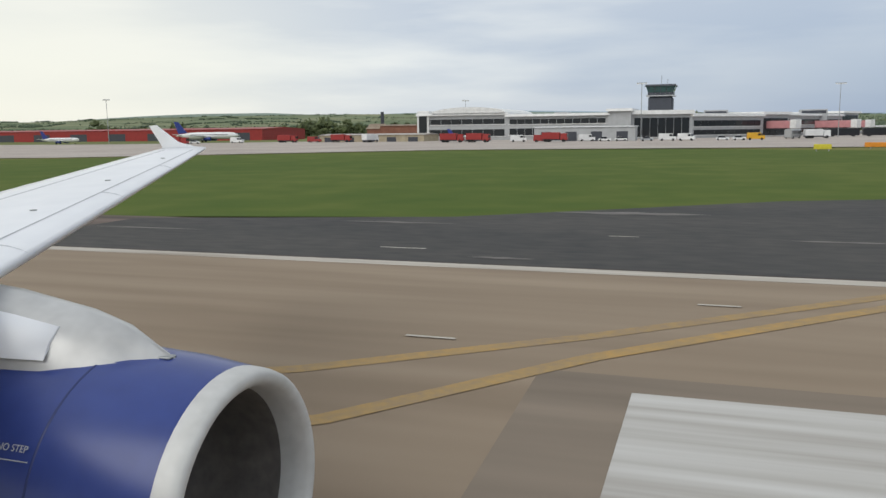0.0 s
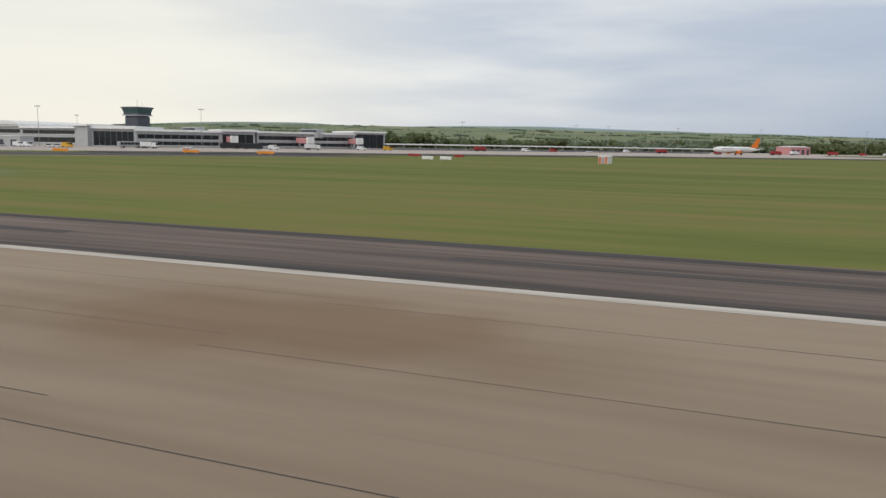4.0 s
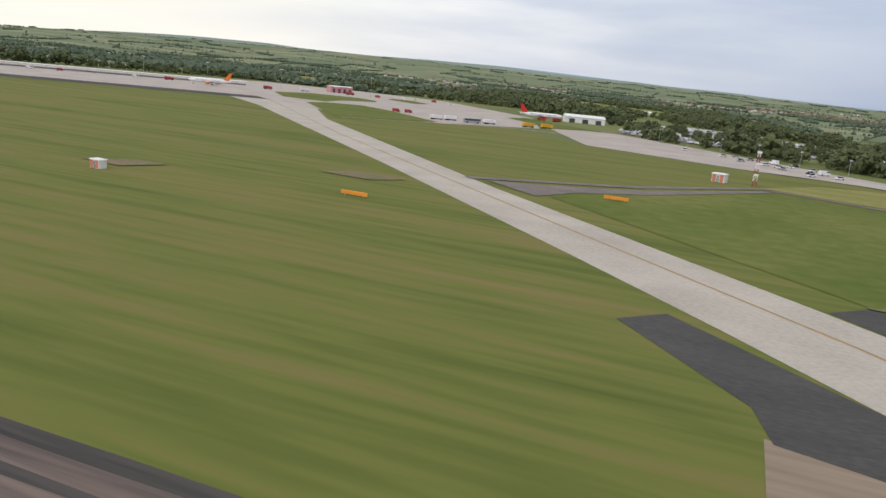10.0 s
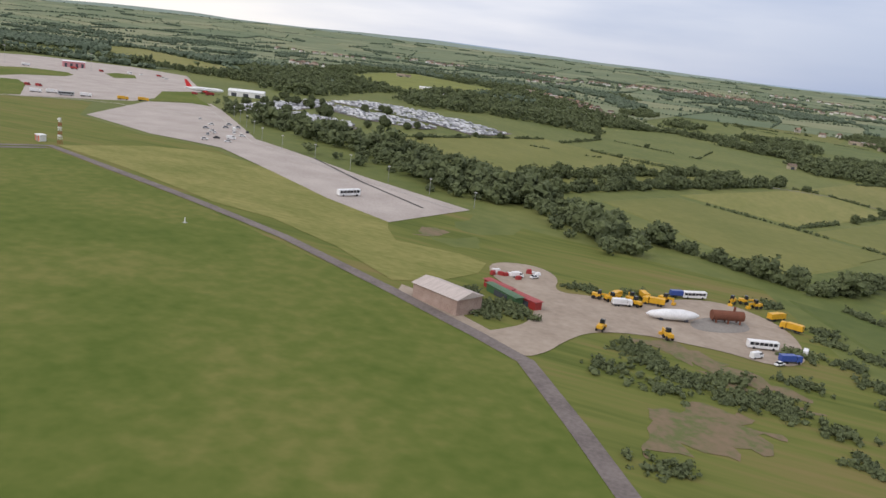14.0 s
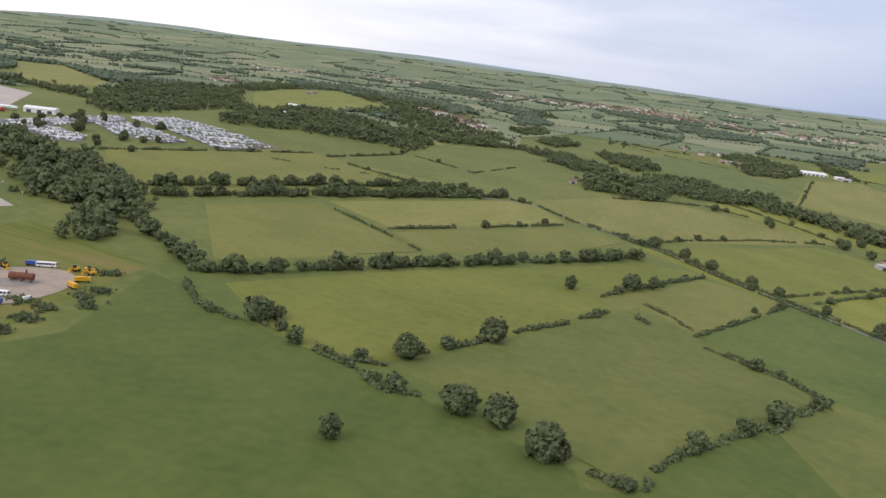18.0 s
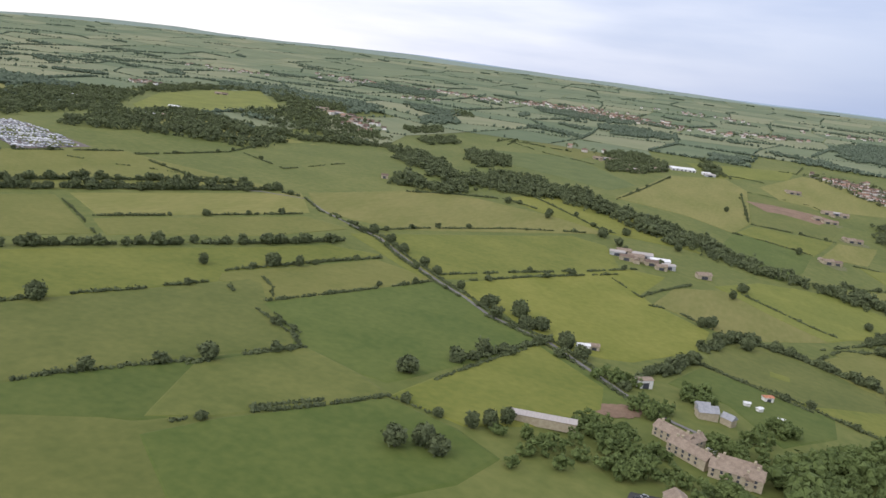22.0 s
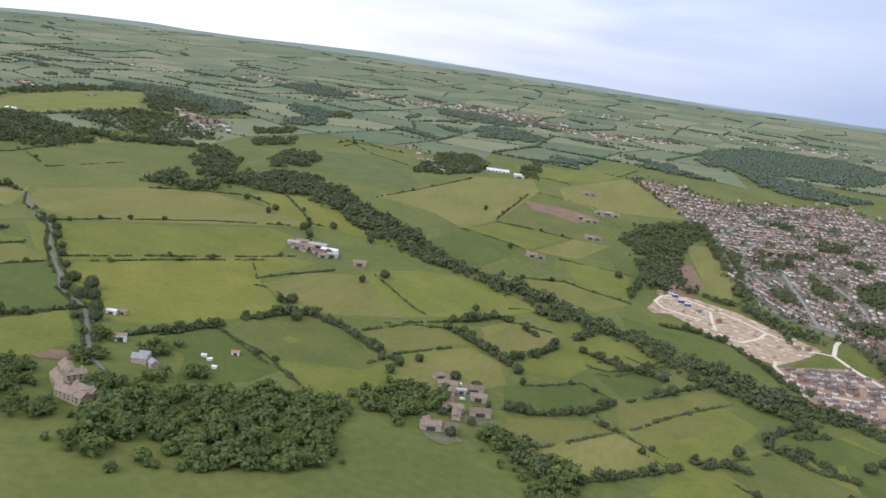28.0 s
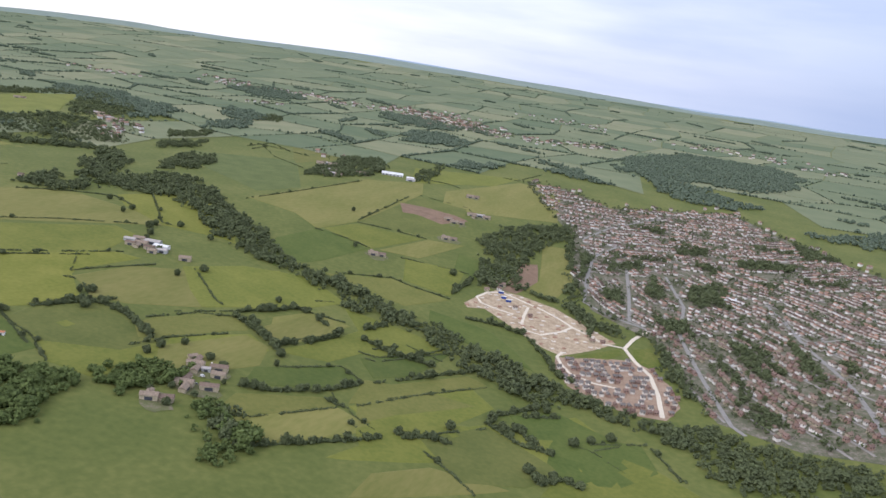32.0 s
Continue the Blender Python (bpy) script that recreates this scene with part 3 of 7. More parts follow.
for outline in ([(525.2, 106.6), (532.9, 108), (539.2, 105.8), (544.2, 102.3), (552.5, 96.6), (547.5, 96.5), (540, 99.5), (532.6, 103)], [(532, 72), (534.5, 80), (535.8, 86.5), (540, 88), (543, 84), (546.5, 83), (544.6, 77), (538, 73), (534.7, 68.5)], [(479.5, 145), (482, 150.5), (487, 148), (487.5, 141), (483.5, 139)], [(538, 99), (541, 95), (549, 92.5), (553, 93), (546, 96)]):
    patch("scrub_earth", ragged(outline, 3.0), TINT_EARTH, 0.07, "bare brown earth among scrub and weeds", "earth", cell=6)
patch("scrub_earth", ragged([(393, 63.2), (400, 64.6), (407, 66), (413, 66), (414, 70), (408, 70), (400, 65.8), (393, 64)], 1.0), TINT_EARTH, 0.12, "worn earth path to an equipment hut", "earth", cell=6)
patch("scrub_earth", [(308, 71), (312, 76), (317, 76), (315, 70)], TINT_EARTH, 0.12, "bare brown earth round a small hut", "earth")
patch("scrub_earth", [(330, 90), (333, 95), (341, 94), (338, 89)], TINT_EARTH, 0.12, "bare brown strip of grass", "earth")

# painted lines, slab joints and stains
patch("edge_line", [(-420, 11.84), (450, 11.84), (450, 12.22), (-420, 12.22)], M_faint, 0.034, "worn white painted runway edge line", "line")
for x0, x1, y0, y1 in ((-0.55, 14.1, 3.9, 6.45), (258, 300, 4.2, 6.3)):
    patch("touchdown_mark", [(x0, y0), (x1, y0), (x1, y1), (x0, y1)], M_mark, 0.037, "broad worn white runway marking", "marking")
patch("repair_slab", [(-1.3, 3.2), (15.4, 3.2), (15.6, 6.9), (-1.4, 6.9)], M_dim, 0.0335, "dark resurfaced strip of runway", "slab")
for x0, x1, ys in ((18, 150, (5.1, 7.7, 10.25)), (150, 455, (4.5, 7.15, 9.85))):
    for y in ys:
        patch("slab_joint", [(x0, y), (x1, y), (x1, y + 0.016), (x0, y + 0.016)], M_joint, 0.032, "thin dark runway slab joint", "joint")
for y in (5.05, 5.9, 6.75, 7.55):
    patch("runway_dash", [(230.0, y), (230.7, y), (230.7, y + 0.06), (230.0, y + 0.06)], M_faint, 0.033, "short faint white dash on the runway", "marking")
# strips of old and new asphalt along the shoulder
M_seam = mat("black shoulder seam", (0.035, 0.033, 0.033), (0.085, 0.075, 0.07), 2, 0.9, fine=5, stretch=(0.05, 1, 1), spec=0.2)
for k, (x0, x1, y0, y1) in enumerate(((64, 118, 12.4, 13.0), (128, 186, 12.35, 12.7), (150, 300, 14.75, 15.1), (60, 140, 14.3, 15.0), (196, 340, 12.4, 13.15), (205, 420, 16.5, 17.35), (300, 445, 14.6, 15.1), (120, 200, 16.7, 17.3), (340, 450, 12.4, 12.9))):
    top = [(x0 + (x1 - x0) * i / 12, y1 + 0.12 * math.sin(i * 1.7 + k)) for i in range(13)]
    low = [(x0 + (x1 - x0) * i / 12, y0 + 0.10 * math.sin(i * 2.3 + 2 * k)) for i in range(13)]
    patch("shoulder_strip", low + top[::-1], M_seam, 0.0365, "black strip of newer shoulder asphalt", "asphalt strip")


def stain(cx, cy, rx, ry, colour, depth, lift):
    """A soft-edged stain soaked into the runway concrete."""
    m = mat("stained runway concrete", (0.20, 0.152, 0.108), (0.305, 0.243, 0.18), 7, 0.92, fine=10, stretch=(0.1, 1, 1), spec=0.2)
    n, l = m.node_tree.nodes, m.node_tree.links
    tc, mp, gr, ns = n.new("ShaderNodeTexCoord"), n.new("ShaderNodeMapping"), n.new("ShaderNodeTexGradient"), n.new("ShaderNodeTexNoise")
    mp.vector_type = "TEXTURE"
    mp.inputs["Location"].default_value, mp.inputs["Scale"].default_value = (cx, cy, 0.03), (rx, ry, 5)
    gr.gradient_type = "SPHERICAL"
    ns.inputs["Scale"].default_value = 0.5
    l.new(tc.outputs["Object"], mp.inputs["Vector"]), l.new(mp.outputs[0], gr.inputs["Vector"]), l.new(tc.outputs["Object"], ns.inputs["Vector"])
    mul, rg, mx = n.new("ShaderNodeMath"), n.new("ShaderNodeMapRange"), n.new("ShaderNodeMix")
    mul.operation = "MULTIPLY"
    l.new(gr.outputs["Fac"], mul.inputs[0]), l.new(ns.outputs[0], mul.inputs[1])
    rg.interpolation_type = "SMOOTHSTEP"
    rg.inputs[1].default_value, rg.inputs[2].default_value, rg.inputs[4].default_value = 0.0, 0.34, depth
    l.new(mul.outputs[0], rg.inputs[0])
    mx.data_type = "RGBA"
    shader = n["Principled BSDF"]
    l.new(shader.inputs["Base Color"].links[0].from_socket, mx.inputs[6])
    mx.inputs[7].default_value = (*colour, 1)
    l.new(rg.outputs[0], mx.inputs[0]), l.new(mx.outputs[2], shader.inputs["Base Color"])
    y1 = min(cy + ry, 11.7)
    patch("runway_stain", [(cx - rx, cy - ry), (cx + rx, cy - ry), (cx + rx, y1), (cx - rx, y1)], m, lift, "rust brown stain soaked into the runway", "stain")


RUST = (0.125, 0.05, 0.013)
stain(187.2, 9.0, 4.2, 4.4, RUST, 0.95, 0.0311)
stain(196.4, 8.6, 4.6, 4.6, (0.17, 0.095, 0.045), 0.7, 0.0312)
stain(80.5, 5.2, 4.0, 3.4, (0.17, 0.10, 0.05), 0.6, 0.0311)
stain(120, 7, 7, 3.4, (0.16, 0.09, 0.045), 0.5, 0.0311)
stain(150, 8.5, 6, 3, (0.16, 0.09, 0.045), 0.5, 0.0311)
M_smear = mat("black tyre rubber and oil", (0.05, 0.045, 0.042), (0.17, 0.135, 0.115), 0.8, 0.9, fine=6, stretch=(0.3, 1, 1), spec=0.2)


def smear(cx, cy, rx, ry, material=M_smear, lift=0.0385, label="black smear of rubber and oil"):
    """A ragged long patch that tapers to both ends."""
    top = [(cx - rx + rx * i / 9, cy + ry * math.sin(i * 0.1745) * (0.8 + 0.2 * math.sin(i * 1.1 + cx))) for i in range(19)]
    low = [(cx - rx + rx * i / 9, cy - ry * math.sin(i * 0.1745) * (0.8 + 0.2 * math.sin(i * 0.9 + cy))) for i in range(1, 18)]
    patch("smear", top + low[::-1], material, lift, label, "smear")


for row in ((221.5, 14.5, 2.6, 0.42), (229.2, 14.0, 1.6, 0.5), (226, 13.2, 2.2, 0.18), (232.5, 11.62, 1.6, 0.07), (234.4, 11.4, 1.4, 0.05), (266.5, 12.55, 1.9, 0.3), (270.8, 11.55, 1.8, 0.06), (256.5, 14.9, 2.4, 0.4), (247, 13.6, 3, 0.25), (281, 14.2, 3.4, 0.35), (292, 12.9, 3, 0.25), (312, 14.0, 4, 0.4), (205, 13.9, 3, 0.3), (180, 14.0, 2.6, 0.35)):
    smear(*row)
# pale dashes painted in place of the streaks of runway lights
for x, y, w in ((-3.0, 7.65, 0.55), (-5.8, 13.6, 0.9), (-0.1, 10.0, 0.5), (-1.9, 16.1, 0.6)):
    patch("runway_dash", [(x, y), (x + w, y), (x + w, y + 0.06), (x, y + 0.06)], M_faint, 0.0415, "short faint white dash on the runway", "marking")
M_palepatch = mat("pale worn asphalt", (0.10, 0.095, 0.09), (0.20, 0.18, 0.165), 0.8, 0.85, fine=6, stretch=(0.3, 1, 1))
for row in ((-3.3, 12.9, 0.6, 0.12), (-12.3, 15.2, 1.6, 0.1), (-1.9, 20.6, 2.0, 0.35), (2.5, 16.2, 1.2, 0.12), (-7, 17.5, 1.5, 0.15)):
    smear(*row, material=M_palepatch, lift=0.0425, label="pale worn patch of asphalt")
strip("taxi_line", [(-5.5, 5.3), (-3.5, 6.3), (-1.1, 8.2), (2.1, 11.1), (3.4, 12.28)], 0.22, M_yellow, 0.0345, label="curved worn yellow taxi line", category="line")
strip("taxi_line", [(3.4, 12.32), (6, 15), (12, 22)], 0.22, M_yellow, 0.041, label="worn yellow taxi line on the asphalt", category="line")
strip("taxi_line", [(-4, 4.2), (-2.7, 5.2), (-1, 7.4), (0.3, 8.7), (3, 11.4)], 0.22, M_yellow, 0.0365, label="curved worn yellow taxi line", category="line")
strip("taxi_line", [(33, 11.2), (35.9, 8.8), (37.8, 6.9), (39.5, 5.4), (44, 2)], 0.3, M_yellow, 0.034, label="curved worn yellow taxi line", category="line")
strip("taxi_line", [(28, 27), (32, 31), (40, 47), (52, 72), (66, 102)], 0.3, M_white, 0.042, label="pale line along the taxiway", category="line")
strip("taxi_line", [(213, 248), (300, 148), (370, 74), (392, 51), (401, 40), (407, 32), (414, 25), (425, 12.4)], 0.35, M_yellow, 0.05, label="worn yellow taxiway centre line", category="line")
strip("apron_line", [(322, 286), (345, 268), (403, 206), (449, 184), (479, 173)], 0.3, M_white, 0.17, label="pale painted line along the apron", category="line", cell=6)
strip("apron_gutter", [(428, 199), (452, 180), (474, 166)], 0.7, M_asph, 0.17, label="dark drainage gutter across the apron", category="gutter", cell=6)

# ---- fields, lanes, hedges and woods ----
TINT = {
    "bright": mat("bright pasture", (0.114, 0.137, 0.017), (0.178, 0.186, 0.032), 26, 0.95, fine=9, vary=0.07),
    "hay": mat("mown hay meadow", (0.145, 0.154, 0.031), (0.211, 0.196, 0.055), 22, 0.95, fine=9, vary=0.07, stretch=(1, 0.3, 1)),
    "olive": mat("grazed olive pasture", (0.115, 0.129, 0.023), (0.168, 0.166, 0.039), 24, 0.95, fine=9, vary=0.07),
    "vivid": mat("vivid grazed pasture", (0.132, 0.151, 0.016), (0.200, 0.201, 0.034), 26, 0.95, fine=9, vary=0.05),
    "dull": mat("dull green pasture", (0.090, 0.112, 0.020), (0.142, 0.151, 0.034), 26, 0.95, fine=9, vary=0.06),
    "lush": mat("lush green meadow", (0.062, 0.094, 0.012), (0.104, 0.129, 0.024), 24, 0.95, fine=9, vary=0.08),
    "dark": mat("dark green crop", (0.076, 0.105, 0.024), (0.122, 0.147, 0.039), 18, 0.95, fine=9, vary=0.06),
    "earth": mat("bare brown earth", (0.165, 0.108, 0.068), (0.255, 0.17, 0.112), 7, 0.95),
}
FIELD_LABEL = {"vivid": "vivid yellow-green grazed pasture field", "dull": "dull green pasture field", "lush": "lush deep green meadow field", "bright": "bright green grazed pasture field", "hay": "pale yellow-green mown meadow", "olive": "dull olive grazed pasture field", "dark": "dark green even crop field", "earth": "bare brown earth patch"}


def field(tint, *outline, lift=0.14):
    return patch("field", list(outline), TINT[tint], lift, FIELD_LABEL[tint], "field")


field("olive", (416, 285), (446, 422), (560, 425), (555, 400), (512, 296), (485, 222))
field("dark", (530, 850), (620, 770), (720, 728), (735, 790), (640, 930))
field("hay", (360, 540), (400, 560), (460, 655), (390, 640), (330, 560))
field("hay", (880, 875), (1000, 960), (960, 1130), (900, 1120), (850, 960))
field("bright", (800, 960), (880, 1060), (890, 1150), (760, 1060))
wood([(447, 250), (462, 247), (476, 233), (488, 226), (502, 206), (515, 181), (524, 168), (519, 162), (512, 172), (500, 182), (490, 194), (479, 191), (469, 194), (451, 208), (437, 209), (424, 208), (440, 222)], 4.2, 13, label="tall dark tree belt along the airport boundary", ragged=1.5)
hedge([(510, 197), (523, 188), (536, 181), (546, 174), (556, 168)], 2)
hedge([(475, 244), (485, 277), (503, 334), (528, 389), (548, 420)], 2)
for line in ([(591, 144), (601, 141), (609, 137), (621, 134), (630, 127), (637, 131)], [(562, 156), (576, 143), (588, 141)]):
    hedge(line, 1)
for at in ((645, 129), (653, 129), (663, 121), (632, 103), (591, 145)):
    tree(*at)
hedge([(469, 210), (485, 225), (512, 296), (541, 364), (559, 403)], 2)
hedge([(451, 368), (498, 397), (560, 427)], 0)
hedge([(416, 280), (426, 319), (446, 420)], 1)
hedge([(473, 415), (504, 405), (537, 397)], 1)
hedge([(440, 609), (463, 513), (455, 422)], 1)
hedge([(459, 529), (524, 495), (531, 580)], 0)
belt([(690, 668), (740, 628), (799, 600), (860, 556)], 30, label="dark green trees filling the stream valley")
wood([(340, 278), (360, 282), (409, 259), (446, 239), (441, 222), (392, 243)], 4.4, 9)
field("lush", (560, 60), (571, 110), (553, 155), (595, 139), (634, 130), (668, 119), (690, 60), (600, 20))
field("dull", (692, 60), (672, 117), (716, 131), (735, 160), (765, 120), (740, 40))
field("dull", (640, 30), (700, 50), (820, 110), (900, 150), (860, 60), (700, -20))
hedge([(530, 1003), (610, 925), (675, 893)], 0)
hedge([(537, 962), (538, 1022), (594, 987)], 1)
field("olive", (568, 1035), (576, 1172), (638, 1189), (662, 988), (647, 917))
field("hay", (596, 1499), (648, 1682), (796, 1421), (710, 1290))
for line in ([(555, 949), (551, 997), (605, 984), (637, 979)], [(811, 996), (834, 1003), (854, 996)], [(556, 1137), (608, 1132), (637, 1137)], [(545, 1368), (629, 1332)], [(871, 1130), (893, 1133), (904, 1222)]):
    hedge(line, 1)
for poly in ([(379, 1211), (349, 1291), (379, 1290), (412, 1226)], [(661, 1003), (676, 1035), (707, 1005), (704, 959)]):
    wood(poly, 5.5, 7, 1.05)
wood([(976, 321), (984, 327), (1004, 311), (1018, 311), (1023, 290), (1019, 273), (1014, 268), (1001, 293), (981, 307)], 3.6, 11, label="leafy wood below the stone farm", material=M_leafy)

field("hay", (525, 300), (578, 429), (609, 387), (564, 278), lift=0.140)
field("olive", (568, 271), (614, 376), (642, 375), (626, 321), (590, 256), lift=0.143)
field("olive", (505, 241), (524, 289), (586, 250), (554, 180), lift=0.146)
field("bright", (570, 163), (596, 223), (635, 294), (653, 334), (676, 342), (660, 285), (650, 255), (656, 241), (648, 215), (636, 178), (625, 152), (621, 141), (607, 138), (592, 146), lift=0.149)
field("olive", (652, 251), (680, 332), (712, 327), (681, 238), (669, 244), (657, 243), lift=0.152)
field("dull", (626, 142), (637, 176), (649, 211), (657, 232), (664, 259), (686, 232), (711, 210), (714, 206), (702, 183), (683, 141), (678, 121), (669, 125), (656, 134), lift=0.155)
field("lush", (683, 234), (713, 323), (776, 291), (748, 201), (716, 200), (709, 212), lift=0.158)
field("lush", (668, 112), (679, 118), (685, 140), (715, 202), (745, 194), (717, 135), (676, 101), lift=0.161)
field("bright", (648, 367), (737, 506), (759, 503), (774, 460), (776, 445), (725, 348), (706, 325), (680, 344), lift=0.164)
field("vivid", (722, 335), (782, 458), (801, 464), (780, 303), (764, 306), (730, 315), lift=0.167)
field("hay", (581, 436), (613, 520), (646, 550), (717, 552), (753, 542), (658, 403), (611, 397), lift=0.170)
field("vivid", (730, 331), (745, 376), (780, 435), (800, 399), (831, 376), (829, 340), (807, 296), (797, 289), (777, 285), lift=0.173)
field("lush", (764, 222), (776, 280), (797, 265), (820, 247), (808, 234), (804, 217), (788, 209), (777, 201), lift=0.176)
field("hay", (804, 398), (810, 445), (836, 475), (889, 430), (857, 392), (836, 382), (816, 394), lift=0.182)
field("vivid", (843, 488), (876, 539), (931, 521), (909, 460), (891, 443), lift=0.185)
field("bright", (834, 337), (847, 375), (887, 363), (901, 351), (927, 375), (923, 299), (896, 295), (878, 307), (849, 318), lift=0.188)
field("lush", (823, 283), (833, 316), (850, 311), (879, 301), (878, 280), (861, 253), (844, 280), lift=0.191)
field("olive", (889, 412), (912, 438), (929, 423), (899, 378), lift=0.194)
field("bright", (909, 376), (935, 419), (956, 408), (952, 382), (930, 346), (916, 361), lift=0.197)
field("hay", (938, 489), (968, 493), (959, 430), (944, 429), (927, 458), lift=0.200)
field("lush", (827, 608), (834, 673), (891, 665), (882, 596), (866, 547), (845, 561), lift=0.203)
field("hay", (733, 695), (755, 910), (812, 968), (836, 911), (844, 732), (832, 670), (793, 693), lift=0.206)
field("dull", (839, 895), (901, 901), (924, 816), (911, 758), (846, 735), lift=0.209)
field("earth", (838, 846), (865, 857), (903, 861), (920, 856), (905, 814), (872, 820), (858, 812), lift=0.31)
field("bright", (847, 720), (912, 745), (893, 668), (836, 677), lift=0.215)
field("hay", (918, 749), (950, 769), (934, 690), (901, 674), lift=0.218)
field("vivid", (668, 580), (685, 627), (744, 644), (817, 560), (805, 562), (751, 543), (699, 558), lift=0.221)
field("dull", (833, 343), (851, 384), (880, 371), (910, 359), (906, 335), (875, 311), (838, 318), lift=0.224)
field("olive", (883, 389), (910, 438), (923, 415), (906, 368), (906, 351), (884, 370), lift=0.227)
field("hay", (933, 439), (938, 478), (961, 479), (967, 459), (952, 424), lift=0.230)
field("hay", (914, 358), (934, 416), (953, 412), (965, 385), (950, 346), (929, 338), lift=0.233)
field("bright", (950, 520), (990, 524), (1040, 523), (1012, 467), (996, 459), (989, 428), (959, 412), (973, 461), (977, 493), lift=0.236)
field("lush", (966, 381), (999, 428), (1018, 418), (1011, 399), (976, 357), lift=0.239)
field("olive", (980, 344), (1015, 380), (1024, 376), (999, 327), (984, 325), lift=0.242)
field("hay", (996, 318), (1026, 375), (1053, 369), (1029, 322), (1010, 296), lift=0.245)
field("bright", (1030, 383), (1072, 471), (1094, 454), (1082, 408), (1059, 365), (1053, 372), lift=0.248)
field("olive", (1019, 423), (1034, 432), (1064, 488), (1078, 484), (1028, 386), lift=0.251)
field("lush", (1001, 451), (1040, 516), (1037, 458), (1021, 431), lift=0.254)
field("bright", (1058, 350), (1081, 399), (1100, 428), (1137, 412), (1085, 353), (1051, 322), lift=0.257)
field("olive", (901, 572), (943, 615), (996, 618), (976, 572), (923, 570), lift=0.260)
field("bright", (928, 675), (979, 699), (993, 628), (950, 625), lift=0.263)
field("lush", (957, 740), (992, 747), (996, 691), (971, 694), lift=0.266)
field("hay", (1013, 858), (1044, 871), (1068, 765), (1067, 716), (1040, 708), (1042, 746), lift=0.269)
field("earth", (1015, 775), (1026, 788), (1040, 740), (1034, 691), (1023, 688), lift=0.272)
field("bright", (830, 479), (854, 522), (897, 550), (943, 530), (928, 487), (899, 448), (888, 429), (863, 447), lift=0.275)
field("hay", (1075, 325), (1094, 353), (1134, 362), (1077, 298), lift=0.278)
field("bright", (1046, 361), (1055, 392), (1098, 420), (1111, 404), (1087, 370), (1057, 346), lift=0.281)
field("bright", (1112, 433), (1142, 482), (1177, 453), (1156, 396), (1121, 405), lift=0.284)
field("olive", (1025, 399), (1048, 440), (1085, 447), (1054, 395), (1044, 368), lift=0.287)
field("bright", (1155, 411), (1184, 450), (1224, 425), (1150, 369), lift=0.290)
field("lush", (729, 146), (741, 166), (754, 189), (776, 184), (790, 176), (786, 156), (770, 130), (745, 110), (722, 128), lift=0.293)
field("dull", (703, 171), (717, 206), (737, 200), (752, 192), (740, 169), (727, 147), (716, 136), lift=0.296)
field("bright", (754, 193), (758, 216), (774, 279), (803, 255), (806, 234), (797, 210), (777, 189), lift=0.299)
hedge([(722, 137), (728, 149), (741, 168), (753, 191)], 1)
hedge([(753, 191), (764, 190), (776, 186)], 0)
hedge([(702, 169), (708, 185), (717, 207)], 1)
hedge([(664, 239), (688, 224), (709, 213), (715, 206)], 1)
for at in ((768, 163), (773, 169), (778, 167), (779, 189), (786, 199), (783, 193), (750, 213)):
    tree(*at)
field("lush", (1107, 452), (1130, 480), (1170, 464), (1186, 467), (1200, 438), (1184, 407), (1155, 391), (1130, 423), lift=0.302)
field("dull", (1077, 379), (1100, 425), (1132, 412), (1153, 402), (1140, 372), (1111, 350), lift=0.305)
hedge([(1100, 433), (1100, 445), (1119, 479), (1124, 492)], 2)
hedge([(1150, 440), (1160, 441), (1183, 426)], 0)
hedge([(1158, 449), (1189, 472), (1202, 454), (1215, 433)], 1)
hedge([(1014, 390), (1027, 374), (1053, 357)], 0)
hedge([(995, 459), (1008, 462), (1030, 503), (1035, 525)], 1)
hedge([(956, 434), (971, 469)], 1)
for at in ((1150, 440), (1158, 452), (1168, 463), (1137, 389), (1147, 382), (1150, 392), (1143, 383), (1117, 472), (1124, 475), (1121, 482)):
    tree(*at)
hedge([(500, 274), (504, 291), (516, 313), (526, 344), (541, 377), (556, 402), (568, 423)], 2)
hedge([(521, 293), (557, 272), (586, 253)], 0)
hedge([(564, 275), (582, 316), (610, 380)], 1)
hedge([(571, 418), (586, 421), (611, 397), (631, 389), (644, 385)], 1)
hedge([(557, 165), (566, 176), (572, 188), (582, 206), (593, 228), (609, 259), (626, 292), (637, 312), (653, 349)], 2)
hedge([(650, 254), (659, 282), (670, 314), (680, 338)], 1)
hedge([(627, 154), (634, 170), (640, 191), (649, 213)], 1)
hedge([(650, 220), (656, 238)], 1)
hedge([(682, 236), (692, 264), (712, 323)], 1)
hedge([(664, 261), (675, 252), (687, 231), (698, 222), (709, 216)], 0)
hedge([(681, 129), (684, 139), (692, 155), (701, 172)], 1)
hedge([(701, 177), (708, 188), (715, 205)], 1)
hedge([(671, 121), (676, 119), (680, 120), (681, 125)], 1)
hedge([(650, 385), (667, 421), (704, 482), (742, 526)], 1)
hedge([(711, 339), (734, 379), (763, 425), (785, 464)], 1)
hedge([(756, 233), (766, 260), (777, 292)], 2)
hedge([(725, 145), (733, 161), (742, 175)], 1)
hedge([(583, 156), (601, 143), (616, 137), (625, 141)], 1)
hedge([(724, 343), (743, 380), (778, 438)], 1)
hedge([(838, 482), (860, 466), (885, 447), (894, 444)], 1)
hedge([(833, 344), (837, 368), (849, 390)], 2)
hedge([(847, 378), (869, 378), (892, 367), (904, 363)], 2)
hedge([(883, 407), (897, 429), (909, 447)], 1)
hedge([(906, 443), (925, 477)], 2)
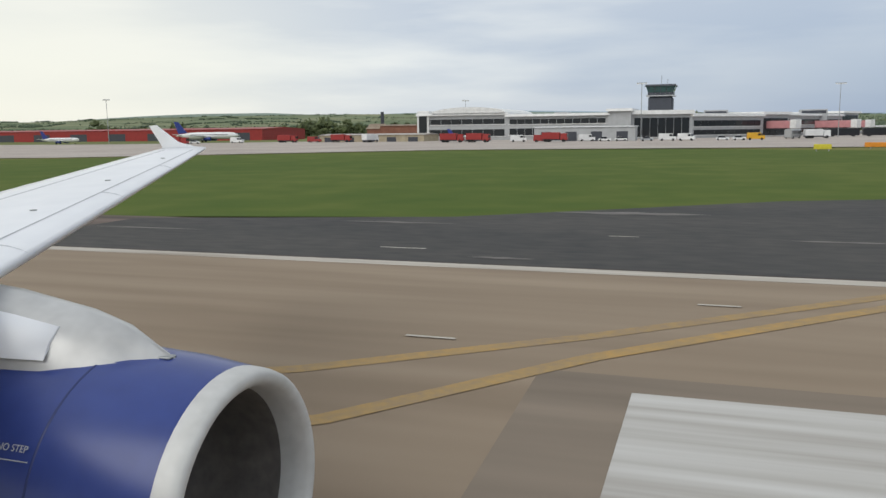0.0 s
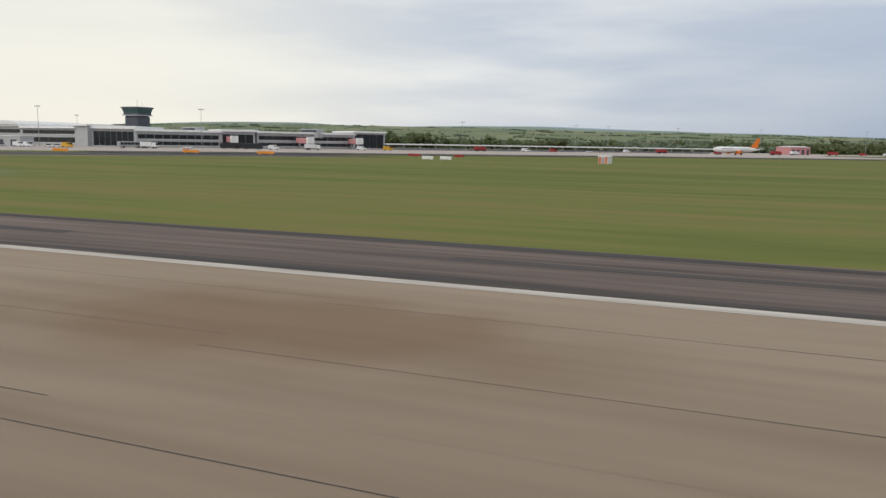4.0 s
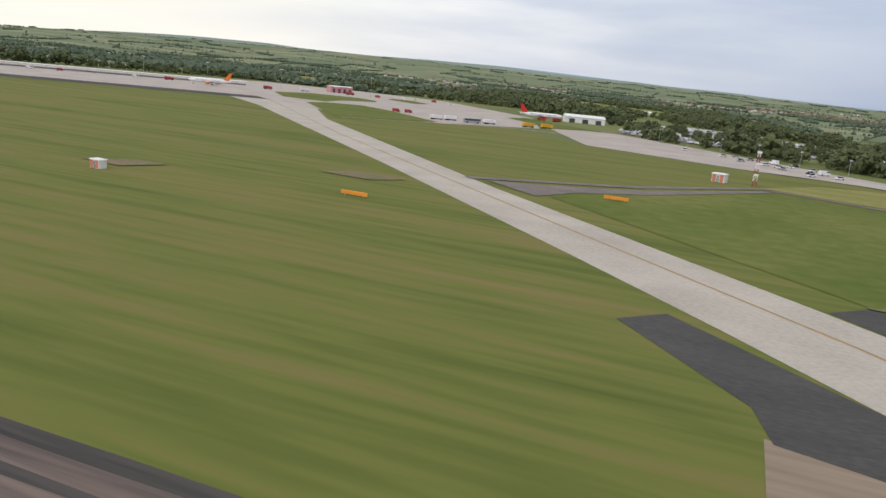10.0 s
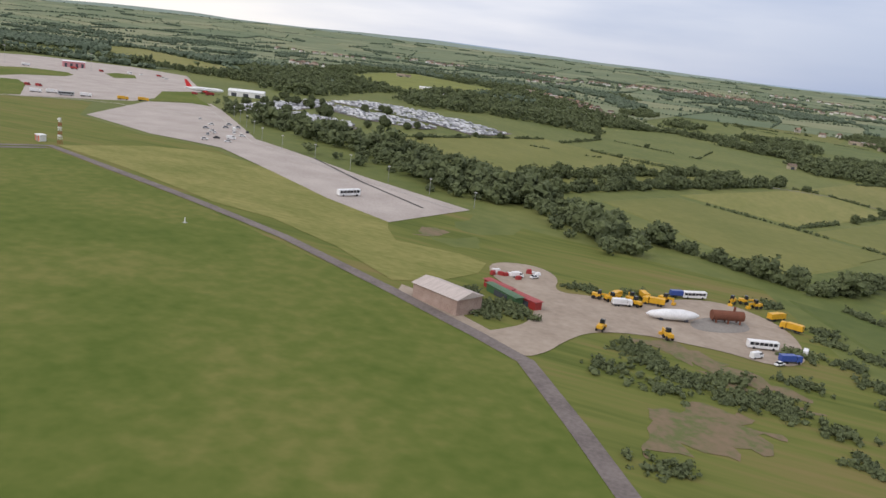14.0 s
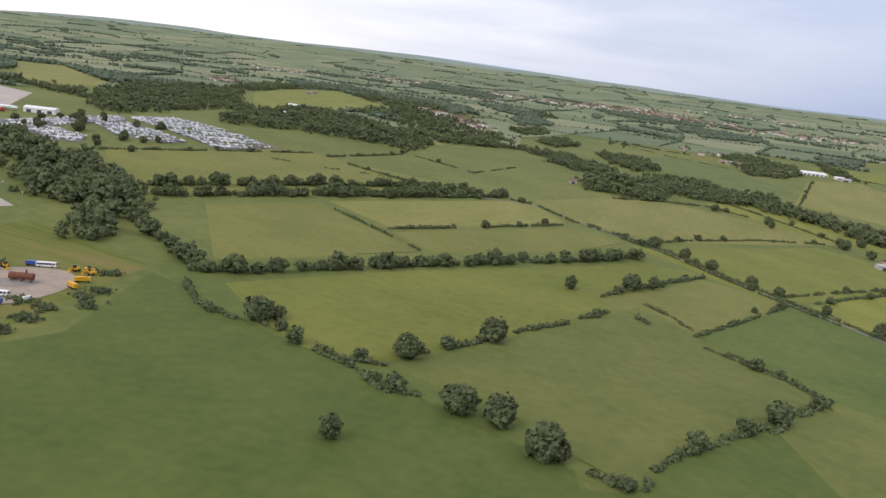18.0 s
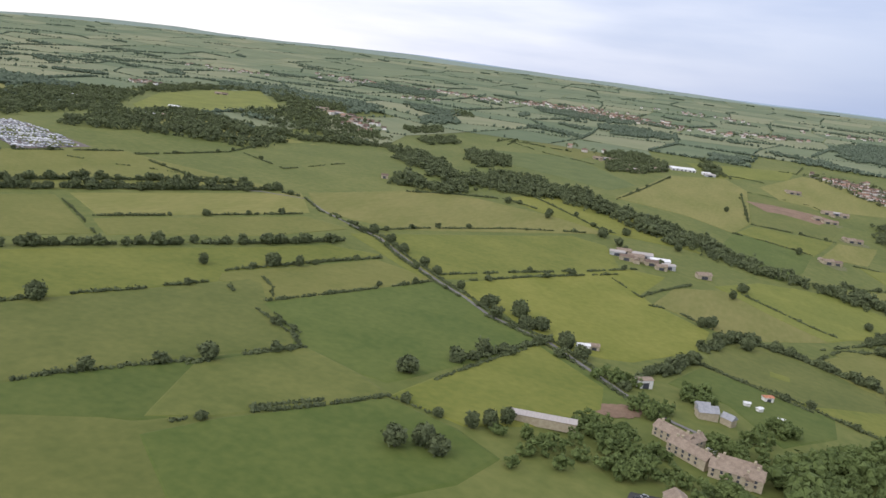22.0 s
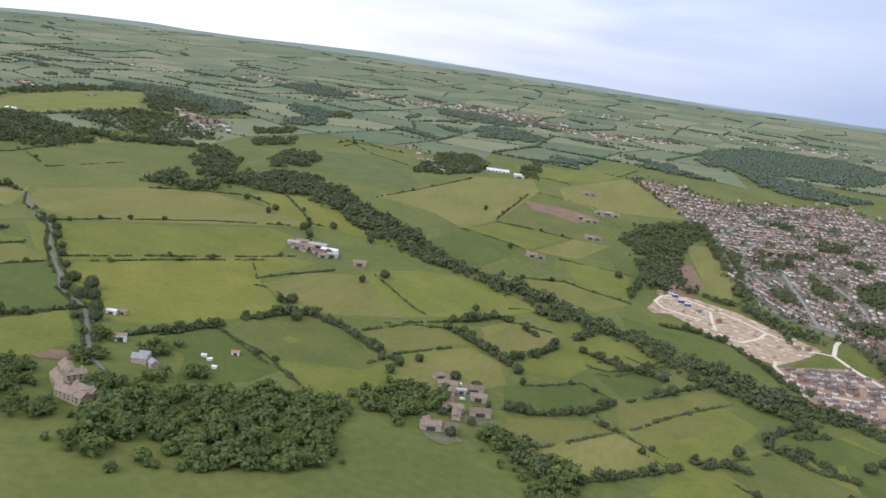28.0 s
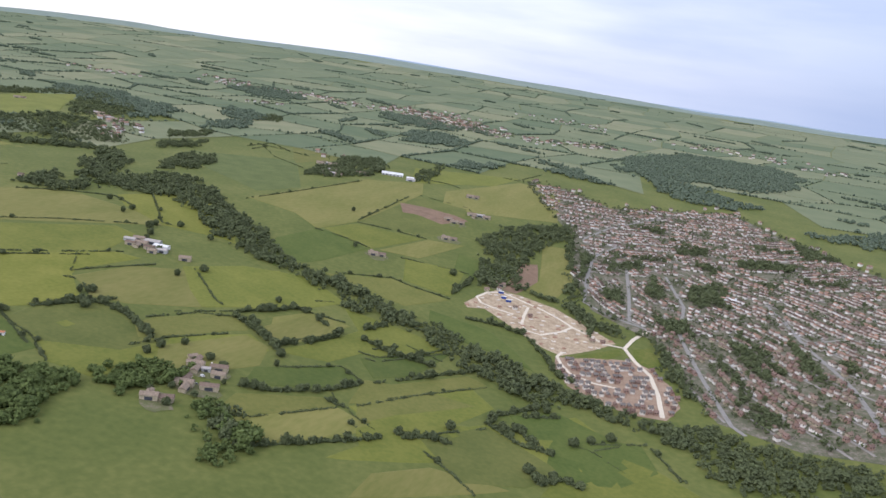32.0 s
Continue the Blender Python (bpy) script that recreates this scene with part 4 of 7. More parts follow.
hedge([(920, 443), (933, 428), (944, 426)], 2)
hedge([(932, 486), (963, 496)], 1)
hedge([(830, 320), (850, 314), (866, 311), (879, 303), (896, 294)], 1)
hedge([(796, 404), (803, 429), (817, 464)], 1)
hedge([(802, 392), (813, 397), (833, 383)], 1)
hedge([(777, 427), (800, 399)], 0)
hedge([(812, 276), (820, 299), (831, 326)], 2)
hedge([(758, 213), (766, 249), (772, 271)], 1)
hedge([(832, 881), (843, 734)], 1)
hedge([(845, 727), (877, 739), (916, 750)], 1)
hedge([(832, 666), (862, 671), (893, 668)], 1)
hedge([(735, 687), (746, 789), (757, 901)], 1)
hedge([(838, 903), (901, 908), (928, 871)], 0)
hedge([(681, 611), (750, 546), (758, 549)], 1)
hedge([(613, 514), (635, 545), (670, 574), (697, 564)], 1)
hedge([(820, 289), (825, 304), (828, 325)], 2)
hedge([(834, 319), (852, 311), (873, 302)], 1)
hedge([(831, 340), (843, 372), (853, 380), (872, 379), (896, 367), (912, 360)], 2)
hedge([(880, 384), (893, 418), (912, 435)], 1)
hedge([(911, 436), (928, 430), (950, 420), (962, 413)], 2)
hedge([(904, 344), (908, 369), (926, 408)], 1)
hedge([(916, 464), (928, 487), (940, 486), (959, 479)], 2)
hedge([(928, 511), (937, 523)], 1)
hedge([(954, 417), (965, 441), (973, 470)], 2)
hedge([(978, 496), (986, 521)], 2)
hedge([(997, 451), (1010, 455)], 1)
hedge([(1013, 459), (1026, 489), (1042, 518)], 1)
hedge([(975, 393), (999, 428), (1017, 420)], 1)
hedge([(975, 353), (990, 362), (1012, 393), (1020, 418)], 2)
hedge([(1025, 424), (1038, 449), (1054, 482), (1079, 525)], 2)
hedge([(1015, 380), (1025, 378), (1031, 380)], 1)
hedge([(988, 315), (1002, 328), (1026, 375)], 1)
hedge([(1025, 378), (1045, 419), (1081, 483)], 0)
hedge([(1028, 380), (1039, 373), (1054, 368)], 0)
hedge([(1015, 295), (1028, 315), (1044, 338), (1061, 363)], 2)
hedge([(1066, 368), (1081, 386), (1093, 387)], 2)
hedge([(1100, 428), (1117, 436), (1127, 425), (1143, 418)], 2)
hedge([(905, 582), (942, 618), (957, 616), (997, 621)], 1)
hedge([(923, 673), (966, 691), (985, 696)], 1)
hedge([(992, 686), (993, 633)], 2)
hedge([(1065, 373), (1074, 382)], 2)
hedge([(1075, 380), (1085, 398), (1101, 422)], 1)
hedge([(1098, 430), (1124, 417), (1140, 419)], 2)
hedge([(1084, 367), (1105, 356), (1122, 344)], 1)
hedge([(1033, 386), (1052, 432), (1073, 469)], 1)
hedge([(1115, 457), (1133, 472)], 2)
hedge([(1145, 379), (1156, 396), (1167, 390)], 2)
hedge([(1162, 442), (1178, 463)], 1)
hedge([(999, 471), (1012, 500), (1041, 496)], 1)
hedge([(985, 481), (1014, 477), (1042, 484)], 2)
hedge([(1204, 448), (1218, 435)], 1)
wood([(950, 808), (961, 873), (1025, 967), (1030, 910), (1011, 838), (1024, 711), (1003, 674), (990, 703), (974, 767)], 4.4, 9, label="dense dark wood between the fields and the town")
wood([(1057, 866), (1065, 831), (1076, 711), (1116, 643), (1112, 667), (1085, 712), (1075, 781), (1065, 875)], 4.4, 9, label="strip of dark trees along the town edge")
wood([(910, 569), (938, 564), (984, 554), (1004, 557), (1042, 540), (1071, 542), (1097, 526), (1120, 521), (1146, 513), (1148, 501), (1119, 486), (1091, 486), (1074, 492), (1041, 508), (1004, 529), (986, 523), (945, 523)], 4.4, 9, label="wooded stream belt below the town")
belt([(1138, 505), (1165, 503), (1198, 497)], 15, label="dark trees below the new estate")
hedge([(1019, 592), (1048, 603), (1072, 601), (1096, 573), (1114, 542), (1128, 538)], 2)
field("lush", (995, 582), (1045, 585), (1074, 563), (1097, 537), (1071, 547), (1041, 546), (1003, 563), lift=0.3)
wood([(578, 590), (601, 576), (634, 585), (644, 558), (635, 534), (618, 540), (596, 528), (580, 567)], 4.4, 9, label="clump of dark trees at the field corner")
wood([(614, 615), (625, 694), (660, 707), (689, 666), (676, 626), (636, 611)], 4.4, 9, label="dark copse above the meadow")
wood([(549, 816), (565, 854), (598, 814), (618, 744), (602, 709), (578, 742)], 4.4, 9, label="round dark copse in the dark crop")
wood([(474, 857), (491, 928), (515, 876), (503, 820)], 4.4, 9, label="small dark copse")
wood([(421, 934), (438, 1013), (459, 966), (446, 901)], 4.4, 9, label="small dark copse")
wood([(531, 670), (546, 687), (601, 643), (615, 606), (591, 619), (558, 640)], 4.4, 9, label="dark trees beside the red roofed farm")
wood([(672, 993), (693, 1070), (732, 1019), (750, 946), (728, 886), (695, 860)], 4.4, 9, label="dark trees round the farm sheds")
wood([(776, 1129), (798, 1058), (812, 968), (799, 973), (779, 1030)], 4.4, 9, label="dark trees beside the white sheds")
for at in ((640, 255), (657, 279), (664, 289), (637, 177), (626, 149), (666, 122), (703, 176), (748, 212), (745, 312), (758, 310), (770, 300), (711, 541), (675, 562), (709, 554), (766, 514), (753, 527), (751, 300), (767, 298), (783, 288), (882, 657), (832, 387), (849, 365)):
    tree(*at)
for at in ((913, 484), (921, 372), (591, 734), (840, 460), (828, 381), (973, 393), (1085, 404), (1027, 492), (823, 759), (845, 484), (975, 680), (994, 704), (970, 476), (917, 344), (966, 408), (765, 552), (751, 537), (801, 547)):
    tree(*at)

wood([(329, 493), (312, 560), (306, 640), (344, 651), (396, 641), (438, 638), (456, 554), (421, 528), (387, 473), (364, 445)], 5.0, 8, 0.95, "dark trees round a few farm buildings")
wood([(312, 405), (280, 418), (200, 505), (140, 605), (100, 690), (114, 755), (150, 770), (240, 640), (300, 575), (299, 504)], 5.4, 7, 0.95, "dark wood beyond the car parks")
wood([(112, 790), (60, 960), (96, 1110), (200, 1085), (335, 960), (322, 862), (296, 872), (222, 950), (118, 1075), (104, 955), (148, 800)], 6.0, 6, 1.0, "long strip of dark wood behind a bright field")
for x, y, n in ((338, 320, 3), (346, 352, 4), (332, 345, 3), (351, 300, 3), (372, 318, 4), (400, 320, 4), (376, 370, 5), (322, 372, 5), (405, 290, 4)):
    for _ in range(n):
        tree(x + rng.normal() * 6, y + rng.normal() * 6, None, 0.7)

M_lane = mat("pale worn lane asphalt", (0.13, 0.125, 0.115), (0.21, 0.20, 0.185), 3, 0.9)
lane = [(548, 389), (564, 407), (590, 418), (611, 400), (640, 384), (661, 374), (686, 350), (714, 327), (732, 314), (748, 299), (777, 287), (799, 267), (817, 250), (829, 243), (850, 236)]
strip("lane", lane, 1.9, M_lane, 0.2, label="narrow pale country lane between hedges", category="lane")

BELT = [(606, 600), (647, 608), (699, 628), (756, 605), (805, 571), (845, 553), (885, 556), (920, 546)]
belt(BELT, 22, label="wooded stream belt of dark green trees across the valley")
belt([(376, 561), (402, 640), (470, 720), (495, 737), (560, 690), (606, 610)], 30, label="dark green woodland belt beyond the fields")
wood([(851, 226), (863, 241), (881, 263), (898, 275), (915, 290), (924, 280), (932, 258), (940, 235), (900, 190), (866, 183), (860, 195)], 4.6, 30, label="leafy green wood beside the village gardens", material=M_leafy)
wood([(1192, 505), (1220, 517), (1244, 506), (1321, 500), (1318, 471), (1250, 439), (1231, 451), (1199, 479)], 4.2, 10)
wood([(922, 296), (924, 334), (944, 350), (952, 330), (940, 294)], 4.0, 22, label="leafy green trees beside the farm", material=M_leafy)
wood([(981, 322), (995, 323), (1006, 308), (1005, 287), (988, 308)], 4.0)
wood([(425, 268), (470, 222), (458, 206), (440, 222)], 4.4, 9, label="tree belt beside the airport boundary")
wood([(316, 843), (385, 853), (469, 797), (400, 690), (330, 700)], 6, 6, 1.15)

hedge([(x + 1.8, y + 2.2) for x, y in lane[3:13]], 1)
hedge([(x - 1.6, y - 2.0) for x, y in lane[4:9]], 1)
hedge([(x - 1.6, y - 2.0) for x, y in lane[9:14]], 1)
for x, y in along(lane[4:12], 17, 1.5):
    tree(x + 2.6, y + 3.4, size=0.9)
belt([(-62, 262), (-25, 300), (0, 352), (38, 440), (70, 476)], 9, big=1.0, label="line of dark trees behind the apron")
belt([(96, 486), (150, 492), (206, 474), (258, 462), (300, 420)], 11, big=1.1, label="line of dark trees behind the apron")
belt([(-240, 264), (-190, 262), (-150, 263), (-100, 262), (-82, 262)], 8, label="dark line of trees behind the hangars")

# ---- far country ----
EDGE_X = [-1800, 0, 60, 200, 300, 440, 560, 700, 850, 960, 1110, 1200, 1400, 1410, 2400]
EDGE_Y = [330, 330, 420, 480, 500, 640, 800, 960, 1080, 1180, 1190, 1260, 1020, 250, 150]
# field colours made bluer and paler than near pasture, as painted distance haze
M_far = islands("far pasture with haze tint", (0.105, 0.145, 0.078), (0.245, 0.248, 0.140), 0.95, scale=40, mid=(0.158, 0.19, 0.104))
# leaf colours carry a pale bluish tint in place of haze over the distance
M_farleaf = islands("far foliage with haze tint", (0.07, 0.095, 0.066), (0.13, 0.165, 0.108), scale=3, wide=16.0)
STEP = 88.0
nodes = {}


def node(i, j):
    if (i, j) not in nodes:
        k = 1 + j * 0.035
        nodes[i, j] = (700 + (i + rng.uniform(-0.32, 0.32)) * STEP * k + (j % 2) * 25, 250 + (j + rng.uniform(-0.3, 0.3)) * STEP * (1 + j * 0.03))
    return nodes[i, j]


OPEN_FIELDS = ([(158, 790), (116, 953), (120, 1060), (222, 932), (296, 852), (316, 699), (300, 600), (256, 640)], [(-131, 720), (-82, 749), (140, 594), (153, 512), (137, 493)])


def wild(p):
    return not any(inside(*p, poly) for poly in OPEN_FIELDS) and p[1] > np.interp(p[0], EDGE_X, EDGE_Y) and math.hypot(p[0] - 600, p[1]) < 4150


fv, ff, far_spots = [], [], []
for j in range(31):
    for i in range(-28, 28):
        a, b, c, d = node(i, j), node(i + 1, j), node(i + 1, j + 1), node(i, j + 1)
        if not all(wild(p) for p in (a, b, c, d)):
            continue
        o, k = len(fv), 5
        for v in range(k + 1):
            for u in range(k + 1):
                s, t = 0.01 + 0.98 * u / k, 0.01 + 0.98 * v / k
                x = (a[0] * (1 - s) + b[0] * s) * (1 - t) + (d[0] * (1 - s) + c[0] * s) * t
                y = (a[1] * (1 - s) + b[1] * s) * (1 - t) + (d[1] * (1 - s) + c[1] * s) * t
                fv.append((x, y, land(x, y) + 0.5))
        ff += [(o + v * (k + 1) + u, o + v * (k + 1) + u + 1, o + (v + 1) * (k + 1) + u + 1, o + (v + 1) * (k + 1) + u) for v in range(k) for u in range(k)]
        gap = 3.5 + 0.0022 * max(0, a[1] - 500)
        for p, q in ((a, b), (a, d)):
            if rng.random() < 0.78 * (1 - 0.7 * ease(math.hypot(a[0] - 600, a[1]), 1500, 3000)):
                tall = rng.random() < 0.42
                for x, y in along((p, q), gap * (0.8 if tall else 1.0), 0.7):
                    if rng.random() < 0.12:
                        continue
                    r = rng.uniform(1.5, 3.2) if tall or rng.random() < 0.16 else rng.uniform(0.8, 1.4)
                    far_spots.append((x, y, land(x, y) + 0.5 + r * 0.6, r * (1 + gap * 0.03)))
        if rng.random() < 0.27 * (1 - 0.5 * ease(math.hypot(a[0] - 600, a[1]), 1500, 3000)):
            cx, cy = (a[0] + c[0]) / 2, (a[1] + c[1]) / 2
            rx, ry, w = rng.uniform(14, 70), rng.uniform(6, 18), rng.normal() * 0.5 - 0.25
            for _ in range(int(rx * ry / 9)):
                g, h = rng.uniform(0, 6.283), rng.uniform(0, 1) ** 0.5
                u, v = rx * h * math.cos(g), ry * h * math.sin(g) * (1 + 0.9 * noise.noise((g * 1.3, cx, cy)))
                x, y = cx + u * math.cos(w) - v * math.sin(w), cy + u * math.sin(w) + v * math.cos(w)
                if wild((x, y)):
                    far_spots.append((x, y, land(x, y) + rng.uniform(2, 3.5), rng.uniform(2.4, 3.8)))
        if rng.random() < 0.35:
            x, y = a[0] + rng.uniform(10, 70), a[1] + rng.uniform(10, 60)
            far_spots.append((x, y, land(x, y) + 2.2, rng.uniform(1.6, 2.8)))
tagged(mesh_ob("far_fields", fv, ff, M_far), "patchwork of green and yellowish far fields with a painted haze tint", "fields", kind="stuff")
for poly, step in (([(960, 1588), (1049, 1949), (1248, 1945), (1305, 1789), (1279, 1567), (1209, 1439), (1123, 1462), (1044, 1386), (977, 1449)], 6.4), ([(389, 1709), (483, 1733), (594, 1634), (602, 1567), (517, 1565), (445, 1589)], 6.0), ([(563, 1471), (603, 1526), (687, 1433), (708, 1375), (665, 1299), (614, 1327)], 6.0),
                   ([(260, 1299), (350, 1257), (402, 1186), (374, 1142), (320, 1185)], 6.0), ([(389, 1055), (396, 1160), (432, 1099), (409, 1023)], 6.0), ([(1043, 1423), (1123, 1425), (1185, 1325), (1223, 1318), (1181, 1250), (1120, 1250), (1056, 1302)], 6.0), ([(880, 1382), (952, 1322), (1001, 1256), (979, 1225), (904, 1284)], 6.0), ([(788, 1182), (831, 1243), (842, 1193), (804, 1136)], 5.5),
                   ([(-31, 1649), (-6, 1814), (180, 1708), (192, 1578), (105, 1580)], 7.0), ([(257, 1048), (336, 1056), (360, 1007), (347, 932)], 6.0), ([(-39, 1139), (75, 1193), (321, 1086), (334, 1000), (127, 1020)], 6.5), ([(-300, 640), (-100, 560), (100, 640), (140, 720), (-120, 760)], 6.0), ([(1290, 1170), (1420, 1150), (1560, 1200), (1400, 1290)], 6.0)):
    for x, y in fill(list(poly), step, 14.0):
        far_spots.append((x, y, land(x, y) + rng.uniform(2.2, 3.6), rng.uniform(2.6, 4.0)))
far_spots = [p for p in far_spots if not any(inside(p[0], p[1], poly) for poly in OPEN_FIELDS)]
for poly, tint in zip(OPEN_FIELDS, ("bright", "hay")):
    patch("field", poly, TINT[tint], 0.6, FIELD_LABEL[tint], "field", cell=20)
tagged(new("far_woods", clump_mesh("far_woods", far_spots, M_farleaf, None)), "far hedges, copses and woods of green trees paled by painted haze", "woods", kind="stuff")

# distance haze is painted in: blue-grey base colours plus a faint emission
M_hills = mat("far hills with painted haze glow", (0.11, 0.14, 0.12), (0.20, 0.225, 0.175), 90, 1.0, fine=6, c=(0.16, 0.19, 0.135), stretch=(0.6, 1.6, 1), spec=0.0)
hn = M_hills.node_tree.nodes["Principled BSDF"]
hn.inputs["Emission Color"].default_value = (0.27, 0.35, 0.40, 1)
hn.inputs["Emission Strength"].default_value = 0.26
hv, hf = [], []
RINGS = [4050, 4150, 4250, 4350, 4450, 4560]
for r in RINGS:
    for i in range(161):
        w = radians(-80 + i)
        x, y = 600 + r * math.sin(w), r * math.cos(w)
        hv.append((x, y, land(x, y) + 0.3 + 0.03 * max(0, r - 4150) + max(0, r - 4150) / 40 * noise.noise((x / 330, y / 330, 0.5))))
for j in range(len(RINGS) - 1):
    for i in range(160):
        o = j * 161 + i
        hf.append((o, o + 161, o + 162, o + 1))
tagged(mesh_ob("far_hills", hv, hf, M_hills, smooth=True), "far farmland hills paled by painted blue haze", "hills", kind="structure")
# skyline strip that glows blue to stand in for haze before far hills
M_haze = bpy.data.materials.new("skyline with glowing blue haze")
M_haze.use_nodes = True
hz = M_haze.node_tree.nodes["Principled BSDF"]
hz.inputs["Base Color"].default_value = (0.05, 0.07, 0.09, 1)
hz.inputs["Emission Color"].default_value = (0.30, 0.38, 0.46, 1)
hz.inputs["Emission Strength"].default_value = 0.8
hv, hf = [], []
for i in range(161):
    w = radians(-80 + i)
    for r, up in ((4580, -60), (4580, 1), (4660, -2), (4660, -60)):
        x, y = 600 + r * math.sin(w), r * math.cos(w)
        top = 13 + 6 * noise.noise((w * 4, 0.2, 0)) + 3 * noise.noise((w * 17, 0.7, 0))
        hv.append((x, y, land(x, y) + (top if up > -10 else up)))
for i in range(160):
    o = 4 * i
    hf += [(o, o + 4, o + 5, o + 1), (o + 1, o + 5, o + 6, o + 2), (o + 2, o + 6, o + 7, o + 3)]
tagged(mesh_ob("backdrop", hv, hf, M_haze, smooth=True), "backdrop line of hills glowing with painted blue haze", "hills", kind="structure")

# ---- airport buildings ----
M_clad = plain("silver grey cladding", (0.42, 0.43, 0.44), 0.45)
M_panel = plain("white roof panel", (0.72, 0.72, 0.71), 0.5)
M_dglass = plain("dark tinted glazing", (0.02, 0.023, 0.027), 0.12, 0.0)
M_tglass = plain("green tinted tower glazing", (0.03, 0.075, 0.07), 0.12)
M_navy = plain("dark grey tower cladding", (0.055, 0.06, 0.075), 0.5)
M_brick = mat("red-brown brick", (0.20, 0.085, 0.06), (0.30, 0.14, 0.10), 1.5, 0.9)
M_red = plain("red painted metal", (0.30, 0.03, 0.028), 0.5)
M_pink = plain("faded pink jetty panels", (0.52, 0.24, 0.25), 0.6)
M_orange = plain("orange painted board", (0.75, 0.28, 0.03), 0.6)
M_tyre = plain("black rubber", (0.02, 0.02, 0.02), 0.85)
M_paint = {"white": plain("white vehicle paint", (0.72, 0.72, 0.72), 0.3), "red": M_red, "yellow": plain("plant yellow paint", (0.62, 0.34, 0.02), 0.45), "blue": plain("blue vehicle paint", (0.04, 0.08, 0.30), 0.35), "silver": plain("silver vehicle paint", (0.40, 0.41, 0.42), 0.3, 0.5), "black": plain("black vehicle paint", (0.02, 0.02, 0.024), 0.25), "green": plain("dull green paint", (0.05, 0.12, 0.05), 0.5), "brown": plain("rusty brown steel", (0.16, 0.06, 0.035), 0.85)}
M_steel = plain("galvanised steel", (0.36, 0.37, 0.37), 0.5, 0.6)


def facing(name, p, q, label, category):
    """A thing whose x runs from p to q and whose y runs away from the runway."""
    return empty(name, pose(*p, land(*p), 0, 0, math.degrees(math.atan2(q[1] - p[1], q[0] - p[0]))), label, category)


def wing_block(p, q, depth, height, bands, label, roof=0.5, bays=12, base=True):
    """A long building wing: walls, roof slab and bands of glazing split by mullions."""
    length = math.hypot(q[0] - p[0], q[1] - p[1])
    t = facing("terminal_building", p, q, label, "building")
    part("wall", boxed((0, 0, 0, length, depth, height)), M_clad, t)
    part("roof", boxed((-0.4, -0.7, height, length + 0.4, depth + 0.3, height + roof, 0.15, 0.15)), M_panel, t, "pale overhanging roof slab")
    for z0, z1 in bands:
        w = (length - 1.0) / bays
        for k in range(bays):
            part("pane", boxed((0.5 + k * w + 0.05, -0.06, z0, 0.5 + (k + 1) * w - 0.05, 0.05, z1)), M_dglass, t, "dark tinted pane")
        part("sill", boxed((0.3, -0.16, z0 - 0.16, length - 0.3, 0.02, z0 - 0.02)), M_panel, t)
    return t


hall = wing_block((-61, 166), (-41, 165.5), 24, 5.3, ((0.9, 2.3), (3.4, 4.5)), "silver grey two-storey terminal hall with a curved roof", bays=8)
bm = bmesh.new()
arc = [(math.cos(a) * 8.2 + 11.6, math.sin(a) * 1.25 + 5.75) for a in [k * math.pi / 12 for k in range(13)]]
lo = [bm.verts.new((x, -0.9, z)) for x, z in arc]
hi = [bm.verts.new((x, 24, z)) for x, z in arc]
for k in range(12):
    bm.faces.new((lo[k], lo[k + 1], hi[k + 1], hi[k]))
bm.faces.new(lo), bm.faces.new(hi[::-1])
bmesh.ops.recalc_face_normals(bm, faces=bm.faces[:])
part("vault", bm, M_panel, hall, "pale barrel-vaulted roof")
part("flank", boxed((-0.2, -0.3, 0, 2.6, 5, 6.4), bevel=0.1), M_panel, hall, "white end pavilion")
part("flank_window", boxed((0.3, -0.42, 1.0, 2.1, -0.2, 5.6)), M_dglass, hall)
wing_block((-41, 165.5), (-20, 165), 20, 4.85, ((1.0, 2.4), (3.3, 4.3)), "long grey two-storey terminal wing with dark windows", bays=12)
wing_block((-20, 164.6), (-15.5, 164.6), 18, 5.6, (), "plain grey terminal service core")
wing_block((-15.5, 166), (-4, 170), 18, 4.9, ((0.4, 4.2),), "terminal hall with tall dark glazing and white roof", 0.8, 7)
wing_block((-4, 170), (10, 188), 14, 4.4, ((0.7, 1.7), (2.4, 3.6)), "two-storey terminal wing with white roof edge", 0.6, 10)
wing_block((10, 188), (16, 196), 12, 4.8, ((0.3, 4.0),), "dark glazed terminal link with white roof", 0.6, 4)
wing_block((16, 197), (31, 228), 14, 4.6, ((0.8, 1.8), (2.6, 3.8)), "grey terminal gate wing with window bands", 0.5, 14)
wing_block((31, 228), (36.5, 239), 12, 5.4, ((0.5, 4.9),), "dark glazed end block of the terminal", 0.5, 4)
for x, y, w, h in ((-2, 186, 5, 5.9), (8, 200, 4, 5.6), (20, 214, 6, 6.2), (-33, 176, 3, 5.9)):
    pl = empty("roof_plant", pose(x, y, 0), "grey plant room on the terminal roof", "plant room")
    part("housing", boxed((0, 0, 3.5, w, 4, h), bevel=0.08), M_clad, pl)
    part("louvre", boxed((0.3, -0.06, h - 1.0, w - 0.3, 0.05, h - 0.3)), M_navy, pl)

tower = empty("control_tower", pose(-10.6, 178, 0), "dark control tower with green tinted glazed cab", "tower")
part("shaft", boxed((-2.5, -2.5, 0, 2.5, 2.5, 8.7), bevel=0.4), M_navy, tower)
part("gallery", boxed((-2.9, -2.9, 8.7, 2.9, 2.9, 8.95), bevel=0.08), M_clad, tower, "grey gallery ledge")
part("cab_base", boxed((-2.6, -2.6, 8.95, 2.6, 2.6, 9.5)), M_navy, tower)
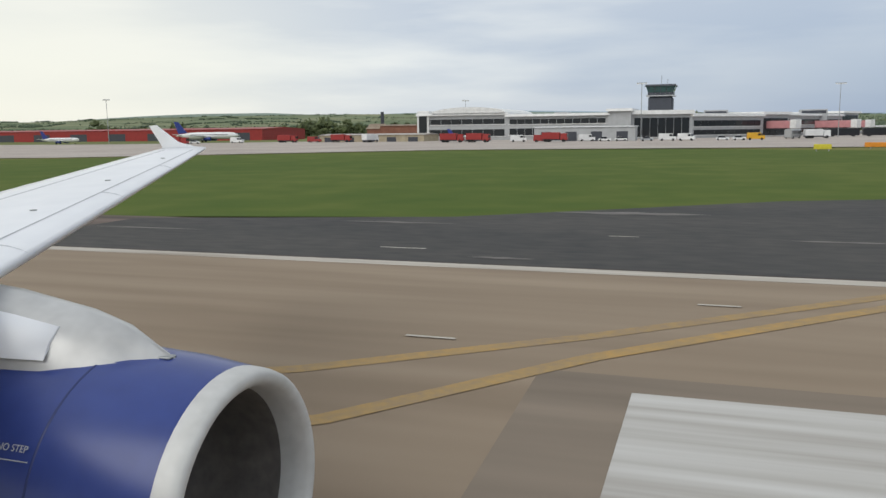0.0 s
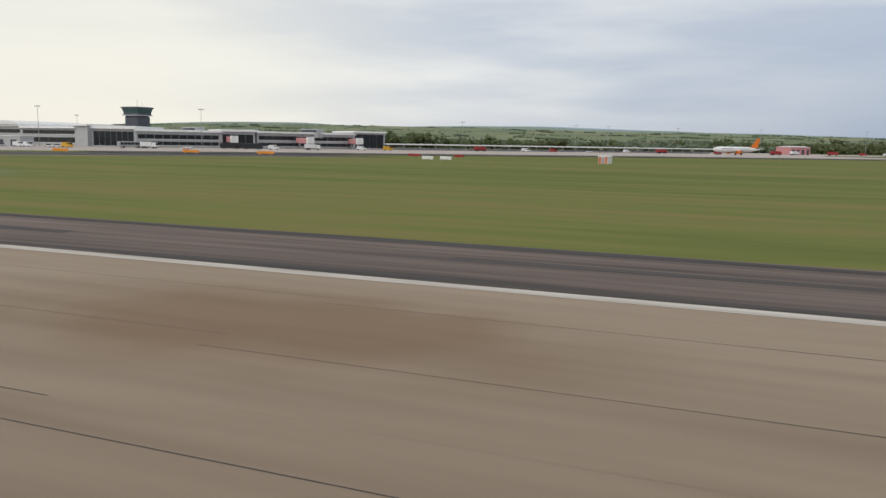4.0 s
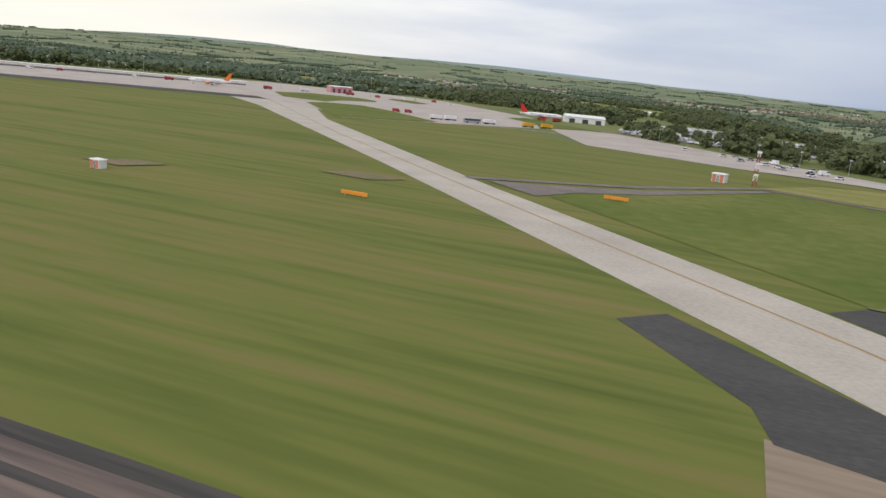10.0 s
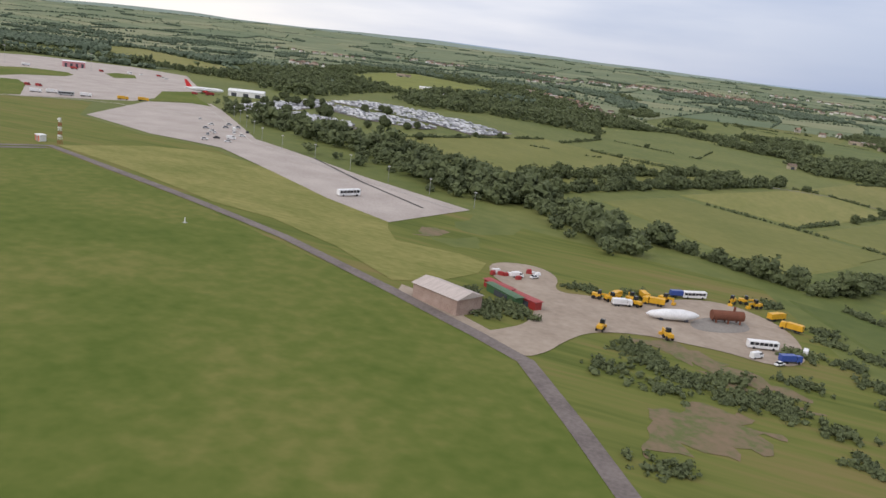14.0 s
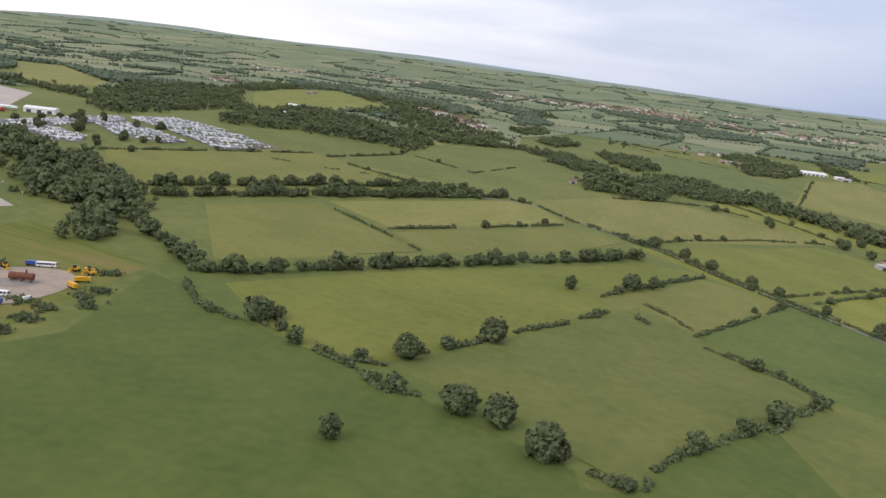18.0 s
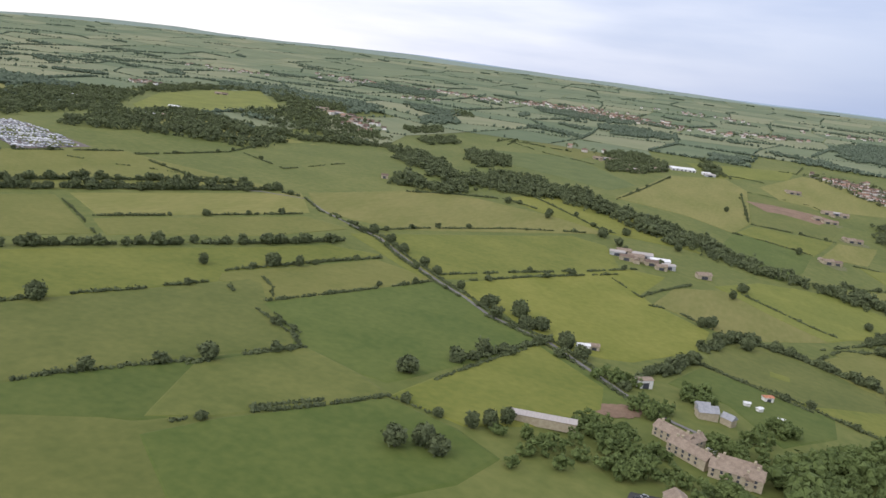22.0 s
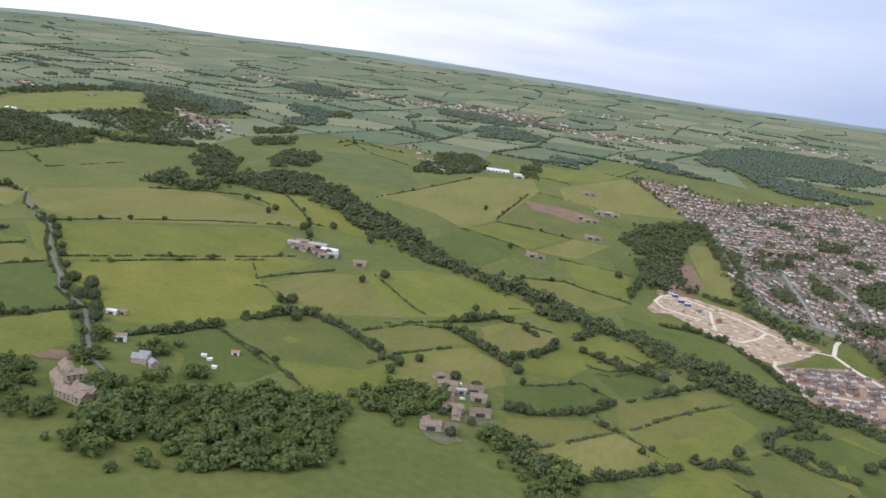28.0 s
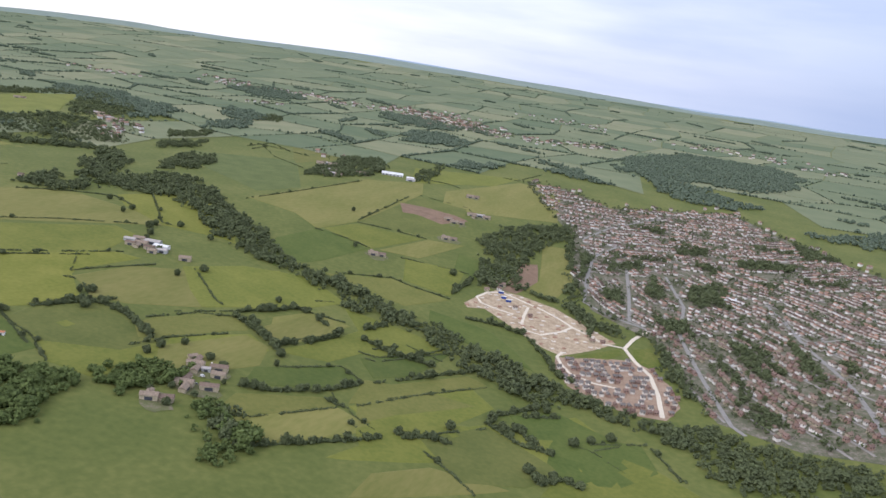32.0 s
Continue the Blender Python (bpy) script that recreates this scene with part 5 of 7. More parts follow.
bm = boxed((-2.95, -2.95, 10.8, 2.95, 2.95, 9.5, 0.4, 0.4))
bmesh.ops.recalc_face_normals(bm, faces=bm.faces[:])
part("cab", bm, M_tglass, tower, "green tinted glazing leaning outwards")
for k in range(-2, 3):
    for s in (-1, 1):
        part("mullion", rodded(((k * 1.1, s * 2.56, 9.5), (k * 1.28, s * 2.98, 10.8), 0.06)), M_navy, tower)
for k in range(-3, 4):
    part("gallery_post", rodded(((k * 0.93, -2.85, 8.95), (k * 0.93, -2.85, 9.4), 0.03)), M_steel, tower)
part("roof", boxed((-3.2, -3.2, 10.8, 3.2, 3.2, 11.15, 0.2, 0.2)), M_navy, tower)
part("aerial", rodded(((0, 0, 11.2), (0, 0, 13), 0.05), ((1.2, 0.6, 11.2), (1.2, 0.6, 12.4), 0.04)), M_steel, tower)

def shed(name, p, q, depth, height, wallm, roofm, label, category="shed", pitch=0.25, doors=0):
    length = math.hypot(q[0] - p[0], q[1] - p[1])
    t = facing(name, p, q, label, category)
    part("wall", boxed((0, 0, -0.6, length, depth, height)), wallm, t)
    bm = bmesh.new()
    rise = depth * pitch
    a = [(-0.25, -0.25, height - 0.03), (length + 0.25, -0.25, height - 0.03), (length + 0.25, depth / 2, height + rise), (-0.25, depth / 2, height + rise), (length + 0.25, depth + 0.25, height - 0.03), (-0.25, depth + 0.25, height - 0.03)]
    v = [bm.verts.new(c) for c in a]
    for f in ((0, 1, 2, 3), (3, 2, 4, 5), (0, 3, 5), (1, 4, 2), (0, 5, 4, 1)):
        bm.faces.new([v[i] for i in f])
    bmesh.ops.recalc_face_normals(bm, faces=bm.faces[:])
    part("roof", bm, roofm, t)
    for k in range(doors):
        w = length / doors
        part("door", boxed((k * w + w * 0.28, -0.05, -0.3, (k + 1) * w - w * 0.28, 0.06, height * 0.68)), M_navy, t)
    return t


M_roofg = mat("grey sheet roof", (0.34, 0.31, 0.285), (0.46, 0.42, 0.39), 2, 0.7, stretch=(6, 1, 1))
M_roofp = mat("pale pinkish sheet roof", (0.40, 0.345, 0.31), (0.54, 0.47, 0.43), 2, 0.8, stretch=(6, 1, 1))
M_pbrick = mat("worn pinkish brick", (0.27, 0.185, 0.15), (0.40, 0.30, 0.25), 1.5, 0.9)
M_roofb = mat("brown stone slate roof", (0.19, 0.145, 0.105), (0.34, 0.27, 0.205), 1.2, 0.9)
M_stone = mat("buff stone wall", (0.33, 0.28, 0.195), (0.47, 0.41, 0.30), 1.0, 0.9)
shed("hangar", (-330, 206), (-124, 206), 26, 3.3, M_red, M_red, "long red hangar row behind the apron", "hangar", 0.02, 14)
shed("cargo_shed", (-77, 150), (-54, 150), 9, 1.45, M_stone, M_roofg, "low buff cargo shed with pale grey roof", "shed", 0.03, 5)
shed("boiler_house", (-78.5, 186), (-66, 186), 8, 3.5, M_brick, M_roofb, "brown brick boiler house", "building", 0.04, 0)
part("chimney", rodded(((3, 3, 2), (3, 3, 7.0), 0.5, 0.42, 12)), M_navy, shed("boiler_annexe", (-82.5, 187), (-78.8, 187), 5, 2.8, M_brick, M_roofb, "brick annexe with a dark chimney", "building"), "tall dark chimney")
shed("canteen_block", (-30, 141), (-12.5, 141), 4, 2.5, M_clad, M_panel, "long low grey service building", "building", 0.03, 4)
shed("fire_shed", (-165, 118), (-140, 122), 6, 2.6, M_brick, M_roofb, "low brown apron building", "building", 0.1, 3)
shed("pink_block", (162, 380), (170, 389), 8, 3.4, M_pink, M_panel, "faded pink and white apron building", "building", 0.05, 4)
M_white_roof = plain("bright white roof sheet", (0.82, 0.82, 0.81), 0.5)
pier = facing("covered_walkway", (39, 236), (133, 345), "long white covered walkway along the apron", "walkway")
pl_len = math.hypot(94, 109)
part("roof", boxed((0, 0, 1.75, pl_len, 3, 2.15), bevel=0.06), M_white_roof, pier, "long white walkway roof")
part("wall", boxed((0, 2.6, 0, pl_len, 2.8, 0.8)), M_clad, pier)
for k in range(25):
    part("post", boxed((k * pl_len / 25 + 0.2, 0.2, 0, k * pl_len / 25 + 0.45, 0.45, 1.78)), M_steel, pier)
for p, q in (((16, 186), (9, 192)), ((30, 203), (23, 208)), ((36, 222), (30, 227))):
    j = facing("jet_bridge", p, q, "faded pink boarding bridge on legs", "jet bridge")
    n = math.hypot(q[0] - p[0], q[1] - p[1])
    part("tunnel", boxed((0, -0.8, 1.8, n, 0.8, 3.4), bevel=0.08), M_pink, j)
    part("cab", boxed((-1.4, -1.0, 1.7, 0.05, 1.0, 3.6), bevel=0.1), M_panel, j, "pale bridge head")
    for k in (0.6, n - 1.2):
        part("leg", boxed((k, -0.25, 0, k + 0.5, 0.25, 1.85)), M_steel, j)


# ---- vehicles ----
def wheels(t, xs, half, r, w=0.14):
    for x in xs:
        for s in (-1, 1):
            part("wheel", rodded(((x, s * (half - w), r), (x, s * half, r), r, r, 12)), M_tyre, t)


def make_van(colour, label):
    t = empty("van", pose(0, 0, -60), label, "van", "service vehicles")
    part("body", boxed((-1.35, -0.5, 0.18, 0.85, 0.5, 1.18, 0.05, 0.06), (0.8, -0.49, 0.18, 1.4, 0.49, 0.72, 0.06, 0.04), bevel=0.03), M_paint[colour], t)
    part("windscreen", boxed((0.78, -0.44, 0.7, 1.05, 0.44, 1.1, 0.1, 0.04)), M_dglass, t)
    for s in (-1, 1):
        part("side_window", boxed((0.3, s * 0.47 - 0.02, 0.72, 0.75, s * 0.47 + 0.02, 1.05)), M_dglass, t)
    wheels(t, (-0.85, 0.9), 0.5, 0.19)
    return t


def make_car(colour, label):
    t = empty("car", pose(0, 0, -60), label, "car", "parked cars")
    part("body", boxed((-1.05, -0.44, 0.14, 1.05, 0.44, 0.45, 0.05, 0.04), bevel=0.05), M_paint[colour], t)
    part("cabin", boxed((-0.75, -0.4, 0.43, 0.5, 0.4, 0.75, 0.24, 0.07)), M_dglass, t, "dark glazed cabin")
    part("roof", boxed((-0.5, -0.33, 0.74, 0.25, 0.33, 0.775)), M_paint[colour], t)
    wheels(t, (-0.65, 0.66), 0.44, 0.16)
    return t


def make_bus(colour, label):
    t = empty("bus", pose(0, 0, -60), label, "bus", "buses")
    part("body", boxed((-2.9, -0.62, 0.2, 2.9, 0.62, 1.6), bevel=0.08), M_paint[colour], t)
    for s in (-1, 1):
        for k in range(6):
            part("window", boxed((-2.6 + k * 0.87, s * 0.62 - 0.02, 0.8, -1.85 + k * 0.87, s * 0.62 + 0.02, 1.35)), M_dglass, t)
    part("windscreen", boxed((2.86, -0.52, 0.7, 2.93, 0.52, 1.45)), M_dglass, t)
    wheels(t, (-1.8, 1.9), 0.63, 0.25)
    return t


def make_truck(colour, label):
    t = empty("truck", pose(0, 0, -60), label, "truck", "service vehicles")
    part("chassis", boxed((-2.1, -0.45, 0.25, 2.1, 0.45, 0.45)), M_navy, t)
    part("load_body", boxed((-2.1, -0.6, 0.45, 0.85, 0.6, 1.55), bevel=0.04), M_paint[colour], t)
    part("cab", boxed((0.95, -0.58, 0.3, 2.1, 0.58, 1.4, 0.08, 0.04), bevel=0.04), M_paint[colour], t)
    part("windscreen", boxed((2.02, -0.5, 0.8, 2.1, 0.5, 1.25)), M_dglass, t)
    wheels(t, (-1.5, -0.9, 1.45), 0.6, 0.26)
    return t


def make_digger(label):
    t = empty("digger", pose(0, 0, -60), label, "digger", "yellow plant")
    part("body", boxed((-1.2, -0.55, 0.5, 0.5, 0.55, 1.15, 0.05, 0.05), bevel=0.06), M_paint["yellow"], t)
    part("cab", boxed((-0.1, -0.5, 1.1, 0.6, 0.3, 1.85, 0.06, 0.04)), M_dglass, t)
    part("boom", boxed((0.4, -0.12, 0.9, 1.9, 0.12, 1.25), (1.75, -0.1, 0.3, 2.05, 0.1, 1.3)), M_paint["yellow"], t)
    part("bucket", boxed((1.8, -0.45, 0.05, 2.45, 0.45, 0.5, 0.1, 0.02)), M_paint["yellow"], t)
    wheels(t, (-0.8, 0.35), 0.62, 0.36, 0.22)
    return t


VEH = {
    "wvan": make_van("white", "white panel van parked on the apron"), "rvan": make_van("red", "red service van parked on the apron"), "yvan": make_van("yellow", "yellow airfield van with dark windows"),
    "wcar": make_car("white", "small white car parked in the open"), "scar": make_car("silver", "small silver car parked in the open"), "bcar": make_car("blue", "small blue car parked in the open"), "kcar": make_car("black", "small black car parked in the open"), "rcar": make_car("red", "small red car parked in the open"),
    "bus": make_bus("white", "white coach with dark windows"), "dbus": make_bus("black", "dark apron bus with a long window band"), "gbus": make_bus("silver", "grey apron bus with dark windows"),
    "rtruck": make_truck("red", "red airport fire truck on the apron"), "wtruck": make_truck("white", "white box truck on the apron"), "ytruck": make_truck("yellow", "yellow gritting truck with box body"), "btruck": make_truck("blue", "blue and white lorry with a box body"),
    "digger": make_digger("yellow digger with a raised bucket"),
}


def park(kind, x, y, heading=0.0, lift=0.1, size=1.0):
    v = copy_thing(VEH[kind], pose(x, y, land(x, y) + lift, 0, 0, heading))
    v.scale = (size, size, size)
    return v


for row in (("rtruck", -43, 134, 5), ("rtruck", -38, 133, -8), ("wvan", -31, 133, 12), ("rvan", -27, 133, 0), ("rtruck", -24.6, 132, 0), ("wvan", -20, 136, 20), ("wcar", -17, 136, 0), ("wcar", -14.5, 137, 8), ("scar", -10, 134, 0), ("wvan", -7, 136, 10), ("wvan", -4, 136, -12), ("wcar", 1.5, 137, 0), ("wcar", 4, 137, 10), ("yvan", 6.5, 137.5, 0), ("gbus", 13, 150, 70), ("wtruck", 17, 152, 10), ("dbus", 24, 174, 4), ("dbus", 30.5, 174.4, 4), ("wvan", 36, 176, 30), ("wtruck", 39, 190, 40), ("wvan", 46, 205, 30), ("yvan", 50, 214, 40), ("rtruck", -82, 146, 0), ("rvan", -76, 146, 5), ("rtruck", -70, 146, 0), ("wvan", -92, 143, 0), ("wcar", -100, 140, 20), ("rtruck", -88, 118, 10), ("wtruck", -62, 142, 80), ("wtruck", -150, 112, 0), ("bus", -175, 108, 8), ("btruck", -188, 116, 0),
            ("rtruck", 66, 250, 50), ("wvan", 78, 262, 40), ("rvan", 85, 272, 45), ("wcar", 95, 283, 40), ("wvan", 106, 296, 50), ("rtruck", 117, 306, 45), ("rvan", 136, 318, 30), ("rtruck", 156, 330, 20), ("wtruck", 163, 352, 50), ("rtruck", 178, 372, 10), ("rvan", 190, 380, 0), ("wvan", 200, 392, 30), ("wcar", 205, 396, 30), ("rvan", 213, 402, 10), ("wcar", 222, 395, 0), ("wcar", 228, 390, 0),
            ("wtruck", 282, 243, 40), ("wtruck", 285, 248, 45), ("gbus", 293, 247, 40), ("wtruck", 297, 253, 40), ("ytruck", 308, 261, 45), ("ytruck", 313, 267, 40), ("rvan", 295, 325, 10), ("rtruck", 300, 330, 60), ("rvan", 258, 262, 0), ("rvan", 262, 264, 10),
            ("bus", 458, 160, 60)):
    park(*row)
CAR_KINDS = ("wcar", "scar", "wcar", "kcar", "wcar", "scar", "wvan")
for k, (x, y) in enumerate(((394, 195), (388, 205), (384, 213), (394, 201), (387, 210), (380, 226), (397, 204), (390, 216), (382, 230), (395, 213), (391, 222), (373, 228), (378, 218), (386, 222), (400, 198), (376, 234), (362, 237))):
    park(CAR_KINDS[k % 7], x, y, 40 + 90 * (k % 3))
for k, (x, y) in enumerate(((521, 123), (523, 123.2), (523.5, 125.5), (526, 126), (527, 123.8), (529.5, 127.2), (546, 141.5), (542, 141), (528, 129), (531, 131), (544, 143), (549, 136), (524, 106), (533, 109.5), (551, 131))):
    park(("digger", "digger", "ytruck")[k % 3], x, y, 37 * k, 0.12, 0.85)
for row in (("wtruck", 525, 122, 30), ("btruck", 533, 137, 30), ("bus", 535.5, 138.5, 32), ("bus", 546, 116, 20), ("btruck", 549.5, 112, 30), ("wvan", 545, 110.5, 50), ("wcar", 548, 109.5, 50), ("wvan", 552, 118, 80), ("wvan", 507, 125, 30), ("wcar", 509.5, 127, 60), ("ytruck", 498, 107.5, 20)):
    park(*row, 0.12, 0.78)
shed("brick_shed", (497.5, 100.5), (505.5, 96.5), 5.0, 2.2, M_pbrick, M_roofp, "worn pinkish brick shed with a pale roof beside the track", "shed", 0.16, 0)
for p, q, c in (((504, 115), (509, 111.5), "red"), ((509.5, 111), (514, 108), "red"), ((505, 113), (511, 108), "green")):
    shed("container", p, q, 1.3, 1.3, M_paint[c], M_paint[c], f"{c} steel storage container in the yard", "container", 0.02, 1)
hull = empty("glider_trailer", pose(533, 120.4, land(533, 120.4) + 0.12, 0, 0, 28) @ Matrix.Scale(1.3, 4), "long white streamlined hull parked in the yard", "hull")
part("shell", turned(bmesh.new(), [(-3.4, 0.05), (-2.8, 0.45), (-1, 0.75), (1.2, 0.78), (2.6, 0.5), (3.3, 0.1)], 16, centre=(0, 0, 0.7), squash=0.85), M_paint["white"], hull)
part("cradle", boxed((-1.8, -0.5, 0, -1.4, 0.5, 0.4), (1.4, -0.5, 0, 1.8, 0.5, 0.4)), M_navy, hull)
tank = empty("rusty_tank", pose(541, 126.5, land(541, 126.5) + 0.12, 0, 0, 25), "rusty brown steel tank on legs", "tank")
part("drum", turned(bmesh.new(), [(-2.6, 0.02), (-2.6, 0.8), (2.6, 0.8), (2.6, 0.02)], 16, centre=(0, 0, 1.2), smooth=False), M_paint["brown"], tank)
for x in (-2, 0, 2):
    part("leg", boxed((x - 0.12, -0.7, 0, x + 0.12, -0.5, 1.0), (x - 0.12, 0.5, 0, x + 0.12, 0.7, 1.0)), M_paint["brown"], tank)
part("stack", rodded(((1.0, 0, 1.9), (1.0, 0, 2.7), 0.2)), M_paint["brown"], tank)
for k in range(14):
    x, y = 506 + rng.uniform(-3, 5), 126 + rng.uniform(-3, 5)
    rb = empty("rubble_block", pose(x, y, land(x, y) + 0.1, 0, 0, rng.uniform(0, 90)), "pale broken concrete block", "rubble", "rubble heap")
    part("lump", boxed((-0.5, -0.35, 0, 0.5, 0.35, rng.uniform(0.3, 0.8), 0.1, 0.08), bevel=0.05), M_paint["white"] if k % 3 else M_red, rb)
for x, y in ((527, 91), (538, 93), (544, 92), (557, 128), (551, 117), (565, 96), (555, 80), (536, 67), (529, 101), (510, 107), (507, 104), (512, 104), (532, 96), (548, 90), (541, 97), (560, 110), (551, 103), (534, 88), (531, 99), (536, 94), (542, 90), (547, 94), (553, 88), (562, 102), (558, 117), (562, 124), (556, 134), (548, 146), (527, 131), (518, 127), (503, 109), (508, 101)):
    s = [(x + rng.normal() * 1.5, y + rng.normal() * 1.1, land(x, y) + rng.uniform(0.1, 0.55), rng.uniform(0.25, 0.6)) for _ in range(42)]
    tagged(new("bush", clump_mesh("bush", s)), "low dark green scrub bush", "bush", "scrub bushes")


# ---- airfield signs, huts and masts ----
def board(x, y, heading=0.0, w=3.3, colour=M_orange):
    t = empty("sign_board", pose(x, y, land(x, y) + 0.02, 0, 0, heading), "low orange airfield marker board in the grass", "sign", "marker boards")
    part("panel", boxed((-w / 2, -0.08, 0.18, w / 2, 0.08, 0.62), bevel=0.03), colour, t)
    for s in (-1, 1):
        part("foot", boxed((s * w * 0.35 - 0.05, -0.05, 0, s * w * 0.35 + 0.05, 0.05, 0.2)), M_steel, t)


for x, y, w in ((100, 123, 2.2), (108, 123, 1.6)):
    board(x, y, 0, w, M_red)
for x, y in ((112, 101), (114.5, 101.5)):
    board(x, y, 0, 1.7, M_panel)
for x, y in ((15, 83), (343.3, 75.4), (367, 104), (50, 96), (78, 112), (66, 108), (24, 72)):
    board(x, y)
board(9, 76, 0, 1.4, plain("yellow sign board", (0.65, 0.55, 0.05), 0.6))


M_pale_red = plain("faded red paint", (0.55, 0.20, 0.14), 0.7)


def hut(x, y, size=1.0, label="small red and white airfield equipment hut"):
    t = empty("equipment_hut", pose(x, y, land(x, y), 0, 0, rng.uniform(-20, 20)), label, "hut", "equipment huts")
    t.scale = (size, size, size)
    part("cabin", boxed((-0.7, -0.5, 0, 0.7, 0.5, 0.9), bevel=0.03), M_panel, t)
    part("roof", boxed((-0.78, -0.58, 0.9, 0.78, 0.58, 1.0, 0.1, 0.1)), M_panel, t)
    for s in (-1, 1):
        part("stripe", boxed((s * 0.42 - 0.2, -0.53, 0.05, s * 0.42 + 0.2, -0.48, 0.85)), M_pale_red, t, "faded red painted panel")
    part("door", boxed((-0.15, -0.54, 0.02, 0.15, -0.47, 0.75)), M_steel, t)


for p in ((200, 121, 1.55), (314.9, 67, 1.1), (377, 152, 1.7), (57, 118, 1), (411.2, 68.2, 1.6), (134.7, 109, 1.1)):
    hut(*p)
for x, y, h in ((383, 152, 6.5), (413.6, 59.0, 5.4)):
    t = empty("aerial_mast", pose(x, y, land(x, y)), "red and white banded lattice aerial mast", "mast", "aerial masts")
    for k in range(6):
        a, b = k * h / 6, (k + 1) * h / 6
        w0, w1 = 0.36 - 0.03 * k, 0.36 - 0.03 * (k + 1)
        rows = [((sx * w0, sy * w0, a), (sx * w1, sy * w1, b), 0.065, 0.06, 5) for sx in (-1, 1) for sy in (-1, 1)]
        rows += [((-w0, s * w0, a), (w1, s * w1, b), 0.05, 0.05, 5) for s in (-1, 1)]
        part("lattice", rodded(*rows), (M_red, M_panel)[k % 2], t)
    for z in (0.33, 0.63, 0.95):
        part("aerial", boxed((-0.36, -0.46, h * z - 0.2, 0.46, -0.1, h * z + 0.2), bevel=0.03), M_panel, t, "white aerial panel")
for x, y in ((452, 109), (445, 57)):
    t = empty("marker_post", pose(x, y, land(x, y)), "short pale marker post in the grass", "post", "marker posts")
    part("post", boxed((-0.06, -0.06, 0, 0.06, 0.06, 1.0)), M_panel, t)
    part("base", boxed((-0.3, -0.3, 0, 0.3, 0.3, 0.12)), M_clad, t)


def light_mast(x, y, h=10.0, label="tall steel apron floodlight mast", wide=0.9):
    t = empty("light_mast", pose(x, y, land(x, y)), label, "mast", "floodlight masts")
    part("pole", rodded(((0, 0, 0), (0, 0, h), 0.08, 0.045, 8)), M_steel, t)
    part("crossbar", boxed((-wide, -0.08, h - 0.1, wide, 0.08, h + 0.02)), M_steel, t)
    for k in range(4):
        u = wide / 0.9
        part("lamp", boxed(((-0.9 + k * 0.48) * u, -0.2 * u, h - 0.24, (-0.55 + k * 0.48) * u, 0.12 * u, h - 0.08)), M_panel, t)


for x, y in ((-12, 146), (22, 165), (-62, 205), (-130, 150), (55, 262), (86, 300), (96, 312), (120, 330), (150, 350), (190, 372)):
    light_mast(x, y)
for k in range(12):
    t = k / 11
    x, y = (350 + 58 * t * 2, 272 - 66 * t * 2) if t < 0.5 else (408 + 74 * (t - 0.5) * 2, 206 - 26 * (t - 0.5) * 2)
    light_mast(x, y, 4.2, "slim lamp post along the apron boundary", 0.35)


# ---- parked airliners ----
M_air = plain("white aircraft paint", (0.75, 0.75, 0.75), 0.3, dirt=0.05)
M_fin = {"orange": plain("orange tail paint", (0.75, 0.19, 0.02), 0.35), "red": plain("red tail paint", (0.6, 0.03, 0.03), 0.35), "blue": plain("dark blue tail paint", (0.03, 0.05, 0.24), 0.35)}


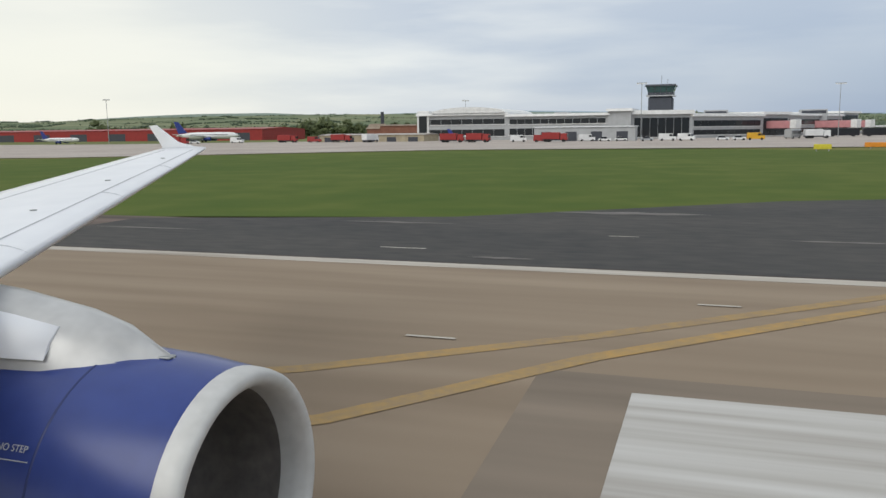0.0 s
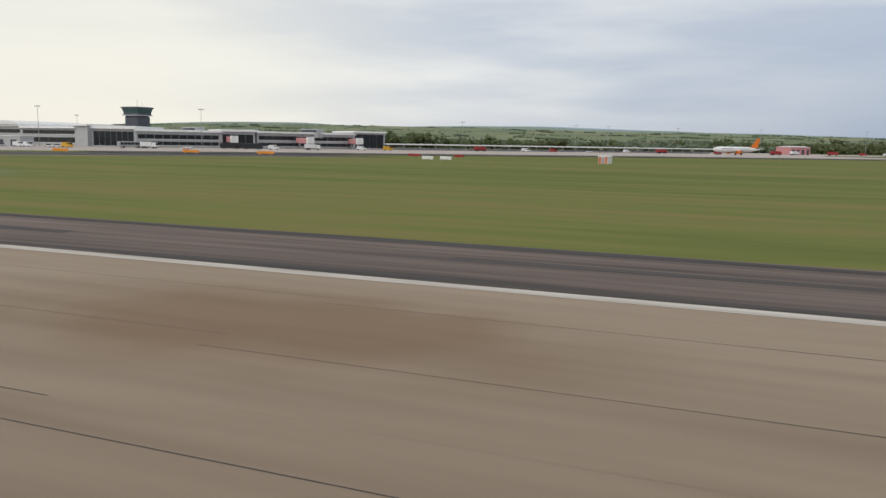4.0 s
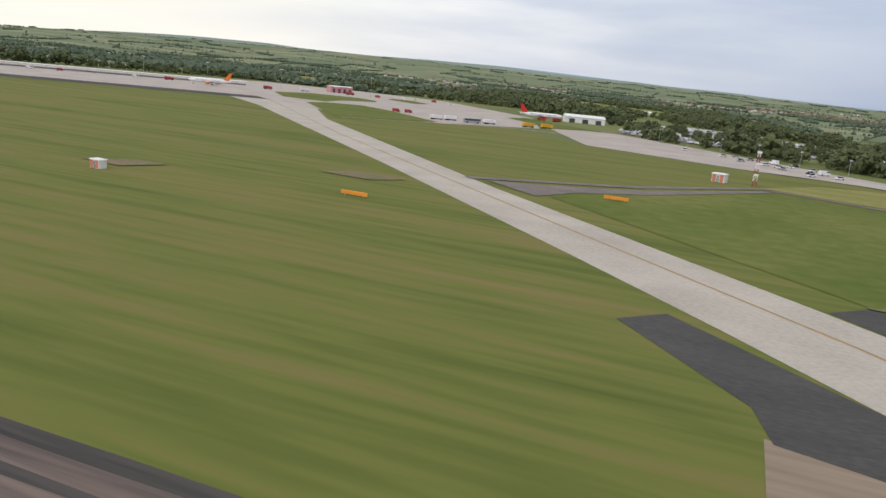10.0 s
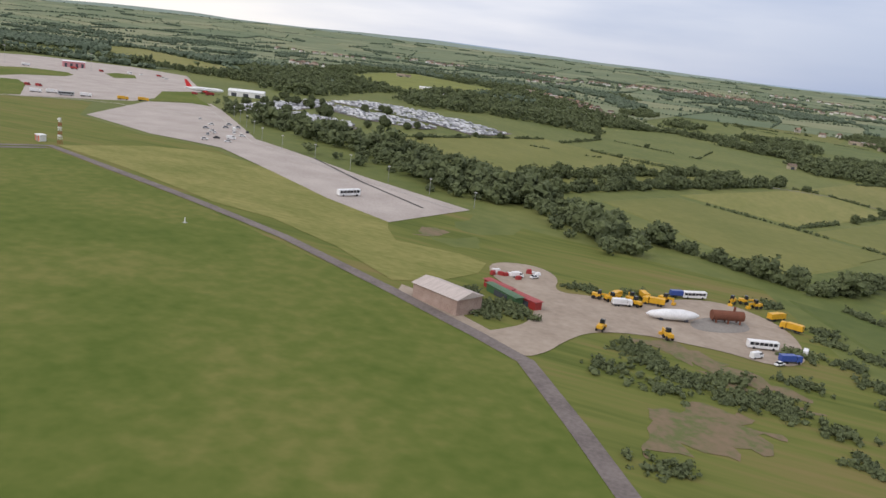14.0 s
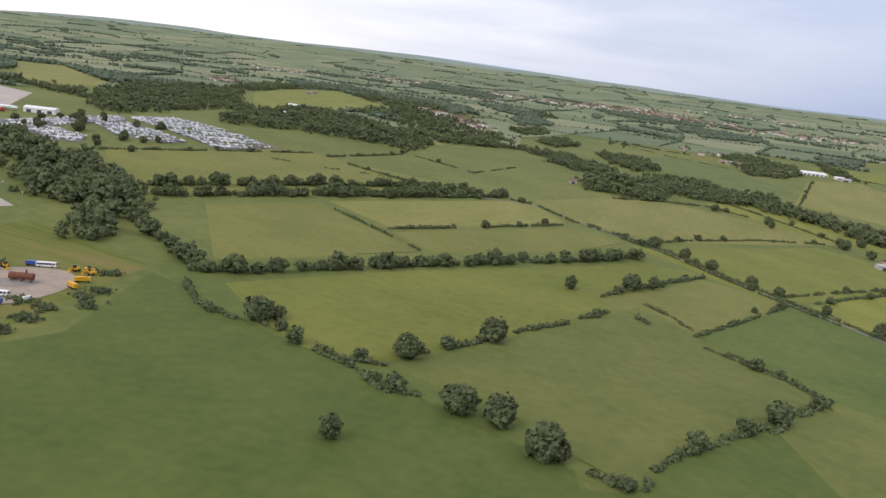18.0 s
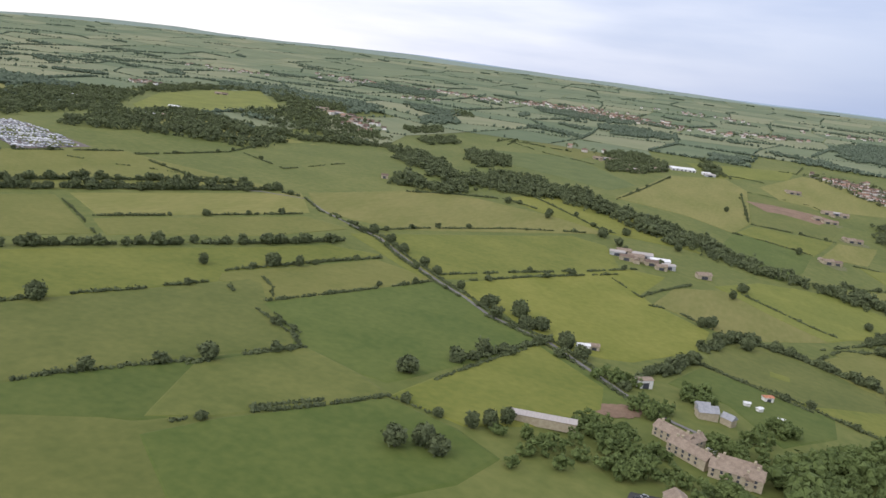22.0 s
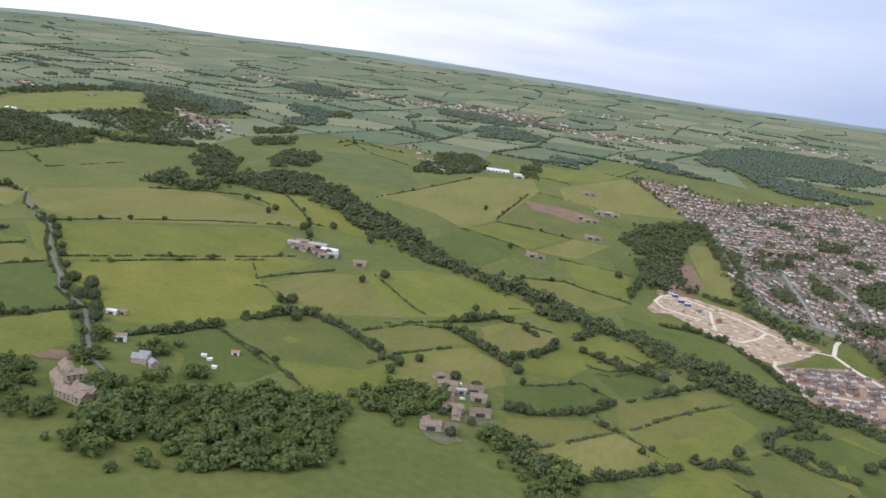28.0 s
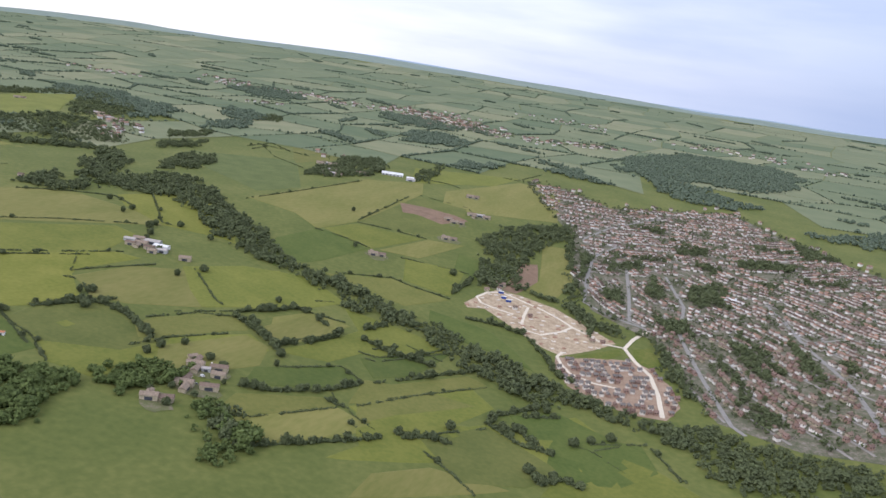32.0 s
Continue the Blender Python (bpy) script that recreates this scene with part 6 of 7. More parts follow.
def airliner(x, y, heading, fin, label, body=None):
    t = empty("airliner", pose(x, y, land(x, y) + 0.1, 0, 0, heading), label, "aircraft", "parked airliners")
    part("fuselage", turned(bmesh.new(), [(-9.3, 0.12), (-7.5, 0.5), (-5, 0.92), (-3, 1.0), (6.2, 1.0), (8, 0.85), (9, 0.5), (9.5, 0.05)], 20, centre=(0, 0, 1.9)), body or M_air, t)
    for s in (-1, 1):
        part("wing", plate(bmesh.new(), [(2.2, s * 0.8, 1.5), (-1.2, s * 0.8, 1.5), (-3.4, s * 8.2, 2.0), (-2.6, s * 8.2, 2.0)], 0.16), M_air, t)
        part("engine", turned(bmesh.new(), [(-1.2, 0.3), (-0.6, 0.5), (0.7, 0.55), (1.05, 0.48), (0.7, 0.4)], 16, centre=(0.9, s * 2.9, 0.95)), body or M_fin[fin], t)
        part("pylon", boxed((-0.2, s * 2.9 - 0.08, 1.3, 1.3, s * 2.9 + 0.08, 1.62)), M_air, t)
        part("tailplane", plate(bmesh.new(), [(-7.3, s * 0.3, 2.1), (-8.7, s * 0.3, 2.1), (-9.4, s * 2.9, 2.3), (-8.7, s * 2.9, 2.3)], 0.1), M_air, t)
        gr = part("main_gear", rodded(((-1.0, s * 1.6, 1.5), (-1.0, s * 1.6, 0.3), 0.09)), M_steel, t)
        part("wheel", rodded(((-1.0, s * 1.6 - 0.2, 0.3), (-1.0, s * 1.6 + 0.2, 0.3), 0.3, 0.3, 12)), M_tyre, gr)
        part("window_band", boxed((-4.8, s * 0.97 - 0.02, 2.1, 6.4, s * 0.97 + 0.02, 2.25)), M_navy, t)
    part("fin", plate(bmesh.new(), [(-5.9, -0.08, 2.7), (-8.6, -0.08, 2.5), (-9.7, -0.08, 5.9), (-8.5, -0.08, 5.9)], 0.16, 1), M_fin[fin], t, f"{fin} tail fin")
    ng = part("nose_gear", rodded(((7.2, 0, 1.2), (7.2, 0, 0.22), 0.07)), M_steel, t)
    part("wheel", rodded(((7.2, -0.18, 0.22), (7.2, 0.18, 0.22), 0.22, 0.22, 12)), M_tyre, ng)
    part("cockpit_window", boxed((8.55, -0.45, 2.2, 8.8, 0.45, 2.42)), M_dglass, t)
    return t


airliner(-111.5, 161, 18, "blue", "white airliner with a dark blue tail parked on the apron").scale = (0.78, 0.78, 0.8)
airliner(143, 303, 218, "orange", "white airliner with an orange tail parked on the apron")
airliner(291, 338, 25, "red", "white airliner with a red tail parked on the apron")
shed("white_hangar", (300, 345), (316, 352), 7, 2.6, M_panel, M_panel, "low white hangar beyond the apron", "hangar", 0.15, 3)
airliner(-42.5, 142, 10, "blue", "small white and dark blue aircraft on the apron").scale = (0.4, 0.4, 0.4)
airliner(-176, 150, 12, "blue", "small white airliner parked by the red hangars").scale = (0.5, 0.5, 0.5)
airliner(-140, 146, 10, "blue", "small white airliner parked by the red hangars").scale = (0.5, 0.5, 0.5)

# ---- houses ----
M_roofs = islands("mixed tiled roofs", (0.085, 0.064, 0.054), (0.38, 0.23, 0.165), 0.85, scale=1.5, mid=(0.185, 0.13, 0.10))
M_walls = islands("mixed brick and render walls", (0.28, 0.20, 0.165), (0.88, 0.87, 0.85), 0.85, scale=1.5, mid=(0.70, 0.66, 0.61))
M_rbrick = mat("red-brown brick walls", (0.26, 0.165, 0.125), (0.38, 0.26, 0.205), 1, 0.9)
M_rtile = mat("new red-brown tiles", (0.14, 0.09, 0.075), (0.23, 0.155, 0.125), 1, 0.9, vary=0.2)
M_slate = mat("new grey-brown slates", (0.13, 0.115, 0.105), (0.21, 0.19, 0.17), 1, 0.85, vary=0.2)
M_gtile = mat("grey-brown roof tiles", (0.14, 0.105, 0.082), (0.25, 0.18, 0.135), 1, 0.9, vary=0.25)
M_render = mat("cream render", (0.64, 0.60, 0.54), (0.78, 0.75, 0.69), 1, 0.85, vary=0.15)
M_wht = plain("white painted frame", (0.75, 0.74, 0.72), 0.5)


def house_geo(w, d, h, rise):
    """Walls with gables and a roof with eaves, as vertices and triangles."""
    x, y = w / 2, d / 2
    wall = np.array([(-x, -y, -1.2), (x, -y, -1.2), (x, y, -1.2), (-x, y, -1.2), (-x, -y, h), (x, -y, h), (x, y, h), (-x, y, h), (-x, 0, h + rise * 0.92), (x, 0, h + rise * 0.92)])
    wf = np.array([(0, 1, 5), (0, 5, 4), (1, 2, 6), (1, 6, 5), (2, 3, 7), (2, 7, 6), (3, 0, 4), (3, 4, 7), (4, 8, 7), (5, 6, 9)])
    e, o = 0.22, 0.16
    roof = np.array([(-x - e, -y - e, h - o), (x + e, -y - e, h - o), (x + e, 0, h + rise), (-x - e, 0, h + rise), (-x - e, y + e, h - o), (x + e, y + e, h - o)])
    rf = np.array([(0, 1, 2), (0, 2, 3), (3, 2, 5), (3, 5, 4), (0, 3, 4), (1, 5, 2)])
    return wall, wf, roof, rf


def make_house(w, d, h, rise, wallm, roofm, label, extra=True):
    t = empty("house", pose(0, 0, -80), label, "house", "town houses")
    wall, wf, roof, rf = house_geo(w, d, h, rise)
    new("wall", tri_mesh("wall", wall, wf, wallm, False)).parent = t
    rt = new("roof", tri_mesh("roof", roof, rf, roofm, False))
    rt.parent = t
    part("chimney", boxed((w * 0.25, -0.2, h + rise * 0.5, w * 0.25 + 0.4, 0.2, h + rise + 0.5)), M_rbrick, rt)
    if extra:
        for s in (-1, 1):
            for k in (-1, 1):
                part("window", boxed((k * w * 0.26 - 0.42, s * d / 2 - 0.03, h * 0.58, k * w * 0.26 + 0.42, s * d / 2 + 0.03, h * 0.88)), M_dglass, t)
    return t


HOUSES = [make_house(3.9, 3.1, 2.3, 1.25, M_render, M_gtile, "cream rendered house with a grey-brown tiled roof"), make_house(3.6, 3.0, 2.3, 1.2, M_rbrick, M_rtile, "red brick house with a red-brown tiled roof"), make_house(4.4, 3.2, 2.2, 1.3, M_stone, M_gtile, "buff stone house with a grey tiled roof")]
NEWBUILD = [make_house(3.1, 2.6, 2.3, 1.2, M_rbrick, M_rtile, "new red brick house on the estate"), make_house(3.4, 2.6, 2.3, 1.2, M_rbrick, M_slate, "new red brick house with a grey roof"), make_house(3.2, 2.6, 2.2, 1.2, M_render, M_slate, "new cream rendered house with a grey roof")]

M_gardens = mat("gardens and drives", (0.070, 0.088, 0.040), (0.26, 0.22, 0.185), 5, 0.95, fine=5, c=(0.125, 0.122, 0.075))
M_street = mat("pale street asphalt", (0.22, 0.20, 0.18), (0.32, 0.29, 0.262), 3, 0.9)
M_sitedirt = mat("pale dug site earth", (0.27, 0.20, 0.125), (0.52, 0.42, 0.29), 5, 0.95, fine=4, c=(0.40, 0.31, 0.205))
M_dust = plain("pale dusty site road", (0.66, 0.59, 0.47), 0.95)
TOWN = [(905, 1140), (960, 1153), (1039, 1100), (1107, 1161), (1195, 1235), (1273, 1127), (1375, 990), (1430, 760), (1400, 560), (1321, 512), (1276, 511), (1226, 532), (1206, 575), (1165, 672), (1102, 710), (1058, 797), (1033, 918), (1002, 965), (950, 1050)]
patch("town_ground", TOWN, M_gardens, 0.12, "gardens, drives and verges of the town", "gardens", cell=30)
SITE = [(1008, 625), (1011, 653), (1018, 683), (1039, 689), (1074, 686), (1102, 670), (1120, 657), (1138, 644), (1123, 612), (1106, 584), (1088, 589), (1065, 605), (1046, 617), (1026, 629), (1014, 618)]
ESTATE = [(1103, 579), (1115, 586), (1134, 604), (1155, 614), (1170, 607), (1191, 579), (1201, 544), (1195, 517), (1172, 512), (1147, 518), (1125, 530), (1108, 556)]
patch("building_site", SITE, M_sitedirt, 0.16, "pale dug earth of a building site", "building site", cell=15)
patch("estate_ground", ESTATE, mat("raw estate ground", (0.25, 0.165, 0.11), (0.40, 0.30, 0.215), 4, 0.95), 0.16, "raw brown ground of a new estate", "estate ground", cell=15)
for outline in ([(1115, 592), (1142, 634), (1147, 622), (1139, 604)], [(1152, 640), (1164, 652), (1182, 617), (1173, 604), (1158, 618)]):
    patch("estate_green", outline, M_green, 0.2, "grass verge beside the estate road", "grass", cell=15)
for pts, w in (([(1158, 696), (1149, 665), (1146, 638), (1158, 615), (1173, 593), (1184, 558), (1192, 520)], 3.4), ([(1105, 592), (1104, 580), (1110, 568), (1120, 555), (1139, 549), (1157, 552)], 2.6), ([(1146, 638), (1129, 636), (1110, 648), (1098, 653), (1086, 662), (1066, 672), (1042, 678), (1024, 681), (1014, 669), (1011, 649), (1019, 639), (1033, 638), (1049, 639)], 2.6), ([(1098, 653), (1093, 635), (1081, 614), (1068, 613), (1061, 625), (1057, 645), (1054, 667)], 2.6)):
    strip("estate_road", pts, w, M_dust, 0.3, label="pale dusty estate road", category="road", cell=15)

across, down = Vector((0.83, 0.56, 0)), Vector((0.56, -0.83, 0))
far_w, far_wf, far_r, far_rf, garden = [], [], [], [], []
placed = 0
car_rows = []


def far_house(x, y, turn, w, d, h, rise):
    wall, wf, roof, rf = house_geo(w, d, h, rise)
    c, s, z = math.cos(turn), math.sin(turn), land(x, y)
    m = np.array([(c, -s, 0), (s, c, 0), (0, 0, 1)])
    far_wf.append(wf + 10 * len(far_w)), far_rf.append(rf + 6 * len(far_r))
    far_w.append(wall @ m.T + (x, y, z)), far_r.append(roof @ m.T + (x, y, z))


ROWS = (((1227, 724), (1249, 688), (1264, 641)), ((1272, 713), (1284, 668), (1295, 640)), ((1221, 641), (1237, 606), (1242, 580)), ((1237, 572), (1252, 563), (1264, 550)), ((1159, 723), (1175, 718), (1191, 704)), ((1170, 660), (1189, 616), (1205, 560)), ((1185, 848), (1198, 825), (1218, 792)), ((1219, 982), (1252, 992), (1284, 993)), ((1087, 893), (1115, 908), (1138, 917)), ((1134, 853), (1154, 784)), ((1105, 761), (1126, 742)), ((1132, 1009), (1155, 1001), (1177, 992)), ((1280, 930), (1304, 931), (1332, 925)), ((1222, 1060), (1257, 1056), (1325, 1059)), ((1005, 700), (1040, 705), (1075, 700), (1110, 680)), ((1060, 800), (1045, 850), (1030, 915)))
MAIN = ([(1082, 928), (1068, 867), (1079, 788), (1092, 724), (1120, 708), (1158, 696)], [(1042, 920), (1058, 995), (1085, 1060), (1129, 1149)], [(1183, 699), (1196, 654), (1211, 605), (1225, 561), (1235, 531), (1244, 520)], [(1250, 830), (1266, 783), (1283, 717), (1297, 678), (1313, 628), (1320, 589), (1325, 554)], [(1281, 725), (1317, 746), (1360, 735)], [(1106, 863), (1126, 771), (1138, 706)], [(1148, 865), (1177, 781), (1183, 699)])
CLUMPS = (
    [(1082, 861), (1116, 883), (1125, 868), (1093, 839)], [(1097, 779), (1117, 779), (1121, 744), (1104, 747)], [(1132, 822), (1147, 804), (1148, 776), (1137, 796)], [(1176, 836), (1201, 874), (1214, 851), (1206, 808), (1193, 781), (1179, 809)],
    [(1212, 975), (1273, 992), (1279, 969), (1226, 948)], [(1152, 734), (1183, 731), (1196, 699), (1172, 700)], [(1223, 707), (1237, 691), (1260, 623), (1252, 619), (1234, 662)], [(1239, 559), (1264, 555), (1266, 538), (1243, 546)],
    [(1140, 980), (1178, 1000), (1180, 976), (1149, 957)], [(1273, 1125), (1324, 1053), (1292, 1032)], [(1172, 932), (1203, 931), (1193, 901)], [(1174, 648), (1186, 622), (1189, 586), (1178, 617)],
)
CLUMPS += ([(1272, 720), (1284, 668), (1291, 634), (1279, 654)], [(1309, 689), (1319, 666), (1311, 657)], [(1079, 703), (1103, 692), (1137, 673), (1135, 656), (1102, 674), (1082, 689)], [(1090, 1032), (1122, 1057), (1119, 1029)], [(1239, 910), (1262, 900), (1257, 876)])
KEEP_CLEAR = [p for r in ROWS + MAIN for p in along(r, 3.0)]


def near_row(x, y):
    return any(math.hypot(x - a, y - b) < 3.6 for a, b in KEEP_CLEAR) or any(inside(x, y, c) for c in CLUMPS)


def town_row(pts, side, reach):
    """Houses along one side of a street."""
    global placed
    spots = along(pts, 5.0, 0.4)
    for (x, y), (x2, y2) in zip(spots, spots[1:] + [spots[-1]]):
        if (x2, y2) == (x, y):
            continue
        a = math.atan2(y2 - y, x2 - x)
        hx, hy = x - math.sin(a) * side, y + math.cos(a) * side
        if not inside(hx, hy, TOWN) or rng.random() < 0.07 or inside(hx, hy, ESTATE) or inside(hx, hy, SITE) or near_row(hx, hy):
            continue
        if noise.noise((hx / 17, hy / 17, 4.5)) > 0.24:
            for _ in range(2):
                garden.append((hx + rng.normal() * 1.8, hy + rng.normal() * 1.8, rng.uniform(1.6, 3.2)))
            continue
        turn = a + rng.normal() * 0.12 + (1.57 if rng.random() < 0.14 else 0)
        if hy < 705 and hx < 1330 and placed < 225:
            placed += 1
            copy_thing(HOUSES[int(rng.integers(0, 3))], pose(hx, hy, land(hx, hy) + 0.12, 0, 0, math.degrees(turn)))
        else:
            far_house(hx, hy, turn, rng.uniform(3.1, 4.7), rng.uniform(2.8, 3.4), rng.uniform(1.9, 2.5), rng.uniform(1.0, 1.4))
        gx_, gy_ = x - math.sin(a) * side * 2.0, y + math.cos(a) * side * 2.0
        for _ in range(3):
            if rng.random() < 0.75 and inside(gx_, gy_, TOWN):
                garden.append((gx_ + rng.normal() * 2.2, gy_ + rng.normal() * 2.2, rng.uniform(0.8, 2.1) + 0.9 * max(0, noise.noise((gx_ / 30, gy_ / 30, 9.5)))))
        if rng.random() < 0.35:
            car_rows.append((x - math.sin(a) * side * 0.42, y + math.cos(a) * side * 0.42, a))


def north_part(x, y):
    return y > 872 + 45 * math.sin(x / 46) + 0.25 * (x - 1150)


lanes = [(across, down, k) for k in range(-17, 20)] + [(down, across, k) for k in range(-26, 15)]
for ua, ud, k in lanes:
    base = Vector((1200, 790, 0)) + ua * (k * 19.0 + 2.4 * math.sin(k * 2.1))
    pts = []
    for j in range(-30, 31):
        q = base + ud * (j * 12.0) + ua * (24 * math.sin(j * 0.1 + k * 0.05) + 6 * math.sin(j * 0.37 + k * 0.35))
        pts.append((q.x, q.y))
    run = []
    for p in pts + [(0, 0)]:
        if inside(p[0], p[1], TOWN) and north_part(*p) == (ua is down):
            run.append(p)
        else:
            if len(run) > 2:
                strip("street", run, 2.2, M_street, 0.24, label="pale residential street between houses", category="street", cell=20)
                town_row(run, 3.9, 1), town_row(run, -3.9, 1)
            run = []
for pts in MAIN:
    strip("main_street", pts, 3.2, mat("light concrete street", (0.21, 0.20, 0.185), (0.30, 0.285, 0.26), 3, 0.9), 0.3, label="wider pale main street through the town", category="street", cell=20)
spots = [crown_spots(x, y, land(x, y) - 0.2, r, r * 1.7, 4) for x, y, r in garden]
for x, y in along(TOWN + TOWN[:1], 4.0, 4.0):
    if rng.random() < 0.7 and y > 540 and not inside(x, y, SITE) and not inside(x, y, ESTATE):
        r = rng.uniform(1.4, 3.2)
        spots.append(crown_spots(x, y, land(x, y) - 0.2, r, r * 1.6, 8))
for row in ROWS:
    for x, y in along(row, 2.4, 2.6):
        r = rng.uniform(1.9, 3.7)
        spots.append(crown_spots(x, y, land(x, y) - 0.2, r, r * rng.uniform(1.5, 1.9), 12))
tagged(new("garden_trees", clump_mesh("garden_trees", np.vstack(spots), None, False)), "garden trees and shrubs between the houses", "trees", kind="stuff")

for poly in CLUMPS:
    wood(list(poly), 4.0, 9, 0.95, "clump of dark green trees among the houses", ragged=1.5)

shed("school", (1212, 820), (1228, 830), 9, 2.6, M_wht, M_panel, "large flat white school building among houses", "school", 0.03, 4)

# the new estate and the building site
estate_spots = [(1150 + i * 5.0 * 0.88 - j * 8.4 * 0.47, 560 + i * 5.0 * 0.47 + j * 8.4 * 0.88) for i in range(-20, 21) for j in range(-12, 13)]
for x, y in [(x + rng.normal() * 0.4, y + rng.normal() * 0.4) for x, y in estate_spots if inside(x, y, ESTATE) and rng.random() < 0.8]:
    if min(math.hypot(x - a, y - b) for a, b in along([(1158, 615), (1173, 593), (1184, 558), (1192, 520)], 3.0) + along([(1105, 592), (1104, 580), (1110, 568), (1120, 555), (1139, 549), (1157, 552)], 3.0)) > 4 and not inside(x, y, [(1115, 588), (1142, 634), (1149, 622), (1139, 600)]):
        copy_thing(NEWBUILD[(0, 1, 2, 2)[int(rng.integers(0, 4))]], pose(x, y, land(x, y) + 0.15, 0, 0, (28, 28, 28, 118)[int(rng.integers(0, 4))] + rng.normal() * 3))
M_slab = plain("pale concrete slab", (0.66, 0.60, 0.52), 0.9)
M_mound = mat("brown spoil", (0.26, 0.15, 0.10), (0.40, 0.26, 0.18), 2, 0.95)
for k, (x, y) in enumerate(fill(SITE, 11.0)):
    z = land(x, y) + 0.16
    if k % 3:
        f = empty("foundation", pose(x, y, z, 0, 0, rng.uniform(20, 40)), "pale house foundation on the building site", "foundation", "foundations")
        part("slab", boxed((-1.6, -1.2, -0.1, 1.6, 1.2, 0.25)), M_slab, f)
        part("kerb", boxed((-1.6, -1.2, 0.25, -1.4, 1.2, 0.5), (1.4, -1.2, 0.25, 1.6, 1.2, 0.5), (-1.4, -1.2, 0.25, 1.4, -1.0, 0.5)), M_slab, f)
    else:
        f = empty("spoil_heap", pose(x, y, z, 0, 0, rng.uniform(0, 90)), "brown heap of dug earth", "spoil heap", "spoil heaps")
        part("earth", boxed((-2.4, -1.7, -0.2, 2.4, 1.7, rng.uniform(0.6, 1.3), 1.2, 0.9), bevel=0.25), M_mound, f)
for x, y in ((1030, 668), (1036, 664), (1024, 678)):
    f = empty("site_cabin", pose(x, y, land(x, y) + 0.16, 0, 0, 25), "blue site cabin with pale roof", "cabin", "site cabins")
    part("body", boxed((-2.4, -0.9, 0, 2.4, 0.9, 2.0), bevel=0.04), M_paint["blue"], f)
    part("roof", boxed((-2.5, -1, 2.0, 2.5, 1, 2.15)), M_panel, f)
for x, y, n in ((1046, 652, 0), (1062, 645, 1), (1120, 632, 2), (1128, 636, 1), (1020, 684, 0), (1012, 672, 2)):
    copy_thing(HOUSES[n], pose(x, y, land(x, y) + 0.16, 0, 0, 30))

# ---- farms and the village by the wood ----
M_farmyard = mat("trodden farm yard", (0.12, 0.125, 0.055), (0.20, 0.165, 0.12), 5, 0.95, fine=5, c=(0.13, 0.14, 0.055))


M_slategrey = mat("blue-grey slate roof", (0.24, 0.245, 0.26), (0.36, 0.365, 0.38), 1.0, 0.7)
M_orange_tile = mat("orange clay tiles", (0.38, 0.15, 0.08), (0.52, 0.24, 0.14), 0.8, 0.85)


def farm(x, y, rows):
    for dx, dy, w, d, h, turn, kind in rows:
        p = (x + dx, y + dy)
        a = radians(turn)
        wallm, roofm, label = {"c": (M_wht, M_roofb, "white rendered cottage with a brown slate roof"), "o": (M_wht, M_orange_tile, "small outbuilding with an orange tiled roof"), "s": (M_stone, M_roofb, "buff stone farm building with a brown slate roof"), "g": (M_clad, M_roofg, "grey sheet-roofed farm barn"), "w": (M_wht, M_panel, "white roofed farm shed"), "r": (M_stone, M_gtile, "stone farm building with a grey-brown tiled roof")}[kind]
        shed("farm_building", p, (p[0] + w * math.cos(a), p[1] + w * math.sin(a)), d, h, wallm, roofm, label, "farm building", 0.34 if kind in "sr" else 0.18, 1)


FARM_A = [(-9, -2, 11, 4.4, 2.2, 20, "s"), (-1, 3, 12, 5.5, 2.4, 20, "g"), (3, -7, 7, 3.8, 2.4, 110, "s"), (9, 4, 9, 5, 2.2, 25, "s"), (-6, 8, 8, 3.4, 2.0, 20, "r"), (10, -3, 7, 4, 2.4, 20, "s")]
FARM_H = [(-9, -3, 10, 4, 2.4, 20, "s"), (-5, 3, 8, 3.8, 2.4, 110, "r"), (2, -7, 9, 4, 2.4, 110, "s"), (3, 3, 10, 4, 2.4, 25, "r"), (1, -2, 5, 3, 2.0, 30, "g"), (9, -4, 8, 4, 2.4, 20, "s"), (-13, 5, 5, 3.2, 2.0, 60, "s")]
FARM_L = [(-15, -3, 9, 5, 2.2, 15, "g"), (-12, 4, 9, 4, 2.4, 20, "s"), (-3, 6, 13, 6, 2.4, 15, "g"), (-4, -3, 10, 4.4, 2.2, 20, "s"), (4, -8, 7, 3.8, 2.4, 110, "s"), (9, 3, 12, 6, 2.4, 15, "w"), (7, -5, 8, 4, 2.2, 20, "r"), (17, -2, 8, 4.5, 2.3, 20, "g"), (-8, -9, 8, 3.6, 2.2, 15, "r"), (14, -9, 7, 3.4, 2.2, 25, "s")]
FARM_B = [(-4, -2, 9, 4.4, 2.4, 30, "s"), (3, 3, 8, 4.2, 2.2, 30, "r"), (-2, 5, 6, 3.4, 2.0, 120, "s")]
